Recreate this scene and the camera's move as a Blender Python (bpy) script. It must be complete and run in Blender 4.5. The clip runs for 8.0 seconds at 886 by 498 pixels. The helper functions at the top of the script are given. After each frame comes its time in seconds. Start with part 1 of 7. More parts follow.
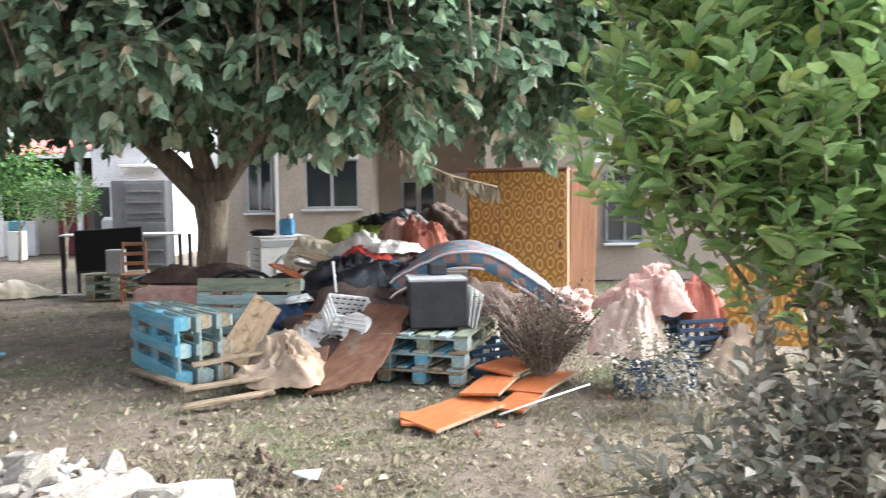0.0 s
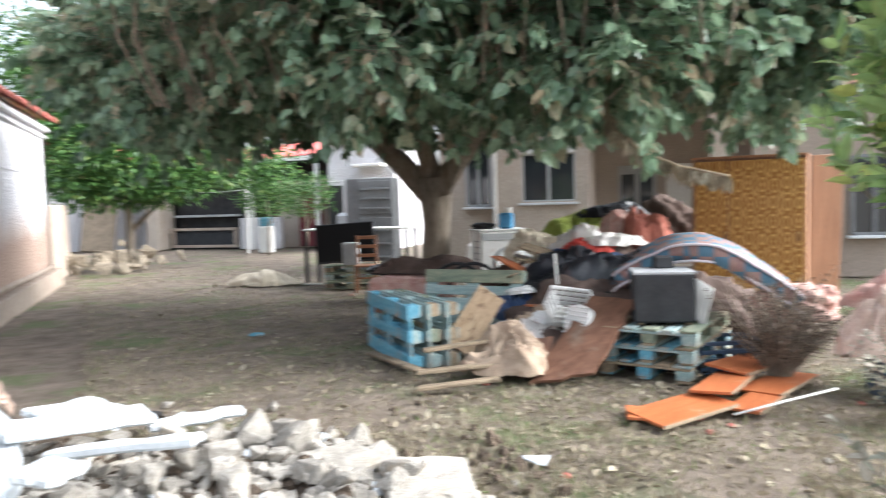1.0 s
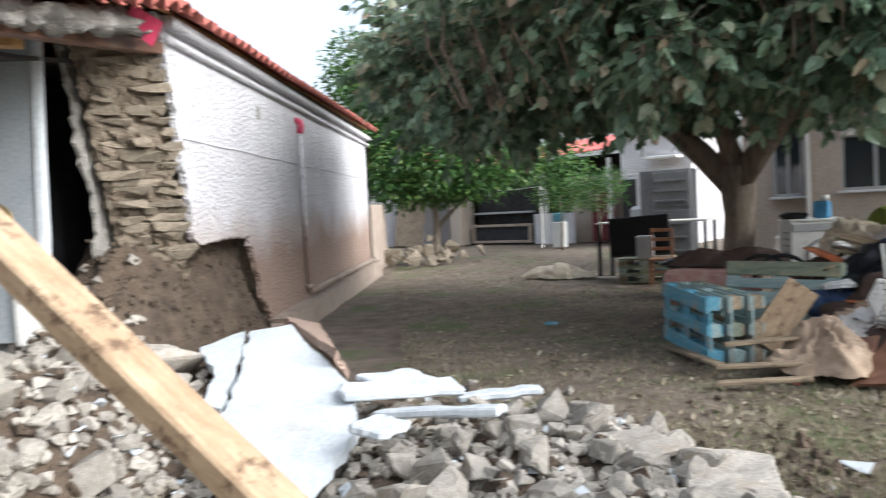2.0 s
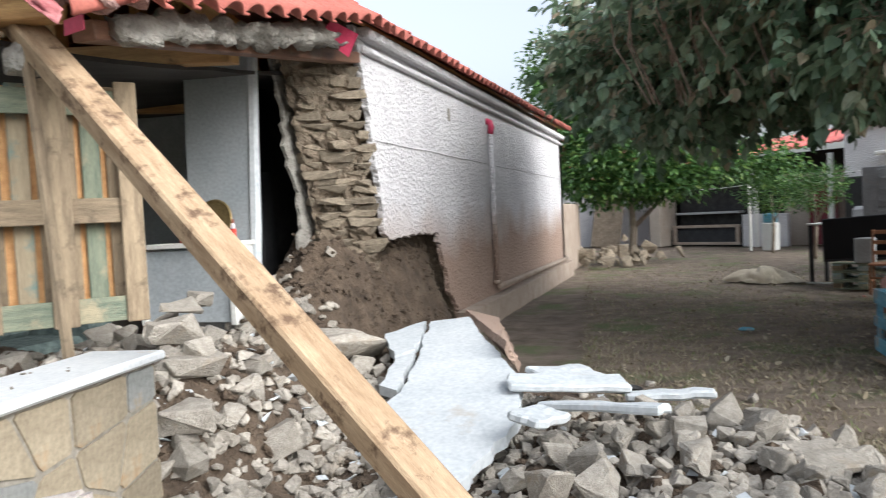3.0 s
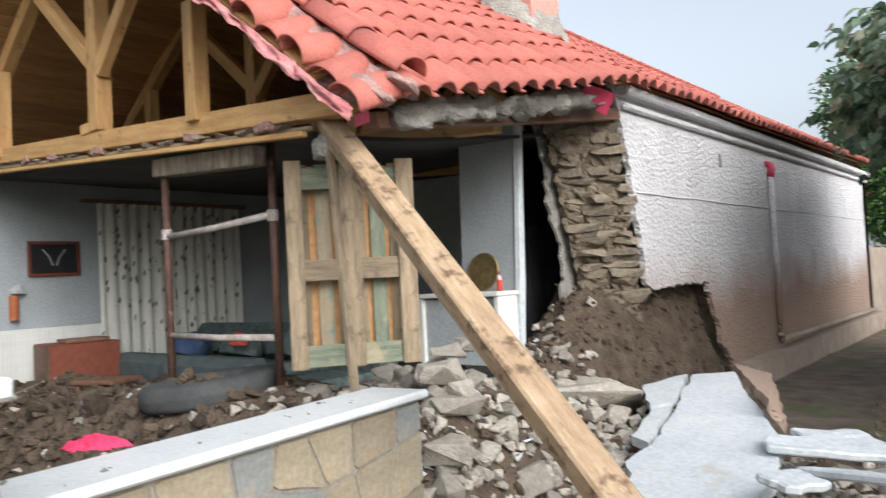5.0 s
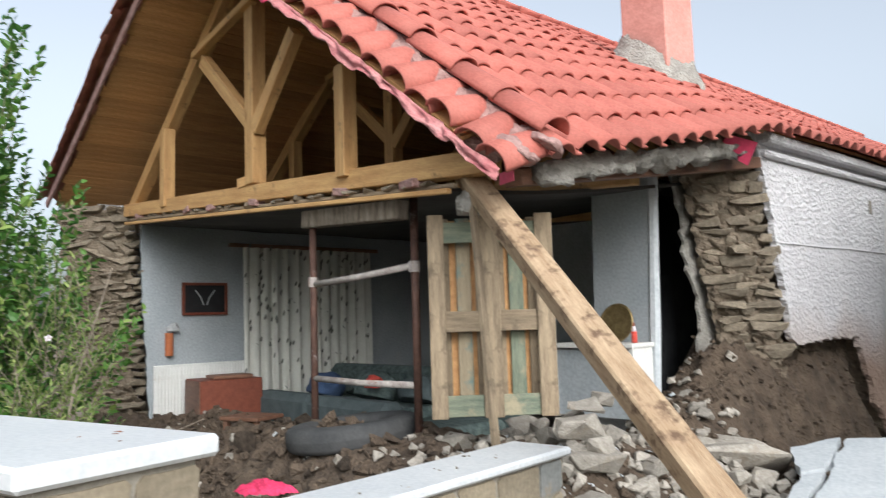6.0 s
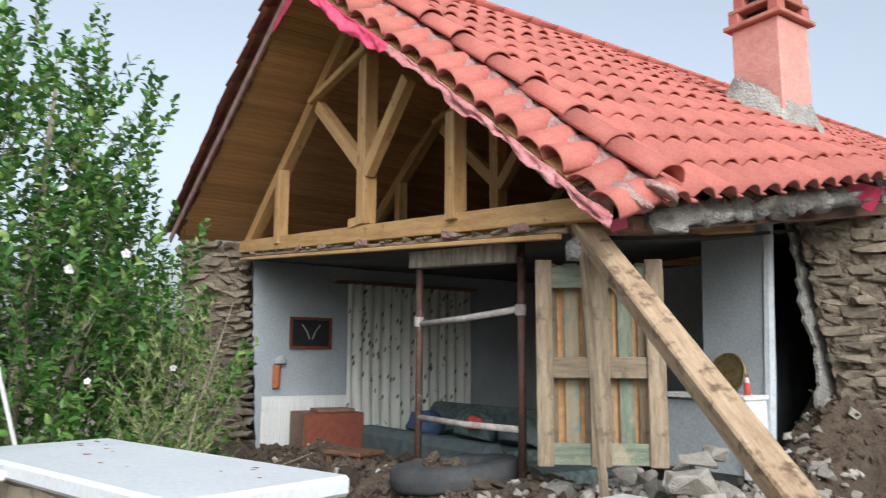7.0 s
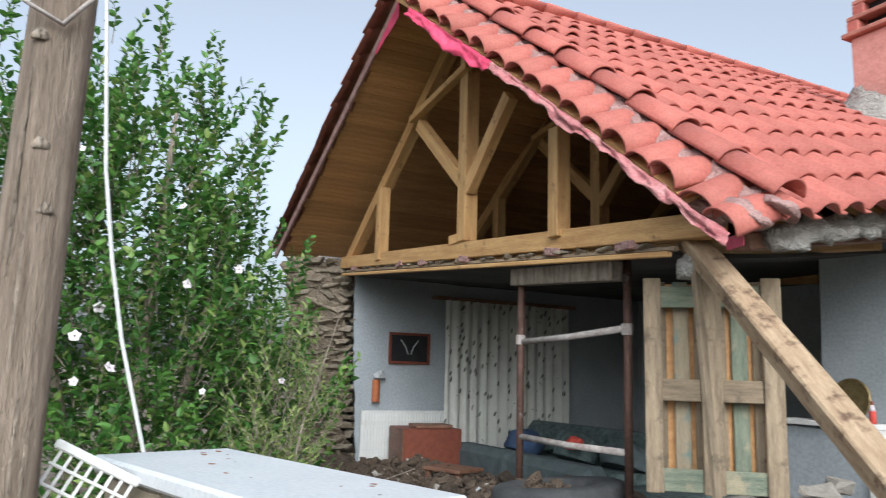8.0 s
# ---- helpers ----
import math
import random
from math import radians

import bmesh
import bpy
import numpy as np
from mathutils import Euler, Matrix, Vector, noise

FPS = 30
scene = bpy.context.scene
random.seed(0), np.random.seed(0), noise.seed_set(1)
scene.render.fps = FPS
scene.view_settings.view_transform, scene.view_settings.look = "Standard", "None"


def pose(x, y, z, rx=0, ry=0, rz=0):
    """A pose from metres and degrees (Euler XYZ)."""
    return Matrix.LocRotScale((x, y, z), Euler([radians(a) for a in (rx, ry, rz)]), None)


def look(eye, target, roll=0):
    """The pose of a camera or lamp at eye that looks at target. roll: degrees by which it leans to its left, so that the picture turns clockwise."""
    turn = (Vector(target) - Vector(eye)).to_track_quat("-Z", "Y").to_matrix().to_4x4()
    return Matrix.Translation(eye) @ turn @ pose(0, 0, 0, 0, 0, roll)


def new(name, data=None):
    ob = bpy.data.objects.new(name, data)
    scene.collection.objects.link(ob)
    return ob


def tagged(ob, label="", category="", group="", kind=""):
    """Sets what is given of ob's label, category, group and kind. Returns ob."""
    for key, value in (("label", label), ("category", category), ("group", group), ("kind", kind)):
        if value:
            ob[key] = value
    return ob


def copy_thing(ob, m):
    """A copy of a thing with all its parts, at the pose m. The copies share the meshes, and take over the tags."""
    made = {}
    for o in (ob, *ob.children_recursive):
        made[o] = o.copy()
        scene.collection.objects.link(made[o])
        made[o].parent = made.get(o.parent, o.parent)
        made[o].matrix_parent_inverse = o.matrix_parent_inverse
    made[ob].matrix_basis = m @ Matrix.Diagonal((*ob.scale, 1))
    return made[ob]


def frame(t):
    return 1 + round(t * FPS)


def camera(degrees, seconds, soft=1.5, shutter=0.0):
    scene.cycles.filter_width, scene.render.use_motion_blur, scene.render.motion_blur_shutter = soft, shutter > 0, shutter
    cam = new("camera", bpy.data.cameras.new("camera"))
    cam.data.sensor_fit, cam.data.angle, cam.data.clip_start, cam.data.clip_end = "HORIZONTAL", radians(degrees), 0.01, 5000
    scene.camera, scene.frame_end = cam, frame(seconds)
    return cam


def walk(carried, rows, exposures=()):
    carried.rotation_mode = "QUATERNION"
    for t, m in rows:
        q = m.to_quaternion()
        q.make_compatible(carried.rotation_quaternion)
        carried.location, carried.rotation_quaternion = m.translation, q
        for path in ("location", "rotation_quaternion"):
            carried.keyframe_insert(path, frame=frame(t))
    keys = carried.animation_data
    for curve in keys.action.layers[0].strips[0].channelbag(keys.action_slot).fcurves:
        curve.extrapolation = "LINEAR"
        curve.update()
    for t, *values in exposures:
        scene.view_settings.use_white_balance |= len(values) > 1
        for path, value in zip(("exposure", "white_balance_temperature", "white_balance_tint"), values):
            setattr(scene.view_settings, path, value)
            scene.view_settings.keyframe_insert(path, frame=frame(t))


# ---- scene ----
cam = camera(61.2, 8.0, soft=1.1, shutter=0.5)
METRES, EYE, TILT, LEAN, TURN = 1.45, 1.6, 0.0, 0.0, -35.2
ROWS = [
    (0.0, 0.0, 0.0, 0.0, -0.05, -3.78, 0.75),
    (0.5, -0.0215, -0.0251, -0.0045, 5.75, -3.93, 1.02),
    (1.0, -0.0594, -0.06, -0.007, 16.02, -3.88, 1.73),
    (1.5, -0.0619, -0.094, -0.0205, 27.93, -3.48, 2.71),
    (2.0, -0.035, -0.1444, -0.0436, 38.05, -3.18, 3.16),
    (3.5, 0.2335, -0.0435, -0.0739, 59.14, -1.62, 2.78),
    (4.0, 0.3211, 0.0001, -0.0706, 64.19, -0.61, 2.91),
    (4.5, 0.3592, -0.016, -0.0625, 69.7, 0.66, 3.14),
    (6.0, 0.4329, -0.181, 0.037, 83.73, 5.42, 1.79),
    (6.5, 0.451, -0.2143, 0.0496, 87.32, 7.06, 0.73),
    (7.0, 0.4705, -0.2512, 0.0652, 90.7, 8.32, -0.27),
    (7.5, 0.4846, -0.2796, 0.0725, 94.1, 9.02, -1.01),
    (8.0, 0.4654, -0.3073, 0.0715, 97.61, 9.43, -1.56),
]
walk(cam, [(t, pose(0, 0, EYE, TILT, LEAN, TURN) @ pose(METRES * x, METRES * y, METRES * z, 90 + pitch, roll, yaw)) for t, x, y, z, yaw, pitch, roll in ROWS],
     exposures=((0.0, 0.92, 5950, 8), (1.0, 0.75, 5950, 8), (2.0, -0.05, 5950, 8), (3.5, -0.35, 6150, 8), (4.5, -0.5, 6150, 8), (6.0, -0.66, 6050, 7), (8.0, -0.74, 5800, 6)))

# ---- daylight: pale evening sky, soft sun ----
world = bpy.data.worlds.new("sky")
scene.world = world
world.use_nodes = True
wn = world.node_tree
wn.nodes.clear()
w_out = wn.nodes.new("ShaderNodeOutputWorld")
w_bg = wn.nodes.new("ShaderNodeBackground")
w_sky = wn.nodes.new("ShaderNodeTexSky")
w_sky.sky_type = "NISHITA"
w_sky.sun_disc = False
w_sky.sun_elevation = radians(34)
w_sky.sun_rotation = radians(112)
w_sky.air_density, w_sky.dust_density, w_sky.ozone_density = 1.0, 6.0, 1.0
w_bg.inputs["Strength"].default_value = 0.15
w_haze = wn.nodes.new("ShaderNodeHueSaturation")
w_haze.inputs["Saturation"].default_value, w_haze.inputs["Value"].default_value = 0.33, 2.95
wn.links.new(w_sky.outputs[0], w_haze.inputs["Color"])
wn.links.new(w_haze.outputs[0], w_bg.inputs["Color"])
wn.links.new(w_bg.outputs[0], w_out.inputs["Surface"])
sun = new("sun", bpy.data.lights.new("sun", "SUN"))
sun.data.energy, sun.data.angle, sun.data.color = 0.27, radians(50), (1.0, 0.98, 0.95)
sun.matrix_world = look((9.27, -3.75, 9.75), (0, 0, 3))


# ---- materials ----
def mat(name, c1, c2, scale=6.0, rough=0.8, bump=0.3, fine=60.0, metal=0.0, rand=0.12, stretch=(1, 1, 1), dist=0.01,
        stain=None, stain_scale=1.3, stain_at=0.55, coat=0.0, wave=None):
    """Two colours mixed by noise, finer grain and relief, larger stains; each object a little lighter or darker."""
    m = bpy.data.materials.new(name)
    m.use_nodes = True
    nt = m.node_tree
    n, l = nt.nodes, nt.links
    b = n["Principled BSDF"]
    tc = n.new("ShaderNodeTexCoord")
    mp = n.new("ShaderNodeMapping")
    mp.inputs["Scale"].default_value = stretch
    l.new(tc.outputs["Object"], mp.inputs["Vector"])
    big = n.new("ShaderNodeTexNoise")
    big.inputs["Scale"].default_value, big.inputs["Detail"].default_value = scale, 6
    big.inputs["Roughness"].default_value = 0.65
    l.new(mp.outputs[0], big.inputs["Vector"])
    small = n.new("ShaderNodeTexNoise")
    small.inputs["Scale"].default_value, small.inputs["Detail"].default_value = fine, 4
    l.new(mp.outputs[0], small.inputs["Vector"])
    ramp = n.new("ShaderNodeValToRGB")
    ramp.color_ramp.elements[0].position, ramp.color_ramp.elements[1].position = 0.32, 0.68
    ramp.color_ramp.elements[0].color, ramp.color_ramp.elements[1].color = (*c1, 1), (*c2, 1)
    l.new(big.outputs["Fac"], ramp.inputs[0])
    col = ramp.outputs[0]
    grain = n.new("ShaderNodeMix")
    grain.data_type, grain.blend_type = "RGBA", "OVERLAY"
    grain.inputs[0].default_value = 0.35
    l.new(col, grain.inputs[6])
    l.new(small.outputs["Fac"], grain.inputs[7])
    col = grain.outputs[2]
    if stain:
        sn = n.new("ShaderNodeTexNoise")
        sn.inputs["Scale"].default_value, sn.inputs["Detail"].default_value = stain_scale, 7
        sn.inputs["Roughness"].default_value = 0.7
        l.new(tc.outputs["Object"], sn.inputs["Vector"])
        sr = n.new("ShaderNodeValToRGB")
        sr.color_ramp.elements[0].position, sr.color_ramp.elements[1].position = stain_at, stain_at + 0.12
        l.new(sn.outputs["Fac"], sr.inputs[0])
        sm = n.new("ShaderNodeMix")
        sm.data_type = "RGBA"
        l.new(sr.outputs[0], sm.inputs[0])
        l.new(col, sm.inputs[6])
        sm.inputs[7].default_value = (*stain, 1)
        col = sm.outputs[2]
    if rand:
        oi = n.new("ShaderNodeObjectInfo")
        gi = n.new("ShaderNodeNewGeometry")
        add = n.new("ShaderNodeMath")
        l.new(oi.outputs["Random"], add.inputs[0])
        l.new(gi.outputs["Random Per Island"], add.inputs[1])
        fr = n.new("ShaderNodeMath")
        fr.operation = "FRACT"
        l.new(add.outputs[0], fr.inputs[0])
        mr = n.new("ShaderNodeMapRange")
        mr.inputs[3].default_value, mr.inputs[4].default_value = 1 - rand, 1 + rand
        l.new(fr.outputs[0], mr.inputs[0])
        hs = n.new("ShaderNodeHueSaturation")
        l.new(mr.outputs[0], hs.inputs["Value"])
        l.new(col, hs.inputs["Color"])
        col = hs.outputs[0]
    l.new(col, b.inputs["Base Color"])
    b.inputs["Roughness"].default_value, b.inputs["Metallic"].default_value = rough, metal
    b.inputs["Coat Weight"].default_value = coat
    if bump:
        ad = n.new("ShaderNodeMath")
        ad.operation = "ADD"
        l.new(big.outputs["Fac"], ad.inputs[0])
        l.new(small.outputs["Fac"], ad.inputs[1])
        bp = n.new("ShaderNodeBump")
        bp.inputs["Strength"].default_value, bp.inputs["Distance"].default_value = bump, dist
        l.new(ad.outputs[0], bp.inputs["Height"])
        l.new(bp.outputs[0], b.inputs["Normal"])
    return m


def leaf_mat(name, c1, c2, c3, rough=0.45, through_light=0.25):
    """Leaves, each its own green; a share of them c3 (dry or pale); light passes through."""
    m = bpy.data.materials.new(name)
    m.use_nodes = True
    n, l = m.node_tree.nodes, m.node_tree.links
    b = n["Principled BSDF"]
    gi = n.new("ShaderNodeNewGeometry")
    ramp = n.new("ShaderNodeValToRGB")
    e = ramp.color_ramp.elements
    e[0].position, e[0].color = 0.0, (*c1, 1)
    e[1].position, e[1].color = 0.82, (*c2, 1)
    e3 = e.new(0.97)
    e3.color = (*c3, 1)
    l.new(gi.outputs["Random Per Island"], ramp.inputs[0])
    tc = n.new("ShaderNodeTexCoord")
    nz = n.new("ShaderNodeTexNoise")
    nz.inputs["Scale"].default_value = 25
    l.new(tc.outputs["Object"], nz.inputs["Vector"])
    mx = n.new("ShaderNodeMix")
    mx.data_type, mx.blend_type = "RGBA", "OVERLAY"
    mx.inputs[0].default_value = 0.4
    l.new(ramp.outputs[0], mx.inputs[6])
    l.new(nz.outputs["Fac"], mx.inputs[7])
    l.new(mx.outputs[2], b.inputs["Base Color"])
    b.inputs["Roughness"].default_value = rough
    tr = n.new("ShaderNodeBsdfTranslucent")
    l.new(mx.outputs[2], tr.inputs["Color"])
    ms = n.new("ShaderNodeMixShader")
    ms.inputs[0].default_value = through_light
    l.new(b.outputs[0], ms.inputs[1])
    l.new(tr.outputs[0], ms.inputs[2])
    l.new(ms.outputs[0], n["Material Output"].inputs["Surface"])
    return m


def glass_mat(name, colour, rough=0.05):
    m = bpy.data.materials.new(name)
    m.use_nodes = True
    b = m.node_tree.nodes["Principled BSDF"]
    b.inputs["Base Color"].default_value = (*colour, 1)
    b.inputs["Roughness"].default_value = rough
    b.inputs["Specular IOR Level"].default_value = 0.8 if rough < 0.2 else 0.2
    return m


M = {}
M["soil"] = mat("garden_soil", (0.115, 0.086, 0.063), (0.255, 0.205, 0.16), 3.0, 0.95, 0.9, 90, dist=0.03, rand=0,
                stain=(0.12, 0.15, 0.06), stain_scale=0.7, stain_at=0.52)
M["earth"] = mat("brown_earth", (0.06, 0.042, 0.029), (0.15, 0.11, 0.077), 5.0, 1.0, 1.0, 38, dist=0.05, rand=0)
M["stone"] = mat("rubble_stone", (0.25, 0.225, 0.19), (0.43, 0.395, 0.345), 5.0, 0.95, 0.7, 40, dist=0.015, rand=0.2,
                 stain=(0.3, 0.25, 0.19), stain_scale=2.2, stain_at=0.56)
M["brownstone"] = mat("wall_stone", (0.17, 0.14, 0.1), (0.34, 0.285, 0.215), 6.0, 0.95, 0.8, 40, dist=0.015, rand=0.22)
M["mud"] = mat("mud_mortar", (0.155, 0.12, 0.085), (0.29, 0.235, 0.175), 7.0, 1.0, 1.0, 35, dist=0.04, rand=0)
M["white"] = mat("white_render", (0.6, 0.585, 0.6), (0.72, 0.705, 0.715), 1.6, 0.95, 1.0, 26, dist=0.06, rand=0,
                 stain=(0.52, 0.49, 0.48), stain_scale=0.8, stain_at=0.62)
M["plinth"] = mat("plinth_concrete", (0.3, 0.23, 0.18), (0.42, 0.35, 0.29), 3.0, 0.9, 0.5, 40, rand=0)
M["slabwhite"] = mat("white_plaster_slab", (0.47, 0.505, 0.53), (0.58, 0.605, 0.62), 2.0, 0.8, 0.3, 30, rand=0.04,
                     stain=(0.45, 0.42, 0.38), stain_scale=2.4, stain_at=0.6)
M["bluewall"] = mat("pale_blue_wall_paint", (0.33, 0.365, 0.39), (0.41, 0.44, 0.46), 2.0, 0.7, 0.1, 40, rand=0,
                    stain=(0.42, 0.42, 0.41), stain_scale=1.2, stain_at=0.62)
M["tile"] = mat("terracotta_tile", (0.34, 0.092, 0.07), (0.45, 0.145, 0.112), 4.0, 0.75, 0.25, 60, rand=0.13,
                stain=(0.38, 0.13, 0.1), stain_scale=2.5, stain_at=0.6)
M["oldtile"] = mat("weathered_tile", (0.28, 0.1, 0.07), (0.45, 0.2, 0.15), 5.0, 0.85, 0.4, 60, rand=0.2)
M["pink"] = mat("pink_mortar", (0.25, 0.13, 0.115), (0.42, 0.27, 0.245), 9.0, 0.95, 0.9, 45, dist=0.03, rand=0)
M["pinkedge"] = mat("faded_pink_membrane", (0.36, 0.09, 0.1), (0.52, 0.26, 0.25), 8.0, 0.8, 0.6, 40, dist=0.02, rand=0)
M["greymortar"] = mat("grey_mortar", (0.27, 0.25, 0.22), (0.43, 0.41, 0.37), 8.0, 0.95, 1.0, 40, dist=0.04, rand=0)
M["membrane"] = mat("magenta_roof_membrane", (0.5, 0.03, 0.09), (0.68, 0.08, 0.16), 6.0, 0.5, 0.4, 30, rand=0)
M["timber"] = mat("new_pine_timber", (0.42, 0.225, 0.085), (0.62, 0.385, 0.16), 3.0, 0.7, 0.3, 40, stretch=(0.6, 6, 6), rand=0.14,
                  stain=(0.2, 0.115, 0.055), stain_scale=6.0, stain_at=0.6)
M["proptimber"] = mat("dirty_prop_timber", (0.29, 0.19, 0.11), (0.5, 0.37, 0.24), 5.0, 0.8, 0.5, 60, stretch=(0.7, 5, 5), rand=0,
                      stain=(0.14, 0.085, 0.05), stain_scale=9.0, stain_at=0.53)
M["boards"] = mat("roof_boarding", (0.4, 0.2, 0.075), (0.58, 0.33, 0.14), 3.0, 0.7, 0.25, 35, stretch=(5, 0.6, 5), rand=0.16)
M["palewood"] = mat("weathered_pallet_wood", (0.16, 0.12, 0.08), (0.38, 0.295, 0.195), 3.0, 0.85, 0.5, 40, stretch=(1, 8, 8), rand=0.2,
                    stain=(0.12, 0.09, 0.06), stain_scale=5.0, stain_at=0.56)
M["greenwood"] = mat("green_washed_wood", (0.13, 0.165, 0.125), (0.29, 0.31, 0.22), 4.0, 0.85, 0.4, 40, stretch=(1, 6, 6), rand=0.1,
                     stain=(0.42, 0.36, 0.24), stain_scale=3.0, stain_at=0.55)
M["stainedwood"] = mat("pale_wood_blue_stained", (0.3, 0.24, 0.16), (0.46, 0.38, 0.26), 3.0, 0.85, 0.4, 40, stretch=(1, 8, 8), rand=0.1,
                       stain=(0.17, 0.27, 0.25), stain_scale=2.6, stain_at=0.52)
M["bluewood"] = mat("blue_painted_wood", (0.07, 0.25, 0.35), (0.16, 0.38, 0.49), 4.0, 0.75, 0.4, 40, stretch=(1, 6, 6), rand=0.12,
                    stain=(0.3, 0.26, 0.2), stain_scale=4.0, stain_at=0.53)
M["tealwood"] = mat("teal_grey_wood", (0.2, 0.3, 0.3), (0.36, 0.44, 0.42), 4.0, 0.8, 0.4, 40, stretch=(1, 6, 6), rand=0.12,
                    stain=(0.36, 0.33, 0.28), stain_scale=2.0, stain_at=0.52)
M["orangewood"] = mat("orange_brown_veneer", (0.38, 0.105, 0.035), (0.5, 0.165, 0.06), 3.0, 0.45, 0.1, 40, stretch=(1, 6, 6), rand=0.08,
                      stain=(0.55, 0.38, 0.27), stain_scale=2.6, stain_at=0.6)
M["brownwood"] = mat("brown_veneer", (0.13, 0.062, 0.038), (0.24, 0.125, 0.08), 3.0, 0.5, 0.15, 40, stretch=(1, 6, 6), rand=0.1,
                     stain=(0.26, 0.2, 0.155), stain_scale=2.0, stain_at=0.57)
M["walnut"] = mat("brown_striped_wood", (0.24, 0.115, 0.06), (0.4, 0.215, 0.12), 2.5, 0.5, 0.15, 40, stretch=(7, 7, 0.5), rand=0.06)
M["chairwood"] = mat("brown_chair_wood", (0.2, 0.085, 0.04), (0.32, 0.15, 0.075), 3.0, 0.55, 0.1, 40, stretch=(5, 5, 1), rand=0.06)
M["redwood"] = mat("red_brown_cabinet_wood", (0.15, 0.036, 0.02), (0.22, 0.065, 0.035), 3.0, 0.45, 0.1, 40, stretch=(1, 5, 5), rand=0.05)
M["bark"] = mat("tree_bark", (0.17, 0.135, 0.1), (0.44, 0.37, 0.295), 6.0, 0.95, 1.0, 30, stretch=(3, 3, 0.6), dist=0.04, rand=0)
M["polewood"] = mat("pole_timber", (0.17, 0.125, 0.09), (0.41, 0.325, 0.25), 5.0, 0.9, 1.0, 40, stretch=(7, 7, 0.45), dist=0.02, rand=0,
                    stain=(0.13, 0.085, 0.055), stain_scale=2.8, stain_at=0.66)
M["marble"] = mat("white_marble", (0.56, 0.585, 0.605), (0.64, 0.655, 0.665), 3.0, 0.45, 0.04, 50, rand=0,
                  stain=(0.5, 0.42, 0.34), stain_scale=5.0, stain_at=0.62)
M["claddingstone"] = mat("beige_stone_cladding", (0.2, 0.165, 0.115), (0.34, 0.29, 0.21), 2.5, 0.85, 0.5, 40, rand=0.2,
                         stain=(0.3, 0.19, 0.1), stain_scale=3.0, stain_at=0.58)
M["greycladding"] = mat("blue_grey_stone_cladding", (0.2, 0.21, 0.205), (0.3, 0.3, 0.285), 2.5, 0.85, 0.5, 40, rand=0.15,
                      stain=(0.36, 0.28, 0.19), stain_scale=4.0, stain_at=0.56)
M["joint"] = mat("grey_joint", (0.2, 0.182, 0.152), (0.31, 0.285, 0.24), 9.0, 0.95, 0.6, 50, rand=0)
M["beige"] = mat("beige_house_render", (0.4, 0.34, 0.28), (0.48, 0.415, 0.35), 1.5, 0.9, 0.3, 30, rand=0,
                 stain=(0.4, 0.32, 0.25), stain_scale=0.7, stain_at=0.58)
# ceiling boards darkened: the dim room's shade is part of this colour
M["ceilingshade"] = mat("ceiling_painted_shade", (0.045, 0.042, 0.04), (0.08, 0.076, 0.07), 2.0, 0.9, 0.1, 40, rand=0)
M["greypaint"] = mat("grey_panel", (0.33, 0.34, 0.35), (0.42, 0.43, 0.43), 3.0, 0.6, 0.1, 40, rand=0.05,
                     stain=(0.3, 0.26, 0.22), stain_scale=2, stain_at=0.6)
M["whiteplastic"] = mat("white_plastic", (0.68, 0.68, 0.66), (0.78, 0.78, 0.76), 4.0, 0.45, 0.05, 40, rand=0.05,
                        stain=(0.5, 0.43, 0.35), stain_scale=3, stain_at=0.6)
M["darkgrey"] = mat("dark_grey_steel", (0.12, 0.125, 0.13), (0.2, 0.205, 0.21), 3.0, 0.6, 0.1, 40, rand=0.05, stain=(0.25, 0.21, 0.17), stain_scale=2, stain_at=0.58)
# interior shade put into the colour: inner walls and the oven opening
M["shadeblack"] = mat("interior_shade_black", (0.012, 0.012, 0.013), (0.045, 0.043, 0.042), 5.0, 0.9, 0.6, 30, rand=0)
M["frame"] = mat("white_window_frame", (0.66, 0.65, 0.62), (0.75, 0.74, 0.71), 5.0, 0.5, 0.05, 40, rand=0.03)
M["black"] = mat("black_plastic_and_hollow", (0.006, 0.006, 0.007), (0.016, 0.016, 0.018), 5.0, 0.6, 0.05, 40, rand=0.1)
# dusty black panels; also the painted shade of the shed back and oven front
M["dustyblack_shade"] = mat("dusty_black_and_shade", (0.014, 0.015, 0.017), (0.034, 0.035, 0.038), 4.0, 0.85, 0.1, 40, rand=0.1,
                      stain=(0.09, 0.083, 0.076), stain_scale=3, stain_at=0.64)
M["rubber"] = mat("tyre_rubber", (0.03, 0.032, 0.034), (0.07, 0.07, 0.07), 6.0, 0.85, 0.3, 40, rand=0)
M["rust"] = mat("rusty_steel", (0.07, 0.036, 0.027), (0.14, 0.075, 0.055), 12.0, 0.7, 0.4, 60, rand=0, metal=0.3,
                stain=(0.6, 0.57, 0.54), stain_scale=5, stain_at=0.6)
M["whiterust"] = mat("lime_splashed_steel", (0.26, 0.22, 0.2), (0.5, 0.46, 0.43), 12.0, 0.8, 0.4, 60, rand=0,
                     stain=(0.18, 0.09, 0.06), stain_scale=6, stain_at=0.55)
M["bluecrate"] = mat("dark_blue_crate_plastic", (0.02, 0.04, 0.075), (0.04, 0.07, 0.12), 6.0, 0.5, 0.05, 40, rand=0.15,
                     stain=(0.16, 0.14, 0.12), stain_scale=4, stain_at=0.62)
M["leaf_mulberry"] = leaf_mat("mulberry_leaf", (0.055, 0.105, 0.055), (0.29, 0.41, 0.27), (0.38, 0.32, 0.22), 0.32, 0.38)
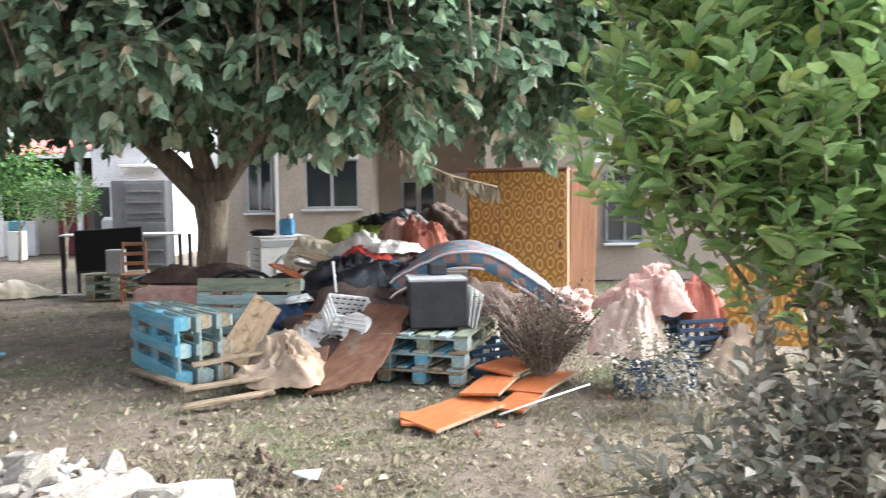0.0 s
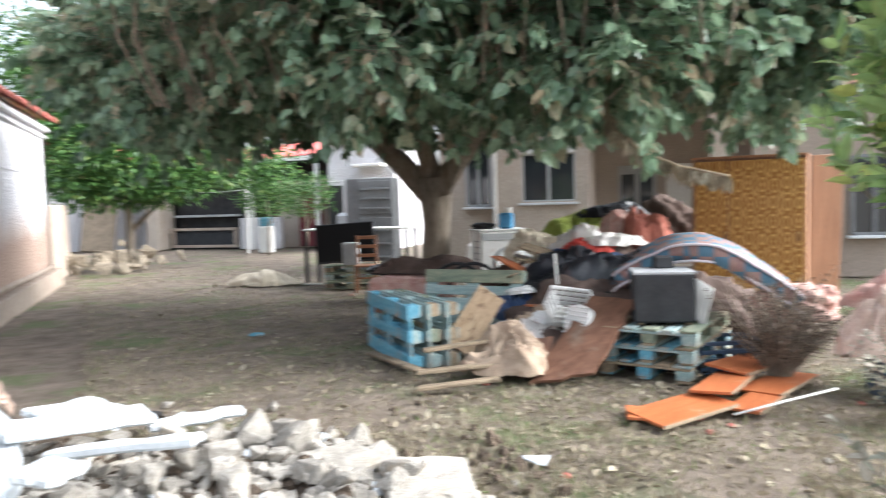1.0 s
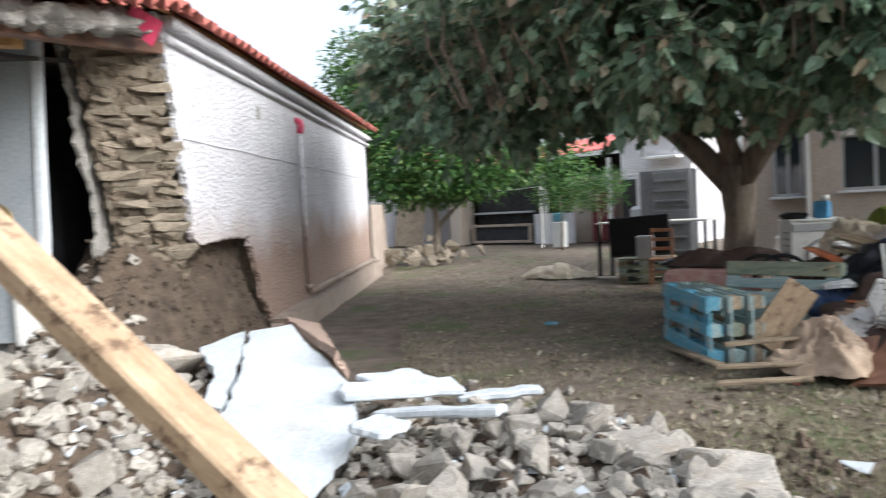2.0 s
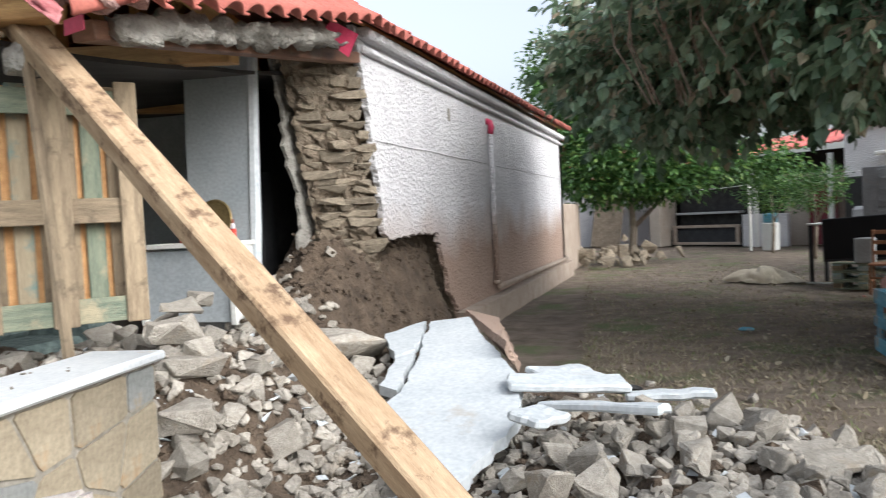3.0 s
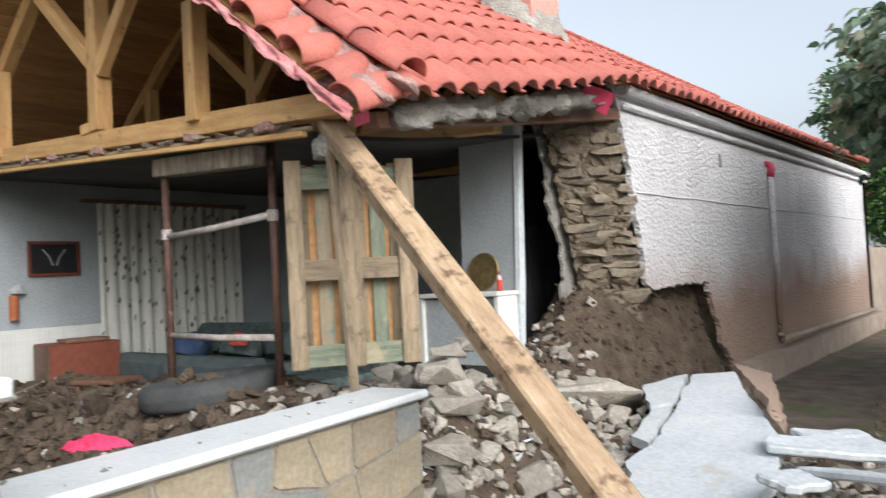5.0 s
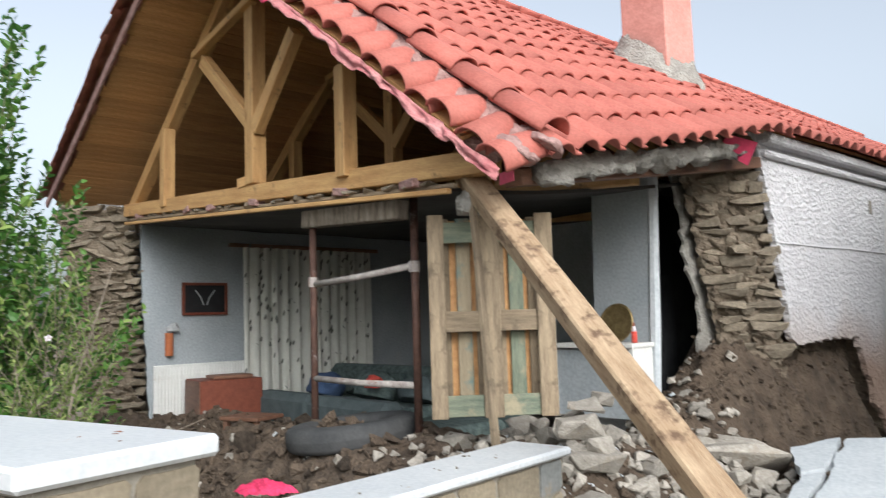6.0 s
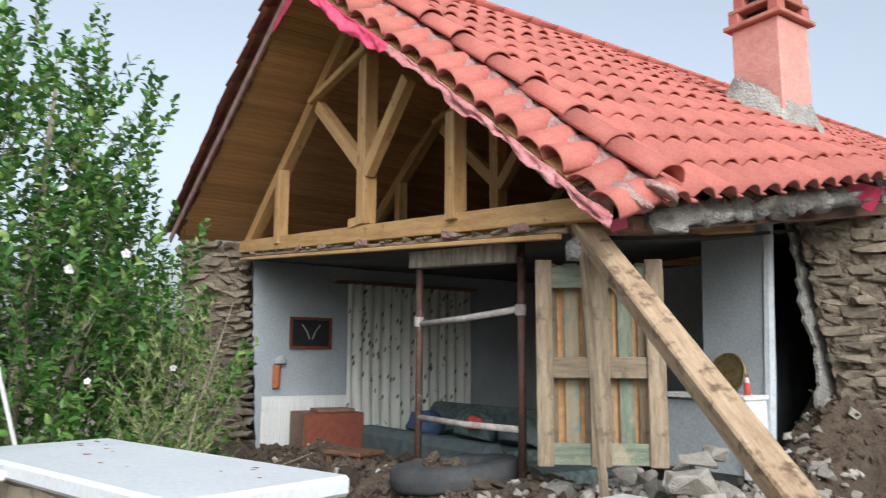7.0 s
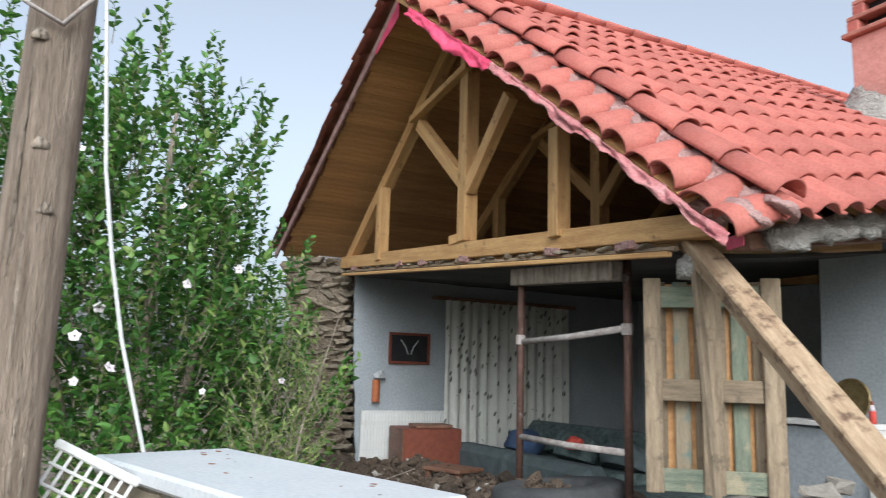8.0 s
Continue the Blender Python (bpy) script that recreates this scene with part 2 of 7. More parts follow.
M["leaf_dry"] = leaf_mat("dry_leaf", (0.17, 0.135, 0.09), (0.34, 0.285, 0.2), (0.46, 0.41, 0.31), 0.8, 0.2)
M["leaf_bay"] = leaf_mat("bay_leaf", (0.15, 0.26, 0.085), (0.4, 0.54, 0.22), (0.42, 0.46, 0.14), 0.28, 0.45)
M["leaf_mudbay"] = leaf_mat("mud_coated_leaf", (0.17, 0.18, 0.13), (0.36, 0.33, 0.27), (0.5, 0.45, 0.38), 0.9, 0.2)
M["leaf_lemon"] = leaf_mat("lemon_leaf", (0.03, 0.08, 0.025), (0.1, 0.21, 0.05), (0.17, 0.26, 0.06), 0.45, 0.3)
M["leaf_weed"] = leaf_mat("weed_leaf", (0.13, 0.2, 0.05), (0.28, 0.38, 0.11), (0.36, 0.42, 0.14), 0.6, 0.35)
M["leaf_hibiscus"] = leaf_mat("hibiscus_leaf", (0.04, 0.13, 0.025), (0.13, 0.28, 0.05), (0.28, 0.38, 0.1), 0.5, 0.3)
M["grass"] = leaf_mat("dry_grass", (0.2, 0.17, 0.11), (0.38, 0.33, 0.24), (0.16, 0.22, 0.07), 0.9, 0.2)
M["petal"] = mat("white_petal", (0.6, 0.52, 0.56), (0.72, 0.66, 0.69), 20, 0.6, 0.1, 60, rand=0.05)
M["glass"] = glass_mat("dark_glass", (0.03, 0.035, 0.04))
M["screen"] = glass_mat("tv_screen", (0.004, 0.004, 0.005), 0.4)


def cloth(name, c1, c2, **k):
    return mat(name, c1, c2, k.pop("scale", 7.0), 0.95, 0.4, 90, rand=0.05, **k)


# ---- mesh helpers ----
def to_mesh(bm, name, material, smooth=False):
    me = bpy.data.meshes.new(name)
    bm.to_mesh(me)
    bm.free()
    if smooth:
        me.polygons.foreach_set("use_smooth", [True] * len(me.polygons))
    for m in material if isinstance(material, (list, tuple)) else [material]:
        me.materials.append(m)
    return me


def part(name, bm, material, parent=None, label="", smooth=False, m=None):
    """Links a bmesh (or a ready mesh) as one mesh object, under a thing or part."""
    if isinstance(bm, tuple):
        bm, own = bm
        m = (m or Matrix()) @ own
    me = bm if isinstance(bm, bpy.types.Mesh) else to_mesh(bm, name, material, smooth)
    ob = new(name, me)
    if parent is not None:
        ob.parent = parent
    if m is not None:
        ob.matrix_basis = m
    return tagged(ob, label)


def thing(name, m, label, category, group="", kind=""):
    ob = new(name)
    ob.empty_display_size = 0.1
    ob.matrix_basis = m
    return tagged(ob, label, category, group, kind)


def single(name, bm, material, label, category, group="", kind="", smooth=False, m=None):
    return tagged(part(name, bm, material, None, label, smooth, m), label, category, group, kind)


def box(sx, sy, sz, c=(0, 0, 0), bevel=0.004, m=None, bm=None):
    bm2 = bmesh.new()
    bmesh.ops.create_cube(bm2, size=1.0, matrix=Matrix.Diagonal((sx, sy, sz, 1)))
    if bevel:
        bmesh.ops.bevel(bm2, geom=list(bm2.edges), offset=min(bevel, 0.3 * min(sx, sy, sz)), segments=1, affect="EDGES")
    bmesh.ops.transform(bm2, matrix=(m or Matrix()) @ Matrix.Translation(c), verts=list(bm2.verts))
    if bm is None:
        return bm2
    join(bm, bm2)
    return bm


def join(bm, other):
    me = bpy.data.meshes.new("tmp")
    other.to_mesh(me)
    other.free()
    bm.from_mesh(me)
    bpy.data.meshes.remove(me)


def cyl(r, h, c=(0, 0, 0), seg=16, r2=None, m=None, bm=None, caps=True):
    bm2 = bmesh.new()
    bmesh.ops.create_cone(bm2, cap_ends=caps, segments=seg, radius1=r, radius2=r if r2 is None else r2, depth=h)
    bmesh.ops.transform(bm2, matrix=(m or Matrix()) @ Matrix.Translation(c), verts=list(bm2.verts))
    if bm is None:
        return bm2
    join(bm, bm2)
    return bm


def tube(points, radii, seg=10, bm=None, bumpy=0.0):
    """A swept tube through points; radii one number or one for each."""
    bm = bm or bmesh.new()
    pts = [Vector(p) for p in points]
    if not isinstance(radii, (list, tuple)):
        radii = [radii] * len(pts)
    rings = []
    ref = Vector((0.31, 0.2, 0.93)).normalized()
    for i, p in enumerate(pts):
        d = (pts[min(i + 1, len(pts) - 1)] - pts[max(i - 1, 0)]).normalized()
        a = d.cross(ref)
        if a.length < 0.1:
            a = d.cross(Vector((1, 0, 0)))
        a.normalize()
        b = d.cross(a)
        ring = []
        for k in range(seg):
            an = 2 * math.pi * k / seg
            q = a * math.cos(an) + b * math.sin(an)
            r = radii[i] * (1 + bumpy * noise.noise(p * 3 + q * 1.5))
            ring.append(bm.verts.new(p + q * r))
        rings.append(ring)
    for r0, r1 in zip(rings, rings[1:]):
        for k in range(seg):
            bm.faces.new((r0[k], r0[(k + 1) % seg], r1[(k + 1) % seg], r1[k]))
    bm.faces.new(rings[0][::-1])
    bm.faces.new(rings[-1])
    return bm


def plank(a, b, w, h, up=(0, 0, 1), bevel=0.006):
    """A straight timber from a to b, its grain along x: the mesh and its pose."""
    a, b = Vector(a), Vector(b)
    d = b - a
    x = d.normalized()
    y = Vector(up).cross(x).normalized()
    z = x.cross(y)
    m = Matrix((x, y, z)).transposed().to_4x4()
    m.translation = (a + b) / 2
    return box(d.length, w, h, bevel=bevel), m


def prism(outline, depth, m=None, bm=None):
    """A flat outline (x, z), extruded along y from 0 to depth."""
    bm2 = bmesh.new()
    f = bm2.faces.new([bm2.verts.new((x, 0, z)) for x, z in outline])
    r = bmesh.ops.extrude_face_region(bm2, geom=[f])
    for v in r["geom"]:
        if isinstance(v, bmesh.types.BMVert):
            v.co.y += depth
    bmesh.ops.recalc_face_normals(bm2, faces=list(bm2.faces))
    if m:
        bmesh.ops.transform(bm2, matrix=m, verts=list(bm2.verts))
    if bm is None:
        return bm2
    join(bm, bm2)
    return bm


def sheet(fn, nu, nv, thick=0.0, bm=None):
    """A grid surface fn(u, v) -> point, u and v from 0 to 1; with thickness along its normals if given."""
    bm = bm or bmesh.new()
    g = [[bm.verts.new(fn(i / nu, j / nv)) for j in range(nv + 1)] for i in range(nu + 1)]
    faces = []
    for i in range(nu):
        for j in range(nv):
            faces.append(bm.faces.new((g[i][j], g[i + 1][j], g[i + 1][j + 1], g[i][j + 1])))
    if thick:
        bm.normal_update()
        back = [[bm.verts.new(v.co - v.normal * thick) for v in row] for row in g]
        for i in range(nu):
            for j in range(nv):
                bm.faces.new((back[i][j], back[i][j + 1], back[i + 1][j + 1], back[i + 1][j]))
        for i in range(nu):
            bm.faces.new((g[i][0], back[i][0], back[i + 1][0], g[i + 1][0]))
            bm.faces.new((g[i][nv], g[i + 1][nv], back[i + 1][nv], back[i][nv]))
        for j in range(nv):
            bm.faces.new((g[0][j], g[0][j + 1], back[0][j + 1], back[0][j]))
            bm.faces.new((g[nu][j], back[nu][j], back[nu][j + 1], g[nu][j + 1]))
    return bm


def fbm(x, y, z=0.0, o=4):
    return noise.fractal(Vector((x, y, z)), 0.9, 2.0, o)


def crumple(sx, sy, sz, seed, sharp=1.0, sub=3, folds=5.0):
    """A heap of cloth or a filled bag: a lump, flat below, with folds."""
    bm = bmesh.new()
    bmesh.ops.create_icosphere(bm, subdivisions=sub, radius=1.0)
    off = Vector((seed * 7.3, seed * 3.1, seed * 1.7))
    for v in bm.verts:
        d = v.co.normalized()
        n1 = noise.noise(d * 1.3 + off)
        n2 = abs(noise.noise(d * folds * 0.5 + off))
        n3 = abs(noise.noise(Vector((d.x * folds, d.y * folds * 0.6, d.z * folds)) + off))
        n4 = abs(noise.noise(Vector((d.x * folds * 2.2, d.y * folds * 1.3, d.z * folds * 2.6)) + off * 2))
        drape = abs(math.sin(math.atan2(d.y, d.x) * 3.5 + 4 * n1 + 2.5 * d.z + seed))
        n5 = abs(noise.noise(Vector((d.x * folds * 1.6 + 3 * n1, d.y * folds * 3.1, d.z * folds * 1.4)) + off * 3))
        n6 = abs(noise.noise(Vector((d.x * folds * 5, d.y * folds * 3, d.z * folds * 5)) + off))
        r = 1 + 0.3 * n1 - 0.24 * sharp * n2 - 0.14 * sharp * n3 - 0.12 * sharp * (1 - drape) ** 1.5 - 0.07 * sharp * n4 - 0.1 * sharp * n5 - 0.025 * sharp * n6
        p = d * r
        v.co = Vector((p.x * sx, p.y * sy, max(p.z, -0.25) * sz + 0.25 * sz))
    return bm


def drape(sx, sy, sz, seed, sharp=1.0):
    """A thrown blanket or sheet: an uneven rim, pleats that run down from the top, and fine creases."""
    off = Vector((seed * 5.7, seed * 2.3, seed * 3.9))

    def at_point(u, v):
        a, rho = 2 * math.pi * u, 0.02 + 0.98 * v
        c = Vector((math.cos(a), math.sin(a), 0))
        rim = 1 + 0.32 * noise.noise(c * 1.6 + off) + 0.1 * noise.noise(c * 5 + off)
        p = c * rho
        lean = noise.noise(p * 1.3 + off)
        warp = Vector((noise.noise(p * 2.1 + off), noise.noise(p * 2.1 + off * 2), 0)) * 0.7
        q = p + warp
        way = Vector((math.cos(seed), math.sin(seed), 0))
        long, wide = q.dot(way), q.dot(Vector((-way.y, way.x, 0)))
        fold = 1 - abs(noise.noise(Vector((long * 1.1, wide * 3.6, 0)) + off)) * 2.4
        crease = 1 - abs(noise.noise(Vector((wide * 2.2, long * 6.5, 2)) + off * 2)) * 2.4
        fine = noise.noise(Vector((q.x * 11, q.y * 11, 0)) + off)
        h = (1 - rho ** 4) * (0.62 + 0.6 * lean) + sharp * (1 - 0.55 * rho) * (0.26 * fold + 0.13 * crease + 0.05 * fine)
        side = 1 + 0.09 * sharp * fold * rho
        return Vector((sx * rim * p.x * side, sy * rim * p.y * side, max(0.006 + 0.01 * (1 + fine), sz * h)))
    return sheet(at_point, 96, 30)


def hull_rock(rng, n=16, squash=(1, 1, 1), chips=0.0):
    """An angular broken stone about 1 across."""
    bm = bmesh.new()
    for _ in range(n):
        p = Vector((rng.uniform(-1, 1), rng.uniform(-1, 1), rng.uniform(-1, 1)))
        p = Vector([math.copysign(abs(c) ** 0.55, c) for c in p]) * 0.5
        bm.verts.new((p.x * squash[0], p.y * squash[1], p.z * squash[2]))
    r = bmesh.ops.convex_hull(bm, input=list(bm.verts))
    bmesh.ops.delete(bm, geom=list(set(g for g in r["geom_interior"] if isinstance(g, bmesh.types.BMVert))), context="VERTS")
    bmesh.ops.bevel(bm, geom=list(bm.edges), offset=0.06, segments=1, affect="EDGES", clamp_overlap=True)
    for v in bm.verts:
        v.co += Vector([noise.noise(v.co * 4 + Vector((i * 9, chips, 0))) * 0.1 for i in range(3)])
    return bm


def leaves(points, normals, size, aspect, rng, fold=0.25, droop=0.3, name="leaf", jitter=0.7):
    """One mesh of many small leaves: each a blade folded along its midrib, rounded at the base and pointed at the tip."""
    verts, faces = [], []
    for p, nrm in zip(points, normals):
        s = size * rng.uniform(0.6, 1.25)
        d = Vector((nrm[0] + rng.uniform(-jitter, jitter), nrm[1] + rng.uniform(-jitter, jitter), nrm[2] * 0.6 + 0.7 * rng.uniform(-jitter, jitter) - droop)).normalized()
        side = d.cross(Vector((rng.uniform(-1.2, 1.2), rng.uniform(-1.2, 1.2), 1))).normalized()
        up = side.cross(d)
        w = s * aspect * 0.5
        b = len(verts)
        p = Vector(p)
        verts.append(p)
        for f, k in ((0.06, 0.6), (0.34, 1.0), (0.68, 0.66)):
            e = p + d * (s * f) + up * (fold * w * k)
            verts += [e + side * (w * k), e - side * (w * k)]
        verts += [p + d * (s * 0.34), p + d * (s * 0.68) - up * (s * 0.03), p + d * s - up * (s * 0.12)]
        faces += [(b, b + 1, b + 3, b + 7), (b, b + 7, b + 4, b + 2), (b + 7, b + 3, b + 5, b + 8), (b + 7, b + 8, b + 6, b + 4), (b + 8, b + 5, b + 9), (b + 8, b + 9, b + 6)]
    me = bpy.data.meshes.new(name)
    me.from_pydata([tuple(v) for v in verts], [], faces)
    return me


def copies(name, me, parent, mats, m=None):
    out = []
    for mt in mats:
        o = new(name, me)
        o.parent = parent
        o.matrix_basis = mt
        out.append(o)
    return out


# ---- ground ----
def sstep(a, b, x):
    t = min(1.0, max(0.0, (x - a) / (b - a)))
    return t * t * (3 - 2 * t)


def ground_z(x, y):
    r = math.hypot(x - 1, y - 6)
    k = 1 - sstep(18, 30, r)
    return k * (0.03 * fbm(x * 0.5, y * 0.5) + 0.014 * fbm(x * 2.2, y * 2.2, 3)) - 0.02


def heap_z(x, y):
    """Height of the collapsed earth and rubble before and under the house."""
    front = 0.86 * sstep(1.2, 2.7, y) * (1 - sstep(3.2, 5.2, y)) * sstep(-9.6, -8.2, x) * (1 - sstep(-3.3, -1.9, x))
    front *= 0.78 + 0.22 * sstep(-7.0, -4.0, x)
    under = 1.3 * sstep(3.6, 6.4, y) * (1 - sstep(8.1, 8.7, y)) * (1 - sstep(-3.05, -2.5, x)) * sstep(-4.2, -3.4, x)
    left = 0.75 * math.exp(-((x + 9.0) ** 2 + (y - 2.6) ** 2) / 0.8)
    mid = 0.52 * sstep(2.0, 3.6, y) * (1 - sstep(5.2, 7.0, y)) * (1 - sstep(-2.6, -0.4, x)) * sstep(-4.5, -3.0, x)
    fan = 0.22 * sstep(2.2, 3.0, y) * (1 - sstep(4.4, 5.4, y)) * (1 - sstep(0.3, 1.3, x)) * sstep(-3.0, -1.0, x)
    h = max(front, under, left) + max(mid - 0.5 * max(front, under), 0) + fan
    w = sstep(-2.75, -1.95, x) * (1 - sstep(-1.0, -0.6, x)) * sstep(2.5, 3.1, y) * (1 - sstep(5.9, 6.4, y))
    h += w * (min(h, 0.26 + 0.16 * (y - 4.7)) - h)
    k = sstep(0.02, 0.2, h) * (1 + 0.9 * sstep(5.0, 6.0, y))
    return h + k * (0.12 * fbm(x * 1.4, y * 1.4, 7) + 0.08 * fbm(x * 5, y * 5, 2) + 0.03 * fbm(x * 14, y * 14, 5)) - 0.06


def grid_coords(lo, hi, fine_lo, fine_hi, step, coarse):
    out, x = [], lo
    while x < hi:
        out.append(x)
        x += step if fine_lo <= x < fine_hi else coarse
    return out + [hi]


def make_ground():
    xs = [-2500, -600, -150] + grid_coords(-60, 60, -6, 11, 0.12, 3.0) + [150, 600, 2500]
    ys = [-2500, -600, -150] + grid_coords(-50, 80, 1, 22, 0.12, 3.0) + [150, 600, 2500]
    me = bpy.data.meshes.new("ground")
    n = len(ys)
    me.from_pydata([(x, y, ground_z(x, y)) for x in xs for y in ys], [],
                   [(i * n + j, (i + 1) * n + j, (i + 1) * n + j + 1, i * n + j + 1) for i in range(len(xs) - 1) for j in range(n - 1)])
    me.polygons.foreach_set("use_smooth", [True] * len(me.polygons))
    me.materials.append(M["soil"])
    tagged(new("ground", me), "trampled garden soil with dry thin grass", "ground", kind="structure")


make_ground()

heap_bm = sheet(lambda u, v: (-10.2 + 12.6 * u, 0.9 + 8.6 * v, heap_z(-10.2 + 12.6 * u, 0.9 + 8.6 * v)), 250, 172)
earth_heap = single("earth_heap", heap_bm, M["earth"], "brown heap of collapsed wall earth before the house", "earth", kind="stuff", smooth=True)

# ---- collapsed house: walls ----
XW, XI = -2.78, -3.36          # outer and inner face of the long white wall
XL, XLO = -8.9, -9.5           # inner and outer face of the far long wall
Y_END = 17.6


def flood_wall_mat():
    """White render, stained by muddy water up to about a metre."""
    m = M["white"].copy()
    m.name = "white_render_flood_stained"
    n, l = m.node_tree.nodes, m.node_tree.links
    b = n["Principled BSDF"]
    src = b.inputs["Base Color"].links[0].from_socket
    tc = n.new("ShaderNodeTexCoord")
    sp = n.new("ShaderNodeSeparateXYZ")
    l.new(tc.outputs["Object"], sp.inputs[0])
    nz = n.new("ShaderNodeTexNoise")
    nz.inputs["Scale"].default_value, nz.inputs["Detail"].default_value = 1.1, 6
    l.new(tc.outputs["Object"], nz.inputs["Vector"])
    ml = n.new("ShaderNodeMath")
    ml.operation = "MULTIPLY_ADD"
    l.new(nz.outputs["Fac"], ml.inputs[0])
    ml.inputs[1].default_value = 0.9
    l.new(sp.outputs["Z"], ml.inputs[2])
    mr = n.new("ShaderNodeMapRange")
    mr.inputs[1].default_value, mr.inputs[2].default_value = 1.5, 2.15
    mr.inputs[3].default_value, mr.inputs[4].default_value = 0.85, 0.0
    l.new(ml.outputs[0], mr.inputs[0])
    mx = n.new("ShaderNodeMix")
    mx.data_type = "RGBA"
    l.new(mr.outputs[0], mx.inputs[0])
    l.new(src, mx.inputs[6])
    mx.inputs[7].default_value = (0.34, 0.215, 0.145, 1)
    l.new(mx.outputs[2], b.inputs["Base Color"])
    return m


M["floodwall"] = flood_wall_mat()


def jag(pts, amp, seed, step=0.07):
    """A broken edge: the line of points with small random steps."""
    rng = random.Random(seed)
    out = []
    for (a, b), (c, d) in zip(pts, pts[1:]):
        k = max(1, int(math.hypot(c - a, d - b) / step))
        for i in range(k):
            out.append((a + (c - a) * i / k + rng.uniform(-amp, amp), b + (d - b) * i / k + rng.uniform(-amp, amp)))
    return out + [pts[-1]]


M_Y = Matrix(((0, 1, 0, 0), (1, 0, 0, 0), (0, 0, 1, 0), (0, 0, 0, 1)))   # prism outline (y, z), extruded along x
wall_e = thing("wall_east", Matrix(), "white rendered stone house wall with a broken end", "wall", kind="structure")
edge = jag([(6.08, 3.28), (6.18, 3.0), (6.36, 2.5), (6.42, 2.1), (6.52, 1.75), (6.56, 1.36), (6.8, 1.31), (7.3, 1.34), (8.2, 1.33)], 0.022, 1)
edge += jag([(8.2, 1.33), (8.3, 1.1), (8.45, 0.85), (8.6, 0.55), (8.85, 0.4), (8.95, 0.0)], 0.035, 2)
part("render_coat", prism(edge + [(Y_END, 0.0), (Y_END, 3.28)], 0.06, Matrix.Translation((XW - 0.06, 0, 0)) @ M_Y), M["floodwall"], wall_e, "rough white render, stained brown near the ground")
core = jag([(6.3, 3.3), (6.5, 2.5), (6.65, 1.9), (6.8, 1.3), (6.8, 0.0)], 0.04, 3)
part("wall_core", prism(core + [(Y_END, 0.0), (Y_END, 3.3)], 0.3, Matrix.Translation((XI, 0, 0)) @ M_Y), M["mud"], wall_e)
part("wall_core", prism([(9.1, 0.0), (8.7, 0.6), (8.3, 1.45), (6.7, 1.5), (6.35, 3.25), (Y_END, 3.25), (Y_END, 0)], 0.2, Matrix.Translation((XW - 0.265, 0, 0)) @ M_Y), M["mud"], wall_e)
part("exposed_core", sheet(lambda u, v: (XW - 0.24 + 0.12 * fbm(u * 9, v * 5, 4) + 0.06 * fbm(u * 25, v * 14, 9), 6.5 + 2.7 * u, -0.1 + 1.62 * v), 90, 50), M["earth"], wall_e, "dark crumbling earth core", smooth=True)
part("cornice", box(0.16, Y_END - 6.15, 0.1, (XW + 0.03, (Y_END + 6.15) / 2, 3.24), 0.02), M["white"], wall_e)
part("cornice", box(0.09, Y_END - 6.2, 0.07, (XW + 0.01, (Y_END + 6.2) / 2, 3.1), 0.02), M["white"], wall_e)
seam = [(XW, 6.45 + i * 0.35, 2.28 + 0.02 * fbm(i * 0.7, 3.0)) for i in range(32)]
part("render_seam", tube(seam, 0.012, 6, bumpy=0.5), M["white"], wall_e)
part("vent", box(0.02, 0.09, 0.16, (XW - 0.004, 8.86, 2.8), 0.003), M["joint"], wall_e)
part("plinth", prism(jag([(8.8, 0.0), (8.75, 0.3)], 0.03, 4) + [(Y_END, 0.36), (Y_END, 0.0)], 0.2, Matrix.Translation((XW, 0, 0)) @ M_Y), M["plinth"], wall_e, "concrete plinth stained with mud")
# end and far walls that close the house
tagged(part("wall_north", box(6.72, 0.3, 3.25, (-6.14, Y_END - 0.15, 1.62), 0), M["white"]), "white rendered end wall", "wall", kind="structure")


part("wall_head", box(0.5, Y_END - 6.3, 0.24, (XW - 0.33, (Y_END + 6.3) / 2, 3.36), 0), M["mud"], wall_e)
tagged(part("wall_gable_north", prism([(-9.6, 3.2), (-5.8, 5.3), (-2.6, 3.2)], 0.2, Matrix.Translation((0, Y_END - 0.3, 0))), M["white"]), "white rendered back gable", "wall", kind="structure")


def pipe_run():
    t = thing("rain_pipe", pose(XW + 0.06, 10.7, 0), "pale plastic drain pipe with a red elbow on the wall", "pipe")
    part("pipe", tube([(0, 0, 2.74), (0, 0.02, 1.5), (0, 0, 0.46)], 0.042, 12), M["floodwall"], t, smooth=True)
    part("elbow", tube([(-0.07, 0.02, 2.92), (0, 0.02, 2.89), (0.02, 0, 2.82), (0, 0, 2.72)], 0.047, 12), M["membrane"], t, "red elbow", smooth=True)
    part("pipe", tube([(0.03, 0, 0.43), (0.03, 3, 0.43), (0.03, 6.6, 0.42)], 0.045, 12), M["plinth"], t, smooth=True)
    part("collar", cyl(0.06, 0.06, (0, 0, 0.5)), M["plinth"], t, smooth=True)


pipe_run()

rock_rng = random.Random(5)
FLAT = [to_mesh(hull_rock(rock_rng, 14, (1.0, 0.8, 0.42), i), "flat_stone", M["brownstone"]) for i in range(6)]
ROCK = [to_mesh(hull_rock(rock_rng, 15, (1.0, rock_rng.uniform(0.7, 0.95), rock_rng.uniform(0.5, 0.8)), i), "stone", M["stone"]) for i in range(9)]
WHITE_CHIP = [to_mesh(hull_rock(rock_rng, 9, (1.0, 0.75, 0.3), i), "plaster_chip", M["slabwhite"]) for i in range(4)]


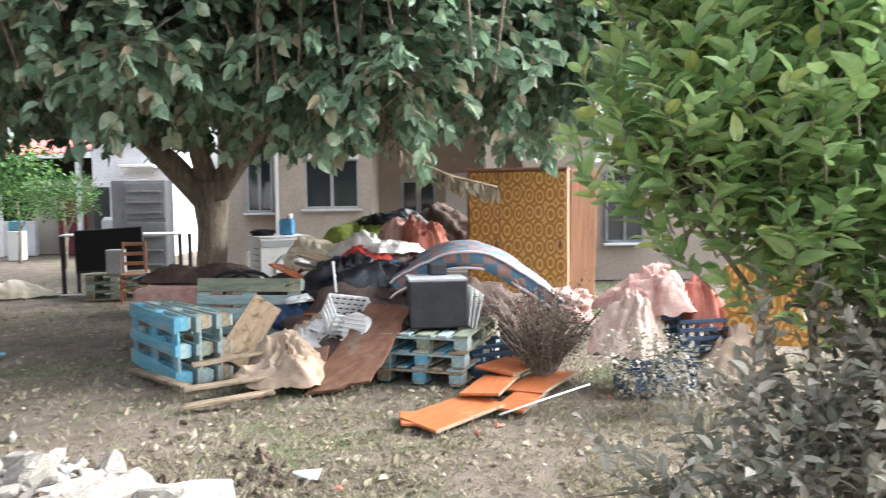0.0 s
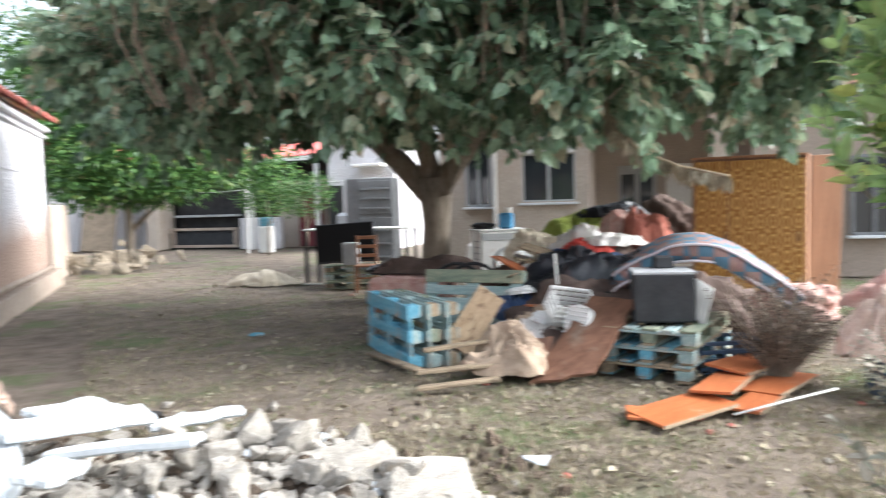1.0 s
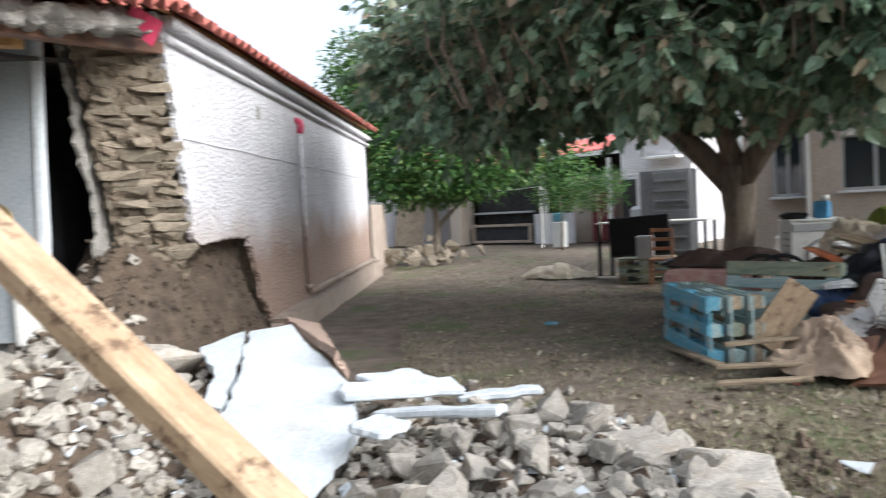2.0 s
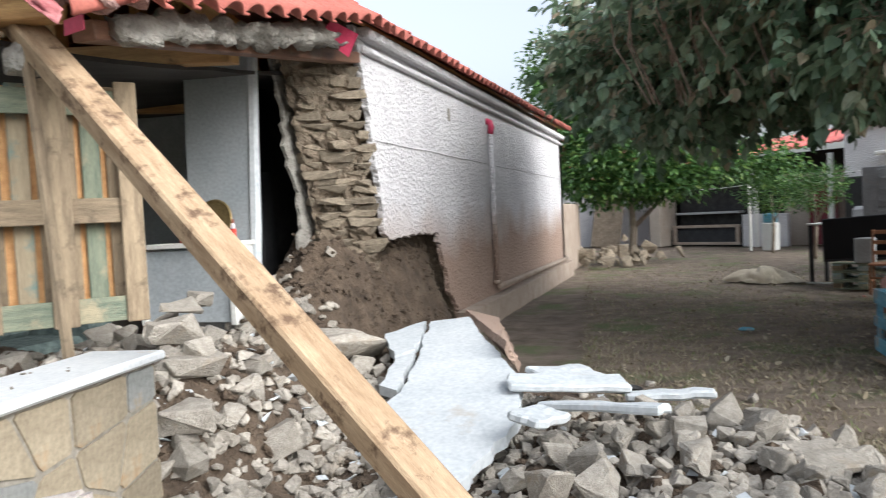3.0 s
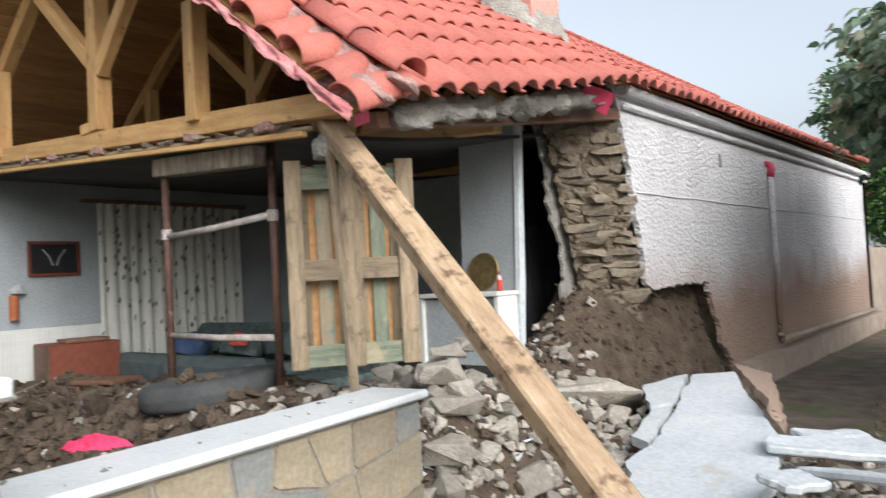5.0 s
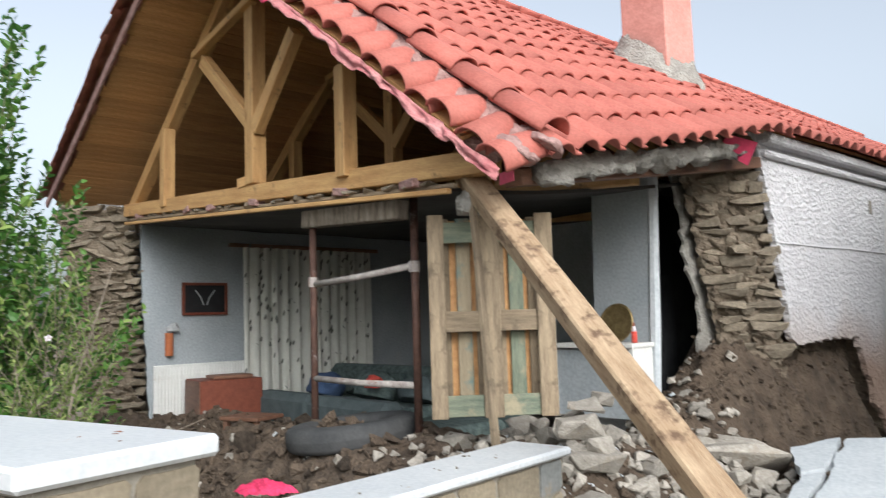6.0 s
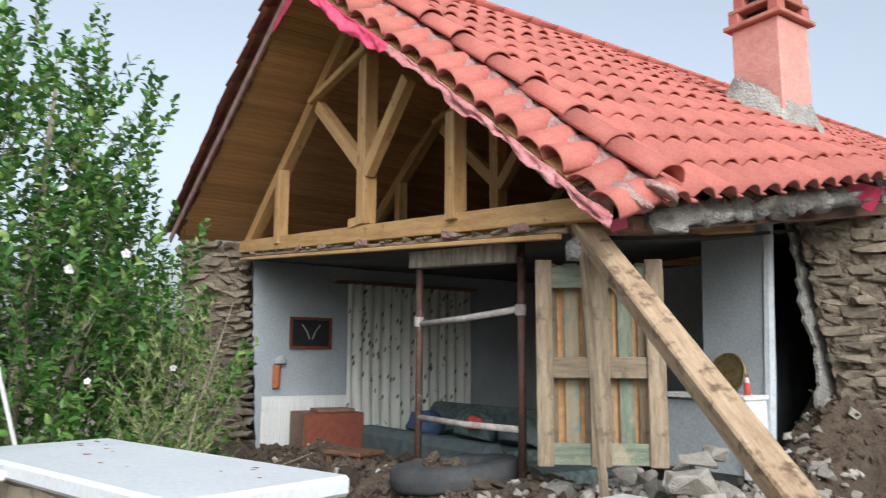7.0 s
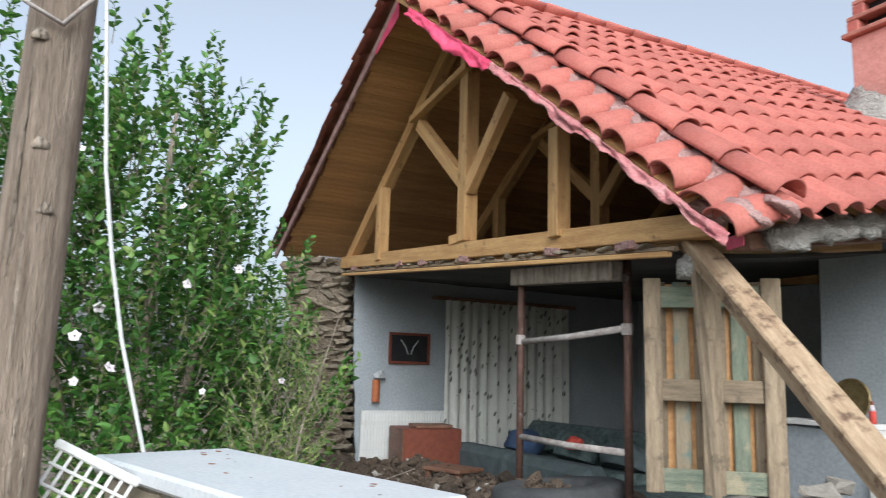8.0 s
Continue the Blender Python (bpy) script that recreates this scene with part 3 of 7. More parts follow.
def stone_face(parent, p_out, p_in, z0, z1, seed, course=0.105):
    """Courses of flat stones across a broken wall end, from the outer to the inner leaf."""
    rng = random.Random(seed)
    z = z0
    while z < z1:
        h = course * rng.uniform(0.75, 1.3)
        a, b = Vector(p_out(z)), Vector(p_in(z))
        d = b - a
        s = -0.05
        while s < 1.0:
            w = min(rng.uniform(0.14, 0.36), (1.0 - s) * d.length + 0.03)
            c = a + d * (s + w / d.length / 2) + Vector((rng.uniform(-0.03, 0.03), rng.uniform(-0.05, 0.07), 0))
            m = pose(c.x, c.y + 0.015, z + h / 2, rng.uniform(-9, 9), rng.uniform(-5, 5), math.degrees(math.atan2(d.y, d.x)) + rng.uniform(-12, 12))
            o = copies("stone", FLAT[rng.randrange(6)], parent, [m @ Matrix.Diagonal((w * 1.15, rng.uniform(0.26, 0.36), h * 2.5, 1))])
            s += w / d.length
        z += h


def e_out(z):
    return (XW - 0.09, 6.1 + (3.2 - z) * 0.27, z)


def e_in(z):
    return (XI + 0.06, 5.62 + (3.2 - z) * 0.33, z)


stone_face(wall_e, e_out, e_in, 1.2, 3.2, 11, 0.085)
part("core_fill", sheet(lambda u, v: Vector(e_out(0.6 + 2.65 * v)).lerp(Vector(e_in(0.6 + 2.65 * v)), u) + Vector((0, -0.06 + 0.08 * fbm(u * 5, v * 20) + 0.04 * fbm(u * 14, v * 60), 0)), 30, 110), M["mud"], wall_e, smooth=True)
part("inner_plaster", prism(jag([(5.55, 3.2), (5.75, 2.6), (5.8, 2.1), (6.0, 1.7), (5.95, 1.3), (6.2, 1.0)], 0.04, 6) + [(7.4, 0.6), (7.4, 3.2)], 0.03, Matrix.Translation((XI - 0.05, 0, 0)) @ M_Y), M["greymortar"], wall_e, "cracked inner plaster")

wall_w = thing("wall_west", Matrix(), "stone house wall broken open, pale blue inside", "wall", kind="structure")
part("wall_core", box(0.5, Y_END - 2.9, 3.3, ((XL + XLO) / 2, (Y_END + 2.9) / 2, 1.6), 0), M["mud"], wall_w)
part("outer_render", box(0.04, Y_END - 2.4, 3.3, (XLO - 0.02, (Y_END + 2.4) / 2, 1.6), 0), M["white"], wall_w)
part("inner_paint", prism(jag([(2.72, 3.2), (2.74, 2.0), (2.8, 1.2), (2.85, 0.2)], 0.012, 8) + [(12.0, 0.2), (12.0, 3.2)], 0.03, Matrix.Translation((XL - 0.03, 0, 0)) @ M_Y), M["bluewall"], wall_w, "pale grey-blue wall paint")


def w_out(z):
    return (XLO + 0.06, 1.95 + (3.1 - z) * 0.16, z)


def w_in(z):
    return (XL - 0.1, 2.68 + (3.1 - z) * 0.03, z)


stone_face(wall_w, w_out, w_in, 0.3, 3.12, 12, 0.095)
part("core_fill", sheet(lambda u, v: Vector(w_out(3.12 * v)).lerp(Vector(w_in(3.12 * v)), u) + Vector((0, -0.06 + 0.08 * fbm(u * 5, v * 20, 5) + 0.04 * fbm(u * 14, v * 60, 5), 0)), 30, 110), M["mud"], wall_w, smooth=True)

# rooms
tagged(part("floor_room", box(5.5, 14.0, 0.1, (-6.13, 10.0, 0.4), 0), M["plinth"]), "dim concrete room floor under debris", "floor", kind="structure")
wall_p = thing("wall_partition", Matrix(), "pale grey-blue partition wall with a broken edge", "wall", kind="structure")
part("wall_panel", prism([(-4.12, 0.5), (-4.05, 2.95)] + jag([(-3.4, 2.95), (-3.45, 2.0), (-3.5, 0.6)], 0.012, 9), 0.12, Matrix.Translation((0, 5.3, 0))), M["bluewall"], wall_p)
part("broken_edge", tube([(-3.38, 5.33, 2.95), (-3.42, 5.33, 2.2), (-3.45, 5.33, 1.5), (-3.49, 5.33, 0.7)], 0.05, 7, bumpy=0.6), M["slabwhite"], wall_p)
tagged(part("wall_room_back", box(3.7, 0.12, 2.7, (-7.05, 7.6, 1.75), 0), M["bluewall"]), "pale grey-blue back wall of the room", "wall", kind="structure")
# passage and rear walls hold the deep room's shade in their black colour
tagged(part("wall_inner_side", box(0.12, 5.0, 2.7, (-4.12, 7.95, 1.75), 0), M["shadeblack"]), "inner passage wall with shade put into its black colour", "wall", kind="structure")
tagged(part("wall_rear_room", box(5.6, 0.12, 2.8, (-6.1, 10.5, 1.8), 0), M["shadeblack"]), "wall at the back of the house, painted black for shade", "wall", kind="structure")


def ceil_z(x, y):
    f = (x - XL) / (XW - XL)
    return 2.93 - 0.47 * f * (1 - sstep(2.6, 7.0, y)) + 0.02 * fbm(x, y)


def ceiling_part():
    tagged(part("ceiling", sheet(lambda u, v: (XL + 5.55 * u, 2.72 + 8.0 * v, ceil_z(XL + 5.55 * u, 2.72 + 8.0 * v)), 24, 24, -0.03), M["ceilingshade"]),
           "sagging board ceiling with the room's dimness in its colour", "ceiling", kind="structure")
    t = thing("ceiling_edge", pose(0, -0.15, -0.03), "broken edge of the ceiling with lath and brick bits", "ceiling edge", kind="structure")
    part("edge_board", plank((XL + 0.1, 2.66, 2.95), (-3.08, 2.7, 2.49), 0.05, 0.035), M["timber"], t)
    part("edge_board", plank((XL + 0.1, 2.72, 3.0), (-3.08, 2.76, 2.53), 0.04, 0.03), M["palewood"], t)
    rng = random.Random(4)
    for i in range(26):
        f = (i + rng.uniform(0.1, 0.9)) / 26
        x = XL + 0.2 + 5.5 * f
        z = 2.99 - 0.455 * f
        me = FLAT[rng.randrange(6)]
        copies("brick_bit", me, t, [pose(x, 2.74, z + 0.03, 0, 0, rng.uniform(-40, 40)) @ Matrix.Diagonal((rng.uniform(0.08, 0.22), 0.12, rng.uniform(0.06, 0.14), 1))])
    for i in range(6):
        f = (i + 0.5) / 6 + rng.uniform(-0.05, 0.05)
        part("brick", box(rng.uniform(0.14, 0.22), 0.1, 0.06, (0, 0, 0), 0.006), M["pink"], t, m=pose(XL + 0.2 + 5.5 * f, 2.74, 3.03 - 0.455 * f, 0, rng.uniform(-6, 10), rng.uniform(-15, 15)))
    part("joist", plank((-5.1, 2.9, 2.56), (-3.8, 2.9, 2.48), 0.12, 0.14), M["bark"], t, "dark ceiling joist")


ceiling_part()

# ---- roof ----
A_Y, RIDGE_X, RIDGE_Z = 2.05, -5.78, 5.4
SPAN = -2.42 - RIDGE_X


def eave_z(y):
    if y < 5.5:
        return 2.6 + 0.54 * min(1, max(0, (y - 2.72) / 2.78))
    return 3.14 + 0.16 * (y - 5.5) / 12


def roof_z(x, y):
    f = (x - RIDGE_X) / SPAN
    return RIDGE_Z + (eave_z(y) - RIDGE_Z) * f + 0.02 * fbm(x * 0.6, y * 0.6, 8)


def hip_point(f):
    """Along the hip: 0 at the ridge, 1 at the sunken corner."""
    x = RIDGE_X + SPAN * f
    y = A_Y + 0.72 * f + 0.12 * math.sin(math.pi * f)
    return Vector((x, y, roof_z(x, y)))


def tile_mesh(name, material, pitch=0.23, length=0.44):
    bm = bmesh.new()
    prof = []
    for i in range(11):
        x = -pitch * 0.54 + pitch * 1.08 * i / 10
        u = (x + 0.02) / (pitch * 0.36)
        prof.append((x, 0.068 * max(0.0, 1 - u * u) ** 0.6 if abs(u) < 1 else 0.0))
    rows = []
    for y, k in ((-length / 2, 1.0), (length / 2, 0.86)):
        rows.append([bm.verts.new((x * (0.94 + 0.06 * k), y, z * k)) for x, z in prof])
    low = [bm.verts.new((v.co.x, v.co.y + 0.004, v.co.z - 0.017)) for v in rows[0]]
    for i in range(10):
        bm.faces.new((rows[0][i], rows[0][i + 1], rows[1][i + 1], rows[1][i]))
        bm.faces.new((low[i], low[i + 1], rows[0][i + 1], rows[0][i]))
    low2 = [bm.verts.new((v.co.x, v.co.y, v.co.z - 0.017)) for v in rows[1]]
    for i in range(10):
        bm.faces.new((low[i + 1], low[i], low2[i], low2[i + 1]))
    return to_mesh(bm, name, material, smooth=True)


TILE = tile_mesh("roof_tile", M["tile"])
OLD_TILE = tile_mesh("roof_tile", M["oldtile"])
RIDGE_TILE_BM = sheet(lambda u, v: (0.115 * (1 - 0.14 * v) * math.cos(math.pi * u), -0.21 + 0.42 * v, 0.09 * (1 - 0.14 * v) * math.sin(math.pi * u)), 12, 1, 0.014)
RIDGE_TILE = to_mesh(RIDGE_TILE_BM, "ridge_tile", M["tile"], smooth=True)

roof = thing("roof", Matrix(), "sagging terracotta tile roof torn open at the gable", "roof", kind="structure")


def axes(down, across, p):
    d = Vector(down).normalized()
    n = Vector(across).cross(-d).normalized()
    x = (-d).cross(n).normalized()
    m = Matrix((x, -d, n)).transposed().to_4x4()
    m.translation = p
    return m


def right_slope():
    rng = random.Random(21)
    near, far = [], []
    rows, cols = 12, 66
    for c in range(-3, cols):
        y = 2.80 + 0.23 * c
        for r in range(rows):
            edge_x = -2.36 - 0.24 * sstep(5.7, 6.3, y)
            x = edge_x - (edge_x - RIDGE_X + 0.07) / rows * (r + 0.5)
            f = (x - RIDGE_X) / SPAN
            if y < hip_point(min(max(f, 0), 1)).y + 0.02:
                continue
            if -4.0 < x < -3.5 and 5.9 < y < 6.4:
                continue
            e = 0.01
            down = Vector((1, 0, (roof_z(x + e, y) - roof_z(x, y)) / e))
            across = Vector((0, 1, (roof_z(x, y + e) - roof_z(x, y)) / e))
            p = Vector((x, y, roof_z(x, y) + 0.03)) + Vector((0, rng.uniform(-0.008, 0.008), rng.uniform(-0.004, 0.008)))
            m = axes(down, across, p) @ pose(0, 0, 0, -3.2 + rng.uniform(-0.6, 0.6), rng.uniform(-1.5, 1.5), rng.uniform(-1.6, 1.6))
            (near if y < 8.2 and len(near) < 290 else far).append(m)
    copies("roof_tile", TILE, roof, near)
    src = TILE
    co = np.array([v.co[:] for v in src.vertices])
    polys = [tuple(p.vertices) for p in src.polygons]
    vs, fs = [], []
    for i, m in enumerate(far):
        a = np.array(m)
        vs.append(co @ a[:3, :3].T + a[:3, 3])
        fs += [tuple(k + i * len(co) for k in p) for p in polys]
    me = bpy.data.meshes.new("roof_tiles_far")
    me.from_pydata(np.concatenate(vs).tolist(), [], fs)
    me.polygons.foreach_set("use_smooth", [True] * len(me.polygons))
    me.materials.append(M["tile"])
    tagged(part("roof_tiles_far", me, None, roof), "rows of terracotta tiles", kind="stuff")
    part("roof_deck", sheet(lambda u, v: hip_deck(u, v), 26, 30, 0.03), M["boards"], roof)


def hip_deck(u, v):
    x = RIDGE_X + (SPAN - 0.11) * u
    y0 = hip_point(u).y
    y = y0 + (Y_END + 0.2 - y0) * v ** 1.6
    x -= 0.2 * sstep(5.7, 6.3, y) * u
    return Vector((x, y, roof_z(x, y) - 0.02))


right_slope()


def hip_row():
    rng = random.Random(8)
    for i in range(10):
        f = (i + 0.5) / 10
        p = hip_point(f)
        d = hip_point(min(1, f + 0.02)) - hip_point(f - 0.02)
        m = axes(d, (0, 1, 0), p + Vector((0, 0, 0.1 + rng.uniform(-0.01, 0.015)))) @ pose(0, 0, 0, -2.5, rng.uniform(-4, 4), rng.uniform(-3, 3))
        copies("ridge_tile", RIDGE_TILE, roof, [m @ Matrix.Diagonal((1.1, 1.12, 1.05, 1))])
    n = 18
    for i in range(n):
        f = (i + 0.6) / n
        p = hip_point(f)
        along = (hip_point(min(1, f + 0.02)) - hip_point(f - 0.02)).normalized()
        down = Vector((-0.05, -0.92, -0.33)) + Vector((rng.uniform(-0.05, 0.05), 0, rng.uniform(-0.05, 0.05)))
        c = p + down.normalized() * 0.2 + Vector((0, 0, 0.0))
        m = axes(down, along, c) @ pose(0, 0, 0, rng.uniform(-2, 2), rng.uniform(-5, 5), rng.uniform(-4, 4))
        copies("hip_slope_tile", RIDGE_TILE, roof, [m @ Matrix.Diagonal((1.02, 1.08, 1.0, 1))])
    part("hip_mortar", sheet(lambda u, v: hip_point(u) + Vector((0.02 * fbm(u * 30, v), -0.2 + 0.2 * v, 0.005 + 0.09 * math.sin(math.pi * v) ** 0.5 - 0.06 * (1 - v) + 0.045 * fbm(u * 26, v * 3))), 150, 10), M["pink"], roof, "rough pink mortar bed")
    part("hip_deck", sheet(lambda u, v: hip_point(0.9 * u) + Vector((-0.02 * v, -0.36 * v, -0.06 - 0.13 * v)), 40, 2, 0.03), M["boards"], roof)

    def torn(u, v):
        p = hip_point(0.03 + 0.97 * u) + Vector((-0.02, -0.42, -0.15))
        drop = (0.05 + 0.08 * max(0, fbm(u * 9, 4.0) + 0.25) + 0.06 * sstep(0.06, 0.2, u) * (1 - sstep(0.34, 0.42, u))) * v
        return p + Vector((0.01 * fbm(u * 40, v * 3), -0.03 * v + 0.04 * fbm(u * 25, v * 2), -drop))
    part("membrane_strip", sheet(lambda u, v: torn(0.1 + u * 0.3, v), 90, 6, 0.004), M["membrane"], roof, "torn magenta roof membrane", smooth=True)
    part("membrane_strip", sheet(lambda u, v: torn(0.4 + 0.6 * u, v), 90, 6, 0.004), M["pinkedge"], roof, "pink mortared roof edge", smooth=True)
    corner = hip_point(1.0)
    for k, (dx, dy, dz, s) in enumerate(((-0.1, -0.24, -0.04, 0.17), (0.02, -0.1, 0.0, 0.13), (-0.34, -0.24, 0.02, 0.14))):
        part("mortar_lump", crumple(s, s * 0.8, s * 0.5, k + 3, 0.6), M["pink"], roof, m=pose(corner.x + dx, corner.y + dy, corner.z + dz, -25, 20, 20 * k), smooth=True)


hip_row()


def eave_mortar():
    pts = [(-2.6, 2.85 + 0.2 * i, eave_z(2.85 + 0.2 * i) - 0.1 + 0.03 * fbm(i * 0.8, 2)) for i in range(14)]
    pts = [Vector(p).lerp(Vector(q), k / 4) + Vector((0.015 * fbm(i * 2.0 + k, 5), 0, 0.03 * fbm(i * 1.3 + k * 0.33, 8))) for i, (p, q) in enumerate(zip(pts, pts[1:])) for k in range(4)]
    part("eave_mortar", tube(pts, [0.072 + 0.05 * fbm(i * 0.37, 7) + 0.025 * fbm(i * 1.1, 3) for i in range(len(pts))], 16, bumpy=1.2), M["greymortar"], roof, "lumpy grey eave mortar", smooth=True)
    part("membrane_flap", sheet(lambda u, v: (-2.5 - 0.1 * v, 5.05 + 0.5 * u, eave_z(5.2) - 0.02 - 0.18 * v * (0.6 + 0.4 * u)), 10, 6, 0.004), M["membrane"], roof, "magenta membrane flap")
    part("wall_plate", plank((-2.72, 2.75, 2.5), (-2.85, 6.2, 3.02), 0.14, 0.1), M["brownwood"], roof)
    part("membrane_flap", sheet(lambda u, v: (-2.5 - 0.16 * u, 2.52 + 0.05 * u, 2.5 - 0.07 * v), 6, 4, 0.004), M["membrane"], roof)


eave_mortar()


def left_slope():
    x0, x1, z1 = RIDGE_X, -9.72, 3.28

    def p(f, y, dz=0.0):
        return Vector((x0 + (x1 - x0) * f, y, RIDGE_Z + (z1 - RIDGE_Z) * f + dz))
    n = 29
    ang = math.degrees(math.atan2(RIDGE_Z - z1, x0 - x1))
    L = math.hypot(RIDGE_Z - z1, x0 - x1)
    rng = random.Random(3)
    board = to_mesh(box(L / n - 0.005, 6.2, 0.022, bevel=0.003), "roof_board", M["boards"])
    for i in range(n):
        c = p((i + 0.5) / n, 1.95 + 3.1 + rng.uniform(-0.03, 0.02), -0.05)
        copies("roof_board", board, roof, [pose(*c, 0, -ang, 0)])
    part("roof_deck", sheet(lambda u, v: p(u, 2.0 + (Y_END - 2.0) * v, -0.02), 4, 4, -0.02), M["oldtile"], roof)
    part("verge_board", plank(p(0.02, 1.92, -0.06), p(1.0, 1.86, -0.06), 0.03, 0.09), M["pink"], roof)
    part("membrane_flap", sheet(lambda u, v: p(0.03 + 0.14 * u, 1.9, -0.1 - v * (0.18 - 0.13 * u) + 0.02 * fbm(u * 8, v * 5)), 16, 8, 0.004), M["membrane"], roof)
    mats = []
    for r in range(13):
        for c in range(3):
            q = p((r + 0.6) / 13, 1.88 + 0.23 * c, 0.04)
            mats.append(axes(p(1, 0) - p(0, 0), (0, -1, 0), q) @ pose(0, 0, 0, -4 + rng.uniform(-2, 2), rng.uniform(-3, 3), rng.uniform(-3, 3)))
    copies("roof_tile", OLD_TILE, roof, mats)
    ridge = []
    for i in range(40):
        ridge.append(axes((0, -1, 0), (-1, 0, 0), Vector((RIDGE_X, 2.1 + 0.39 * i, RIDGE_Z + 0.1 + 0.02 * fbm(i, 1)))) @ Matrix.Diagonal((1.2, 1.05, 1, 1)))
    copies("ridge_tile", RIDGE_TILE, roof, ridge)


left_slope()


def truss(y, name="roof_truss"):
    t = thing(name, pose(0, y, 0), "new pine roof truss exposed in the torn gable", "roof truss", "roof trusses")
    W = 0.13
    part("tie_beam", plank((-8.98, 0, 3.1), (-2.75, 0.03, 2.6), W, 0.15), M["timber"], t)
    part("king_post", plank((-5.72, 0, 2.92), (-5.72, 0, 5.0), W + 0.02, 0.14, up=(0, 1, 0)), M["timber"], t)
    part("king_foot", box(0.3, 0.12, 0.09, (-5.82, 0, 2.96)), M["timber"], t)
    part("rafter", plank((-8.95, 0.06, 3.12), (-6.0, 0.06, 5.22), W, 0.14), M["timber"], t)
    part("rafter", plank((-5.8, 0.06, 5.22), (-2.7, 0.06, 2.72), W, 0.13), M["timber"], t)
    part("post", plank((-7.72, -0.02, 2.98), (-7.72, -0.02, 3.85), 0.12, 0.13, up=(0, 1, 0)), M["timber"], t)
    part("post", plank((-4.25, -0.02, 2.74), (-4.25, -0.02, 3.6), 0.12, 0.13, up=(0, 1, 0)), M["timber"], t)
    part("strut", plank((-5.76, -0.02, 3.5), (-6.75, -0.02, 4.35), 0.1, 0.13), M["timber"], t)
    part("strut", plank((-5.66, -0.02, 3.4), (-4.95, -0.02, 4.1), 0.1, 0.13), M["timber"], t)
    part("collar", plank((-6.85, -0.08, 4.42), (-5.6, -0.08, 4.6), 0.09, 0.07), M["timber"], t)
    return t


tr = truss(2.6)
for y in (4.3, 7.0):
    copy_thing(tr, pose(-0.15, y, 0.12))


def chimney():
    t = thing("chimney", pose(-3.75, 6.15, 3.48), "pink painted chimney with a tiled cap", "chimney")
    part("shaft", box(0.52, 0.52, 1.55, (0, 0, 0.78), 0.015), mat("pink_chimney_paint", (0.5, 0.22, 0.18), (0.62, 0.31, 0.26), 3, 0.8, 0.3, 40, rand=0), t)
    part("flashing", sheet(lambda u, v: ((0.3 + 0.2 * v + 0.05 * fbm(u * 14, v * 3)) * math.cos(2 * math.pi * u) * 1.1, (0.3 + 0.2 * v) * math.sin(2 * math.pi * u) * 1.1,
                                        0.9 - 0.5 * v - 0.62 * (0.4 + 0.3 * v) * math.cos(2 * math.pi * u) + 0.06 * fbm(u * 11, v * 4)), 60, 8), M["greymortar"], t, "rough grey mortar", smooth=True)
    for k in range(3):
        z = 1.58 + 0.17 * k
        part("cap_slab", box(0.64 - 0.08 * k, 0.64 - 0.08 * k, 0.05, (0, 0, z), 0.01), M["oldtile"], t)
        for sx in (-1, 1):
            for sy in (-1, 1):
                part("cap_tile", box(0.12, 0.12, 0.12, (sx * (0.22 - 0.04 * k), sy * (0.22 - 0.04 * k), z + 0.085), 0.01), M["tile"], t)
    # black block put in the cap so its shaded openings look dark
    part("cap_core", box(0.3, 0.3, 0.45, (0, 0, 1.8), 0.01), M["black"], t)


chimney()


# ---- things before and in the collapsed house ----
PALLET_BOARD = {}


def pallet(name, m, mats, label, group="pallets", L=1.2, W=0.8, top=5):
    """A pallet lying flat, its long side along x: deck boards, cross boards, blocks, bottom runners."""
    t = thing(name, m, label, "pallet", group)
    rng = random.Random(len(bpy.data.objects))

    def add(kind, sx, sy, sz, c):
        mt = mats[rng.randrange(len(mats))]
        key = (kind, round(sx, 3), round(sy, 3), round(sz, 3), mt.name)
        if key not in PALLET_BOARD:
            PALLET_BOARD[key] = to_mesh(box(sx, sy, sz, bevel=0.004), kind, mt)
        copies(kind, PALLET_BOARD[key], t, [pose(*c, rng.uniform(-0.4, 0.4), rng.uniform(-0.4, 0.4), rng.uniform(-0.6, 0.6))])
    for i in range(top):
        w = 0.14 if i % 2 == 0 else 0.1
        add("deck_board", L, w, 0.022, (0, -W / 2 + 0.07 + (W - 0.14) * i / (top - 1), 0.133))
    for x in (-L / 2 + 0.07, 0, L / 2 - 0.07):
        add("cross_board", 0.14, W, 0.022, (x, 0, 0.11))
        for y in (-W / 2 + 0.06, 0, W / 2 - 0.06):
            add("block", 0.14, 0.12, 0.078, (x, y, 0.06))
    for y in (-W / 2 + 0.06, 0, W / 2 - 0.06):
        add("runner", L, 0.1, 0.022, (0, y, 0.011))
    return t


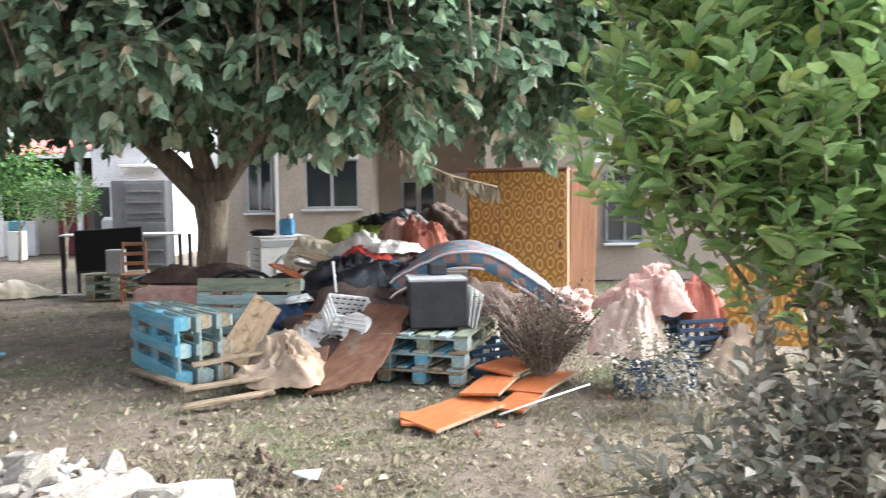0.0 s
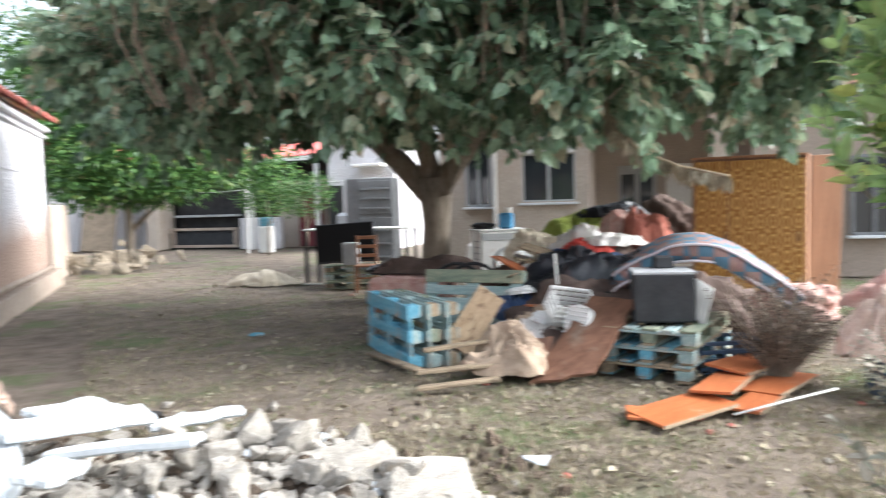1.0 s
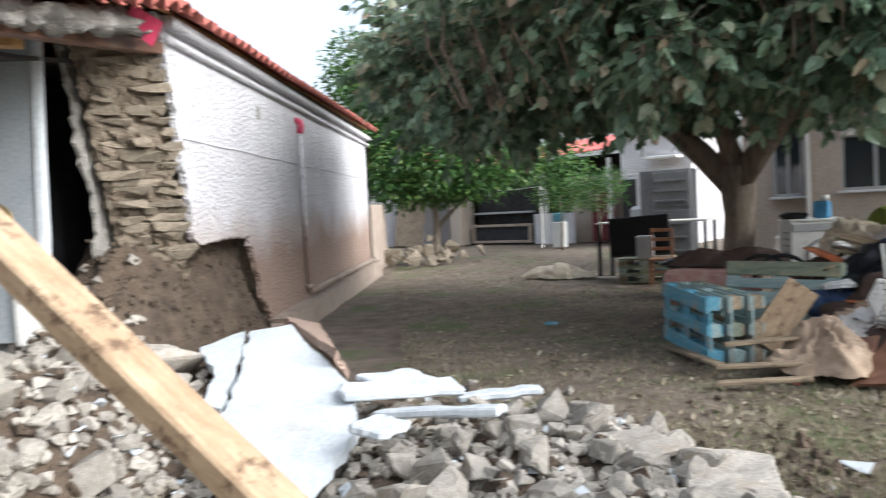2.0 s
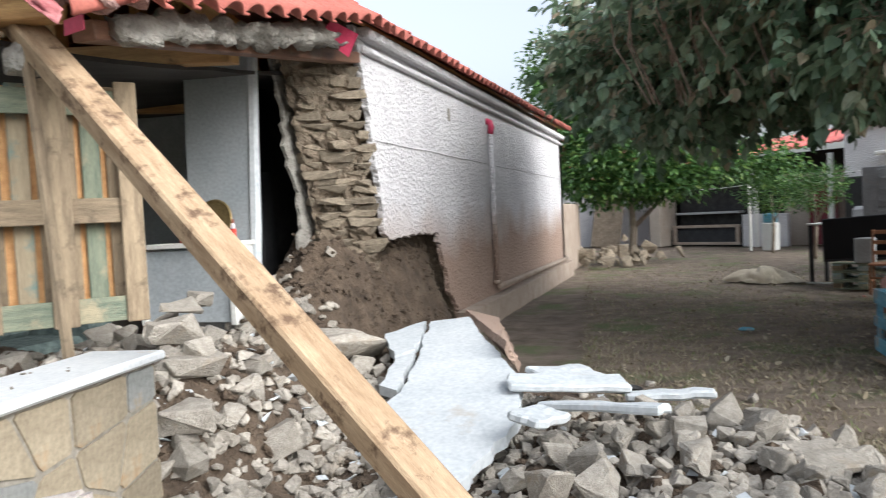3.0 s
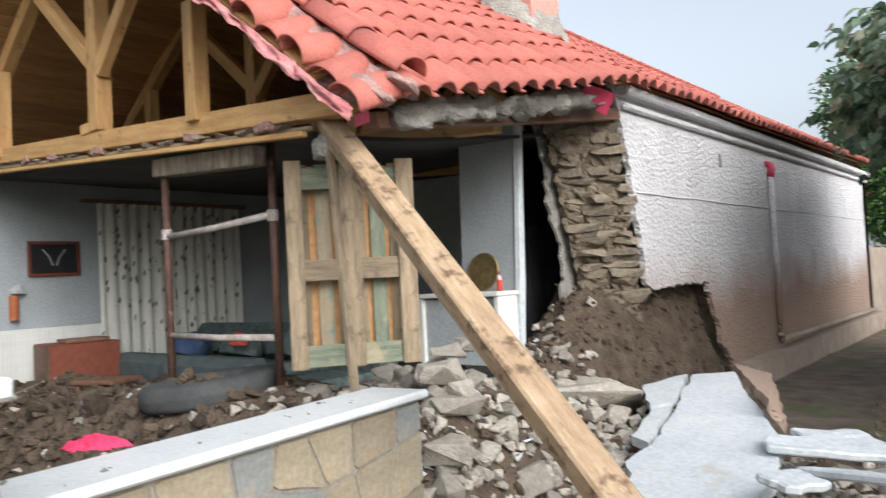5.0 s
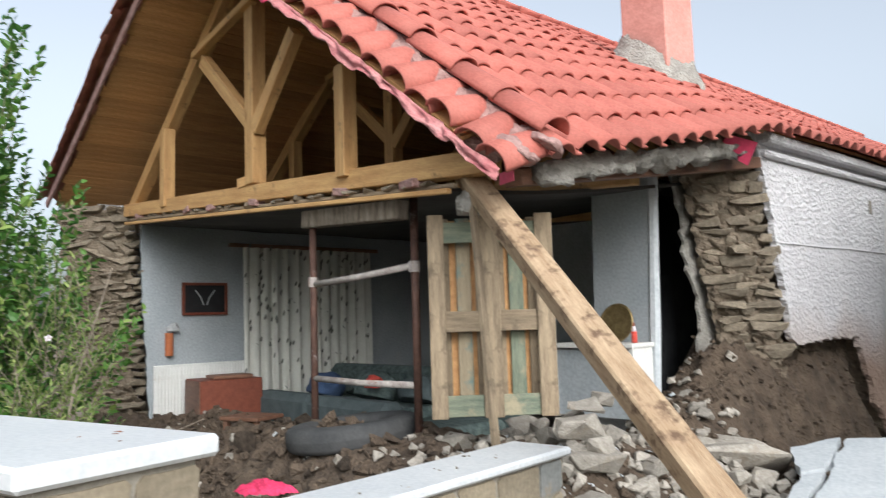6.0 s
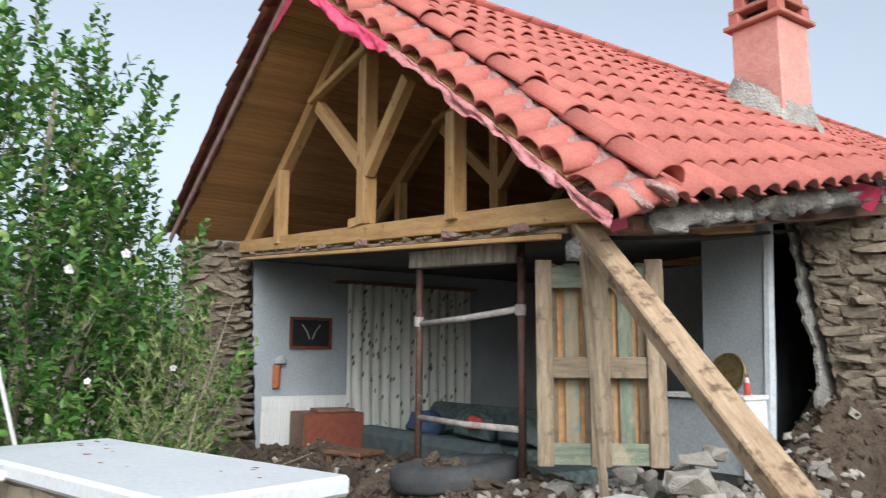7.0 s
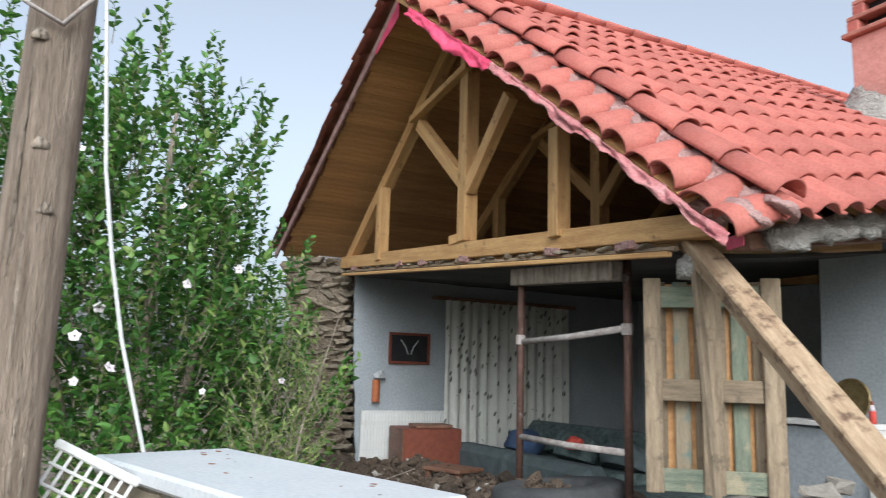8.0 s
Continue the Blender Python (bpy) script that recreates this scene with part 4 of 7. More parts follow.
def pallet_door():
    """Upright pallet-like panel that closes the opening."""
    t = thing("pallet", axes_up((-3.5, 2.72, 1.0), (-2.98, 3.36, 1.0)), "weathered wooden pallet stood upright on the earth heap", "pallet", "pallets")
    W, H = 0.84, 1.36
    for x, w, mt in ((0.05, 0.11, "palewood"), (W / 2 - 0.01, 0.13, "palewood"), (W - 0.06, 0.12, "palewood")):
        part("runner", plank((x, -0.06, 0), (x, -0.06, H), w, 0.022, up=(0, 1, 0)), M[mt], t)
    for z in (0.08, H * 0.47, H - 0.12):
        part("cross_board", box(W - 0.1, 0.022, 0.14, (W / 2, -0.036, z), 0.004), M["greenwood" if z != H * 0.47 else "palewood"], t)
        for x in (0.06, W / 2, W - 0.06):
            part("block", box(0.1, 0.08, 0.12, (x, 0.015, z), 0.004), M["palewood"], t)
    for x, w, mt in ((0.125, 0.04, "palewood"), (0.24, 0.1, "stainedwood"), (0.34, 0.04, "palewood"), (0.5, 0.04, "palewood"), (0.6, 0.1, "greenwood"), (0.71, 0.06, "palewood")):
        part("deck_board", plank((x, 0.066, 0.01), (x, 0.066, H - 0.01), w, 0.022, up=(0, 1, 0)), M[mt], t)
    part("panel", box(W - 0.1, 0.02, H - 0.04, (W / 2, 0.1, H / 2), 0.003), M["boards"], t, "orange-brown panel behind the boards")


def axes_up(a, b):
    a, b = Vector(a), Vector(b)
    x = (b - a).normalized()
    z = Vector((0, 0, 1))
    m = Matrix((x, z.cross(x), z)).transposed().to_4x4()
    m.translation = a
    return m


pallet_door()
prop = thing("timber_prop", Matrix(), "long square pine prop leaning under the roof beam", "prop")
part("beam", plank((-3.16, 2.76, 2.63), (-0.09, 1.796, 0.048), 0.145, 0.125, bevel=0.012, up=(0.3, -0.4, 1)), M["proptimber"], prop)
for kx, ky in ((0.25, 0.03), (0.9, -0.02), (1.5, 0.01), (2.1, -0.03), (2.6, 0.02)):
    kd = (Vector((-0.58, 1.95, 0.46)) - Vector((-3.16, 2.76, 2.63))).normalized()
    kp = Vector((-3.16, 2.76, 2.63)) + kd * kx
    part("nail_head", cyl(0.006, 0.012, (0, 0, 0), 8), M["rust"], prop, m=Matrix.Translation(kp + Vector((ky, -0.062, 0.02))))
prop_b = thing("timber_prop", Matrix(), "thin grey timber post under the beam", "prop")
part("post", plank((-2.99, 2.66, 2.42), (-2.78, 2.6, 0.7), 0.038, 0.05, up=(0, 1, 0)), M["palewood"], prop_b)
single("stone_bit", crumple(0.1, 0.1, 0.16, 5, 0.5), M["greymortar"], "lump of old mortar hanging at the beam end", "mortar", m=pose(-3.05, 2.7, 2.32), smooth=True)


def scaffold():
    t = thing("scaffold", Matrix(), "rusty steel scaffold frame splashed with lime", "scaffold")
    a, b = (-5.02, 2.75), (-3.87, 2.9)
    for p in (a, b):
        part("upright", tube([(p[0], p[1], 0.62), (p[0] + 0.01, p[1], 2.6)], 0.03, 10), M["rust"], t, smooth=True)
        part("collar", cyl(0.042, 0.08, (p[0], p[1], 2.05 if p == b else 2.0)), M["whiterust"], t)
    for za, zb in ((1.98, 2.06), (1.21, 1.19)):
        part("cross_bar", tube([(a[0], a[1], za), ((a[0] + b[0]) / 2, 2.82, (za + zb) / 2 - 0.01), (b[0], b[1], zb)], 0.026, 10), M["whiterust"], t, smooth=True)
    part("base_plate", box(0.15, 0.15, 0.03, (a[0], a[1], 0.62)), M["whiterust"], t)
    part("base_plate", box(0.15, 0.15, 0.03, (b[0], b[1], 0.62)), M["whiterust"], t)


scaffold()


def stone_wall_cap(name, cx, cy, ang, L, W, top, cap, label):
    """A low garden wall clad with flat stones and capped with a marble slab."""
    t = thing(name, pose(cx, cy, 0, 0, 0, ang), label, "garden wall")
    part("masonry", box(L - 0.08, W - 0.1, top, (0, 0, top / 2 - cap / 2), 0.01), M["joint"], t)
    part("marble_cap", box(L, W, cap, (0, 0, top - cap / 2), 0.012), M["marble"], t, "white marble slab")
    rng = random.Random(int(L * 10))
    high = top - cap - 0.01
    for side, (ln, off) in enumerate(((L - 0.08, W / 2 - 0.05), (L - 0.08, W / 2 - 0.05), (W - 0.08, L / 2 - 0.04), (W - 0.08, L / 2 - 0.04))):
        nx, nz = max(2, round(ln / 0.27)), max(3, round(high / 0.24))
        knot = [[(-ln / 2 + ln * i / nx + (rng.uniform(-0.09, 0.09) if 0 < i < nx else 0), high * k / nz + (rng.uniform(-0.07, 0.07) if 0 < k < nz else 0)) for k in range(nz + 1)] for i in range(nx + 1)]
        for i in range(nx):
            for k in range(nz):
                q = [knot[i][k], knot[i + 1][k], knot[i + 1][k + 1], knot[i][k + 1]]
                cx0, cz0 = sum(p[0] for p in q) / 4, sum(p[1] for p in q) / 4
                outl = []
                for (ax, az), (bx, bz) in zip(q, q[1:] + q[:1]):
                    for f in (0.08, 0.5, 0.92):
                        px, pz = ax + (bx - ax) * f, az + (bz - az) * f
                        shrink = 1 - 0.012 / max(0.05, math.hypot(px - cx0, pz - cz0)) + rng.uniform(-0.015, 0.01)
                        outl.append(((px - cx0) * shrink, (pz - cz0) * shrink))
                pick = rng.random()
                me = to_mesh(prism(outl, 0.014), "cladding_stone", M["claddingstone" if pick > 0.3 else "greycladding" if pick > 0.12 else "stone"])
                p, r = [((cx0, -off, cz0), 0), ((cx0, off, cz0), 180), ((-off, cx0, cz0), -90), ((off, cx0, cz0), 90)][side]
                copies("cladding_stone", me, t, [pose(*p, 0, 0, r) @ Matrix.Translation((0, -0.01 + rng.uniform(-0.003, 0.002), 0))])
    return t


stone_wall_cap("garden_wall", -2.33, 1.511, 98, 2.3, 0.39, 0.95, 0.045, "low stone-clad garden wall with a dusty marble cap")
stone_wall_cap("gate_pillar", -2.30, -0.1, 14.8, 1.5, 0.56, 1.36, 0.06, "stone-clad gate pillar with a thick marble top")
crumb_rng = random.Random(64)
for i in range(26):
    on_wall = i % 2 == 0
    m = pose(-2.33, 1.511, 0.95, 0, 0, 98) if on_wall else pose(-2.30, -0.1, 1.36, 0, 0, 14.8)
    s = crumb_rng.uniform(0.012, 0.035)
    single("plaster_crumb" if on_wall else "fallen_leaf", hull_rock(random.Random(i), 9, (1, 0.7, 0.45 if on_wall else 0.12)), M["stone" if on_wall else "chairwood"],
           "small plaster crumb on the marble cap" if on_wall else "dry brown leaf scrap on the marble top", "crumb" if on_wall else "leaf", "crumbs on the marble",
           m=m @ pose(crumb_rng.uniform(-1.0, 1.0) * (1 if on_wall else 0.65), crumb_rng.uniform(-0.15, 0.18), s * (0.2 if on_wall else 0.06), 0, 0, 40 * i) @ Matrix.Scale(s, 4))
rail = thing("scaffold", Matrix(), "lime splashed scaffold frame end leaning on the wall", "scaffold")
part("tube_bar", tube([(-1.9, 1.3, 0.62), (-1.72, 1.38, 0.73), (-1.6, 1.42, 0.75)], 0.035, 10), M["whiterust"], rail)
part("tube_bar", tube([(-1.6, 1.42, 0.77), (-1.5, 1.4, 0.2), (-1.48, 1.38, -0.02)], 0.03, 10), M["whiterust"], rail)


def room_things():
    r = thing("radiator", pose(XL + 0.07, 3.45, 0.55), "cream panel radiator below the picture", "radiator")
    part("panel", box(0.05, 1.2, 0.66, (0, 0, 0.33), 0.01), M["whiteplastic"], r)
    fin = to_mesh(box(0.02, 0.022, 0.6, bevel=0.006), "fin", M["whiteplastic"])
    copies("fin", fin, r, [pose(0.03, -0.56 + 0.04 * i, 0.33) for i in range(29)])
    p = thing("picture", pose(XL + 0.025, 3.52, 2.02), "dark picture in a red-brown wooden frame", "picture")
    part("canvas", box(0.012, 0.54, 0.38, (0, 0, 0), 0.001), M["black"], p)
    for sy, sz, c in ((0.6, 0.035, (0.01, 0, 0.19)), (0.6, 0.035, (0.01, 0, -0.19))):
        part("frame_bar", box(0.03, sy, sz, c), M["redwood"], p)
    for y in (-0.285, 0.285):
        part("frame_bar", box(0.03, 0.035, 0.345, (0.01, y, 0)), M["redwood"], p)
    for k in (-1, 1):
        part("brush_mark", tube([(0.012, 0.02 * k, -0.08), (0.012, 0.06 * k, 0.02), (0.012, 0.13 * k, 0.11)], 0.008, 5), M["greypaint"], p, "pale feathered strokes")
    cur = thing("curtain", pose(XL + 0.13, 5.15, 0), "white curtain with a grey leaf pattern", "curtain")

    def fold(u, v):
        y = -1.15 + 2.05 * u
        return (0.05 * math.sin(u * 2 * math.pi * 13 + 0.6 * math.sin(v * 3)) * (0.6 + 0.4 * (1 - v)), y + 0.02 * math.sin(u * 70), 0.45 + 2.25 * v)
    part("fabric", sheet(fold, 220, 12), M["curtain"], cur, smooth=True)
    part("curtain_rod", plank((0, -1.35, 2.72), (0, 1.05, 2.72), 0.05, 0.05), M["brownwood"], cur)
    rng = random.Random(6)
    sprig = to_mesh(prism([(0, 0), (0.014, 0.022), (0.014, 0.055), (0, 0.09), (-0.014, 0.055), (-0.014, 0.022)], 0.002), "leaf_print", M["leafprint"])
    for i in range(210):
        u, v = rng.random(), rng.random()
        x, y, z = fold(u, v)
        copies("leaf_print", sprig, cur, [pose(x + 0.012, y, z, rng.choice((-40, 35, 20)), 0, 90)])
    c = thing("cabinet", pose(-8.12, 3.42, 0.55, 0, 0, -8), "small red-brown wooden cabinet with a lid on top", "cabinet")
    part("body", box(0.62, 0.72, 0.5, (0, 0, 0.25), 0.006), M["redwood"], c)
    part("side_panel", box(0.6, 0.012, 0.48, (0, -0.367, 0.25), 0.002), M["brownwood"], c)
    part("lid", box(0.34, 0.46, 0.04, (0.05, 0.05, 0.523), 0.006), M["brownwood"], c)
    st = thing("stool", pose(-6.7, 3.05, 0.5, 0, 0, 20), "low dark wooden stool in the debris", "stool")
    part("seat", box(0.5, 0.4, 0.04, (0, 0, 0.24), 0.008), M["brownwood"], st)
    for x in (-0.2, 0.2):
        for y in (-0.15, 0.15):
            part("leg", box(0.05, 0.05, 0.23, (x, y, 0.11), 0.005), M["brownwood"], st)
    so = thing("sofa", pose(-6.35, 4.3, 0.47), "grey-green fabric corner sofa under dust", "sofa")
    # seat in the darker cover: its shading behind the armrests is in the colour
    part("seat", box(3.3, 0.9, 0.2, (-0.1, 0.05, 0.1), 0.05), M["sofa2"], so)
    part("seat_cushion", box(1.2, 0.75, 0.14, (-0.95, 0.1, 0.27), 0.05), M["sofa2"], so)
    part("seat_cushion", box(1.2, 0.75, 0.14, (0.4, 0.1, 0.27), 0.05), M["sofa2"], so)
    part("armrest", box(1.2, 0.28, 0.42, (-1.0, -0.45, 0.21), 0.08), M["sofa"], so)
    part("armrest", box(1.4, 0.3, 0.44, (0.5, -0.6, 0.22), 0.08), M["sofa"], so)
    part("backrest", box(3.3, 0.26, 0.62, (0.0, 0.62, 0.36), 0.09), M["sofa2"], so, "dark floral backrest")
    for k, (x, y, mt, lab) in enumerate(((-7.2, 4.2, "navycloth", "crumpled dark blue cushion on the sofa"), (-6.3, 4.3, "sofa2", "patterned dark cushion on the sofa"), (-5.6, 4.35, "sofa", "grey cushion on the sofa"), (-6.8, 4.6, "sofa2", "patterned dark cushion against the backrest"))):
        single("cushion", crumple(0.32, 0.2, 0.24, 30 + k, 0.4, 4), M[mt], lab, "cushion", smooth=True, m=pose(x, y, 0.83, -20, 0, -10 + 9 * k))
    single("toy_ball", crumple(0.1, 0.1, 0.1, 41, 0.05), M["redcloth"], "red and white striped ball on the sofa", "ball", smooth=True, m=pose(-6.05, 4.1, 0.98))
    ty = thing("tyre", pose(-4.42, 2.72, 0.73, 3, -4, 0) @ Matrix.Scale(0.95, 4), "dusty black car tyre lying on the earth", "tyre")
    part("tread", sheet(lambda u, v: ((0.42 + 0.11 * math.copysign(abs(math.cos(2 * math.pi * v)) ** 0.6, math.cos(2 * math.pi * v))) * math.cos(2 * math.pi * u), (0.42 + 0.11 * math.copysign(abs(math.cos(2 * math.pi * v)) ** 0.6, math.cos(2 * math.pi * v))) * math.sin(2 * math.pi * u), 0.11 + 0.1 * math.copysign(abs(math.sin(2 * math.pi * v)) ** 0.6, math.sin(2 * math.pi * v))), 48, 16), M["rubber"], ty, smooth=True)
    sh = thing("shelf_cabinet", pose(-3.9, 5.1, 0.72), "white and grey low cabinet by the partition", "cabinet")
    part("top", box(0.95, 0.34, 0.04, (0, 0, 0.66), 0.005), M["frame"], sh)
    part("side", box(0.05, 0.3, 0.64, (-0.44, 0, 0.32), 0.005), M["frame"], sh)
    part("side", box(0.05, 0.3, 0.64, (0.44, 0, 0.32), 0.005), M["frame"], sh)
    part("front", box(0.83, 0.03, 0.6, (0, -0.1, 0.32), 0.004), M["bluewall"], sh)
    pl = thing("plate", pose(-3.76, 5.18, 1.575, 78, 0, 0), "round brass decorative plate leaning on the wall", "plate")
    brass = mat("dull_brass", (0.2, 0.14, 0.06), (0.36, 0.27, 0.13), 14, 0.45, 0.5, 70, metal=0.8, rand=0)
    part("disc", cyl(0.175, 0.015, seg=32), brass, pl)
    part("rim", sheet(lambda u, v: ((0.17 + 0.016 * math.cos(2 * math.pi * v)) * math.cos(2 * math.pi * u), (0.17 + 0.016 * math.cos(2 * math.pi * v)) * math.sin(2 * math.pi * u), 0.012 * math.sin(2 * math.pi * v)), 36, 8), brass, pl, smooth=True)
    bo = thing("bottle", pose(-3.53, 5.12, 1.4), "small bottle with red liquid and a pale cap", "bottle")
    part("body", cyl(0.026, 0.1, (0, 0, 0.05)), M["redcloth"], bo, smooth=True)
    part("neck", cyl(0.024, 0.05, (0, 0, 0.124), r2=0.012), M["petal"], bo, smooth=True)
    part("cap", cyl(0.013, 0.03, (0, 0, 0.163)), M["redwood"], bo)
    single("cup", cyl(0.035, 0.06, (0, 0, 0.03), r2=0.04), M["redcloth"], "small red cup on the cabinet", "cup", m=pose(-4.0, 5.1, 1.4))
    hw = thing("wall_ornament", pose(XL + 0.05, 3.05, 1.32), "wooden vase with grey dried flowers by the radiator", "ornament")
    part("vase", cyl(0.05, 0.28, (0, 0, 0.14)), M["orangewood"], hw)
    part("dried_flowers", crumple(0.06, 0.1, 0.09, 61, 1.0), M["greypaint"], hw, m=pose(0, 0.05, 0.3))
    cw = thing("wardrobe", pose(-3.99, 6.15, 0.75, 0, 0, 90), "burnt dark plank cupboard behind the broken wall, backing black for shade", "cupboard")
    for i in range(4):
        part("plank", box(0.2, 0.04, 1.3, (-0.38 + 0.21 * i, 0, 0.65), 0.005), M["dustyblack_shade"], cw)
    # black sheet added behind the planks to stand for the gap's shade
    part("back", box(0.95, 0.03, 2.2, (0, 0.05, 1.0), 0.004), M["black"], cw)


M["curtain"] = cloth("white_curtain", (0.68, 0.68, 0.63), (0.78, 0.78, 0.73))
M["leafprint"] = cloth("grey_leaf_print", (0.14, 0.15, 0.13), (0.2, 0.2, 0.18))
M["sofa"] = cloth("grey_green_upholstery", (0.06, 0.078, 0.08), (0.105, 0.13, 0.135))
M["sofa2"] = cloth("dark_floral_and_seat_shade", (0.04, 0.06, 0.06), (0.14, 0.18, 0.17), scale=16)
M["navycloth"] = cloth("navy_cloth", (0.035, 0.06, 0.13), (0.06, 0.1, 0.19))
M["redcloth"] = cloth("red_cloth", (0.5, 0.05, 0.04), (0.62, 0.1, 0.07))
room_things()
single("red_cloth", drape(0.12, 0.08, 0.06, 71), cloth("crimson_cloth", (0.5, 0.02, 0.08), (0.66, 0.05, 0.14)), "crumpled crimson cloth on the rubble", "cloth", smooth=True, m=pose(-2.6, 1.0, 0.94, 0, 0, 30))


# rubble: stones, plaster slabs, chips
CLOD = [to_mesh(hull_rock(random.Random(300 + i), 14, (1, 0.85, 0.7), i), "clod", M["earth"]) for i in range(5)]


def rubble():
    t = thing("rubble_heap", Matrix(), "heap of broken grey stones and plaster from the wall", "rubble")
    rng = random.Random(77)
    n = 0
    spots = []
    while n < 295:
        zone = rng.random()
        if zone < 0.46:
            x, y = rng.uniform(-2.3, 1.55), rng.uniform(2.7, 5.0)
            if y > 4.7 - 0.25 * abs(x) and rng.random() < 0.6:
                continue
        elif zone < 0.72:
            x, y = rng.uniform(-2.7, -0.9), rng.uniform(2.2, 3.6)
        elif zone < 0.96:
            x, y = rng.uniform(-3.6, -1.6), rng.uniform(2.8, 5.4)
        else:
            x, y = rng.uniform(-8.2, -2.4), rng.uniform(1.9, 3.3)
        if x > 1.35 - 0.38 * (y - 3.3) or -2.1 < x < -0.9 and 3.05 < y < 5.9:
            continue
        s = rng.choice((0.09, 0.11, 0.14, 0.17, 0.21, 0.27)) * rng.uniform(0.8, 1.2)
        if zone > 0.96:
            s *= 0.75
        if any((x - a) ** 2 + (y - b) ** 2 < (0.3 * (s + c)) ** 2 for a, b, c in spots):
            continue
        spots.append((x, y, s))
        z = max(heap_z(x, y), 0) + 0.22 * s + rng.uniform(0, 0.05)
        m = pose(x, y, z, rng.uniform(-35, 35), rng.uniform(-35, 35), rng.uniform(0, 360)) @ Matrix.Diagonal((s, s, s, 1))
        copies("stone" if zone < 0.96 else "earth_clod", (ROCK if zone < 0.96 else CLOD)[rng.randrange(5)], t, [m])
        n += 1
    # small stuff between the stones
    vs, fs = [], []
    for pool, count, smin, smax in ((ROCK, 3600, 0.025, 0.12), (WHITE_CHIP, 450, 0.03, 0.12), (CLOD, 3000, 0.03, 0.13)):
        bits = [(np.array([v.co[:] for v in me.vertices]), [tuple(p.vertices) for p in me.polygons]) for me in pool]
        vs, fs, k = [], [], 0
        for i in range(count):
            if pool is CLOD and rng.random() < 0.4:
                x, y = rng.uniform(-3.7, -2.55), rng.uniform(4.6, 8.4)
            elif rng.random() < (0.3 if pool is CLOD else 0.97):
                x, y = rng.uniform(-3.6, 1.8), rng.gauss(3.9, 0.75)
            else:
                x, y = rng.uniform(-8.4, -2.5), rng.uniform(1.6, 3.3)
            s = rng.uniform(smin, smax)
            if pool is CLOD and y > 4.6:
                s *= 0.55
            elif pool is not CLOD and x > 1.45 - 0.38 * (y - 3.3):
                continue
            a = np.array(pose(x, y, max(heap_z(x, y), ground_z(x, y)) + 0.2 * s, rng.uniform(-40, 40), rng.uniform(-40, 40), rng.uniform(0, 360)))
            co, po = bits[rng.randrange(len(bits))]
            vs.append((co * s) @ a[:3, :3].T + a[:3, 3])
            fs += [tuple(q + k for q in p) for p in po]
            k += len(co)
        me = bpy.data.meshes.new("small_rubble")
        me.from_pydata(np.concatenate(vs).tolist(), [], fs)
        me.materials.append(pool[0].materials[0])
        tagged(part("small_rubble", me, None, t), kind="stuff")


rubble()


def slab(name, pts, thick, material, label, m=None):
    """A broken slab from its outline on a plane."""
    bm = bmesh.new()
    P = [Vector(p) for p in pts]
    nrm = (P[1] - P[0]).cross(P[-1] - P[0]).normalized()
    if nrm.z < 0:
        nrm = -nrm
    dense = []
    rng = random.Random(len(pts) * 7 + int(thick * 1000))
    for a, b in zip(P, P[1:] + P[:1]):
        k = max(1, int((b - a).length / 0.09))
        side = (b - a).normalized().cross(nrm)
        for i in range(k):
            dense.append(a.lerp(b, i / k) + side * rng.uniform(-0.018, 0.018) * (i > 0))
    f = bm.faces.new([bm.verts.new(p) for p in dense])
    r = bmesh.ops.extrude_face_region(bm, geom=[f])
    for v in r["geom"]:
        if isinstance(v, bmesh.types.BMVert):
            v.co -= nrm * thick
    bmesh.ops.recalc_face_normals(bm, faces=list(bm.faces))
    return single(name, bm, material, label, "plaster slab", "broken plaster slabs")


def pl(x, y, dz=0.0):
    return (x, y, 0.42 + 0.16 * (y - 4.7) + dz + 0.02)


slab("plaster_slab", [pl(-2.08, 5.82), pl(-1.78, 5.95), pl(-1.0, 4.46), pl(-0.92, 3.92), pl(-1.08, 3.1), pl(-1.32, 3.2), pl(-1.82, 3.98), pl(-1.78, 4.3), pl(-1.93, 5.1)], 0.07, M["slabwhite"], "large white painted plaster slab fallen face up")
slab("plaster_slab", [pl(-2.36, 5.45, 0.01), pl(-2.12, 5.8, 0.01), pl(-1.97, 5.1, 0.01), pl(-2.08, 4.95, 0.01)], 0.07, M["slabwhite"], "cracked corner piece of the white plaster slab")
slab("plaster_slab", [pl(-2.06, 4.92, 0.0), pl(-1.96, 5.06, 0.0), pl(-1.82, 4.32, 0.0), pl(-1.98, 4.4, 0.0)], 0.07, M["slabwhite"], "cracked small piece of the white plaster slab")
slab("plaster_slab", [(-2.0, 6.6, 0.62), (-1.72, 6.75, 0.52), (-1.15, 5.1, 0.4), (-1.2, 4.9, 0.6)], 0.06, M["floodwall"], "pinkish plaster piece on edge behind the slab")
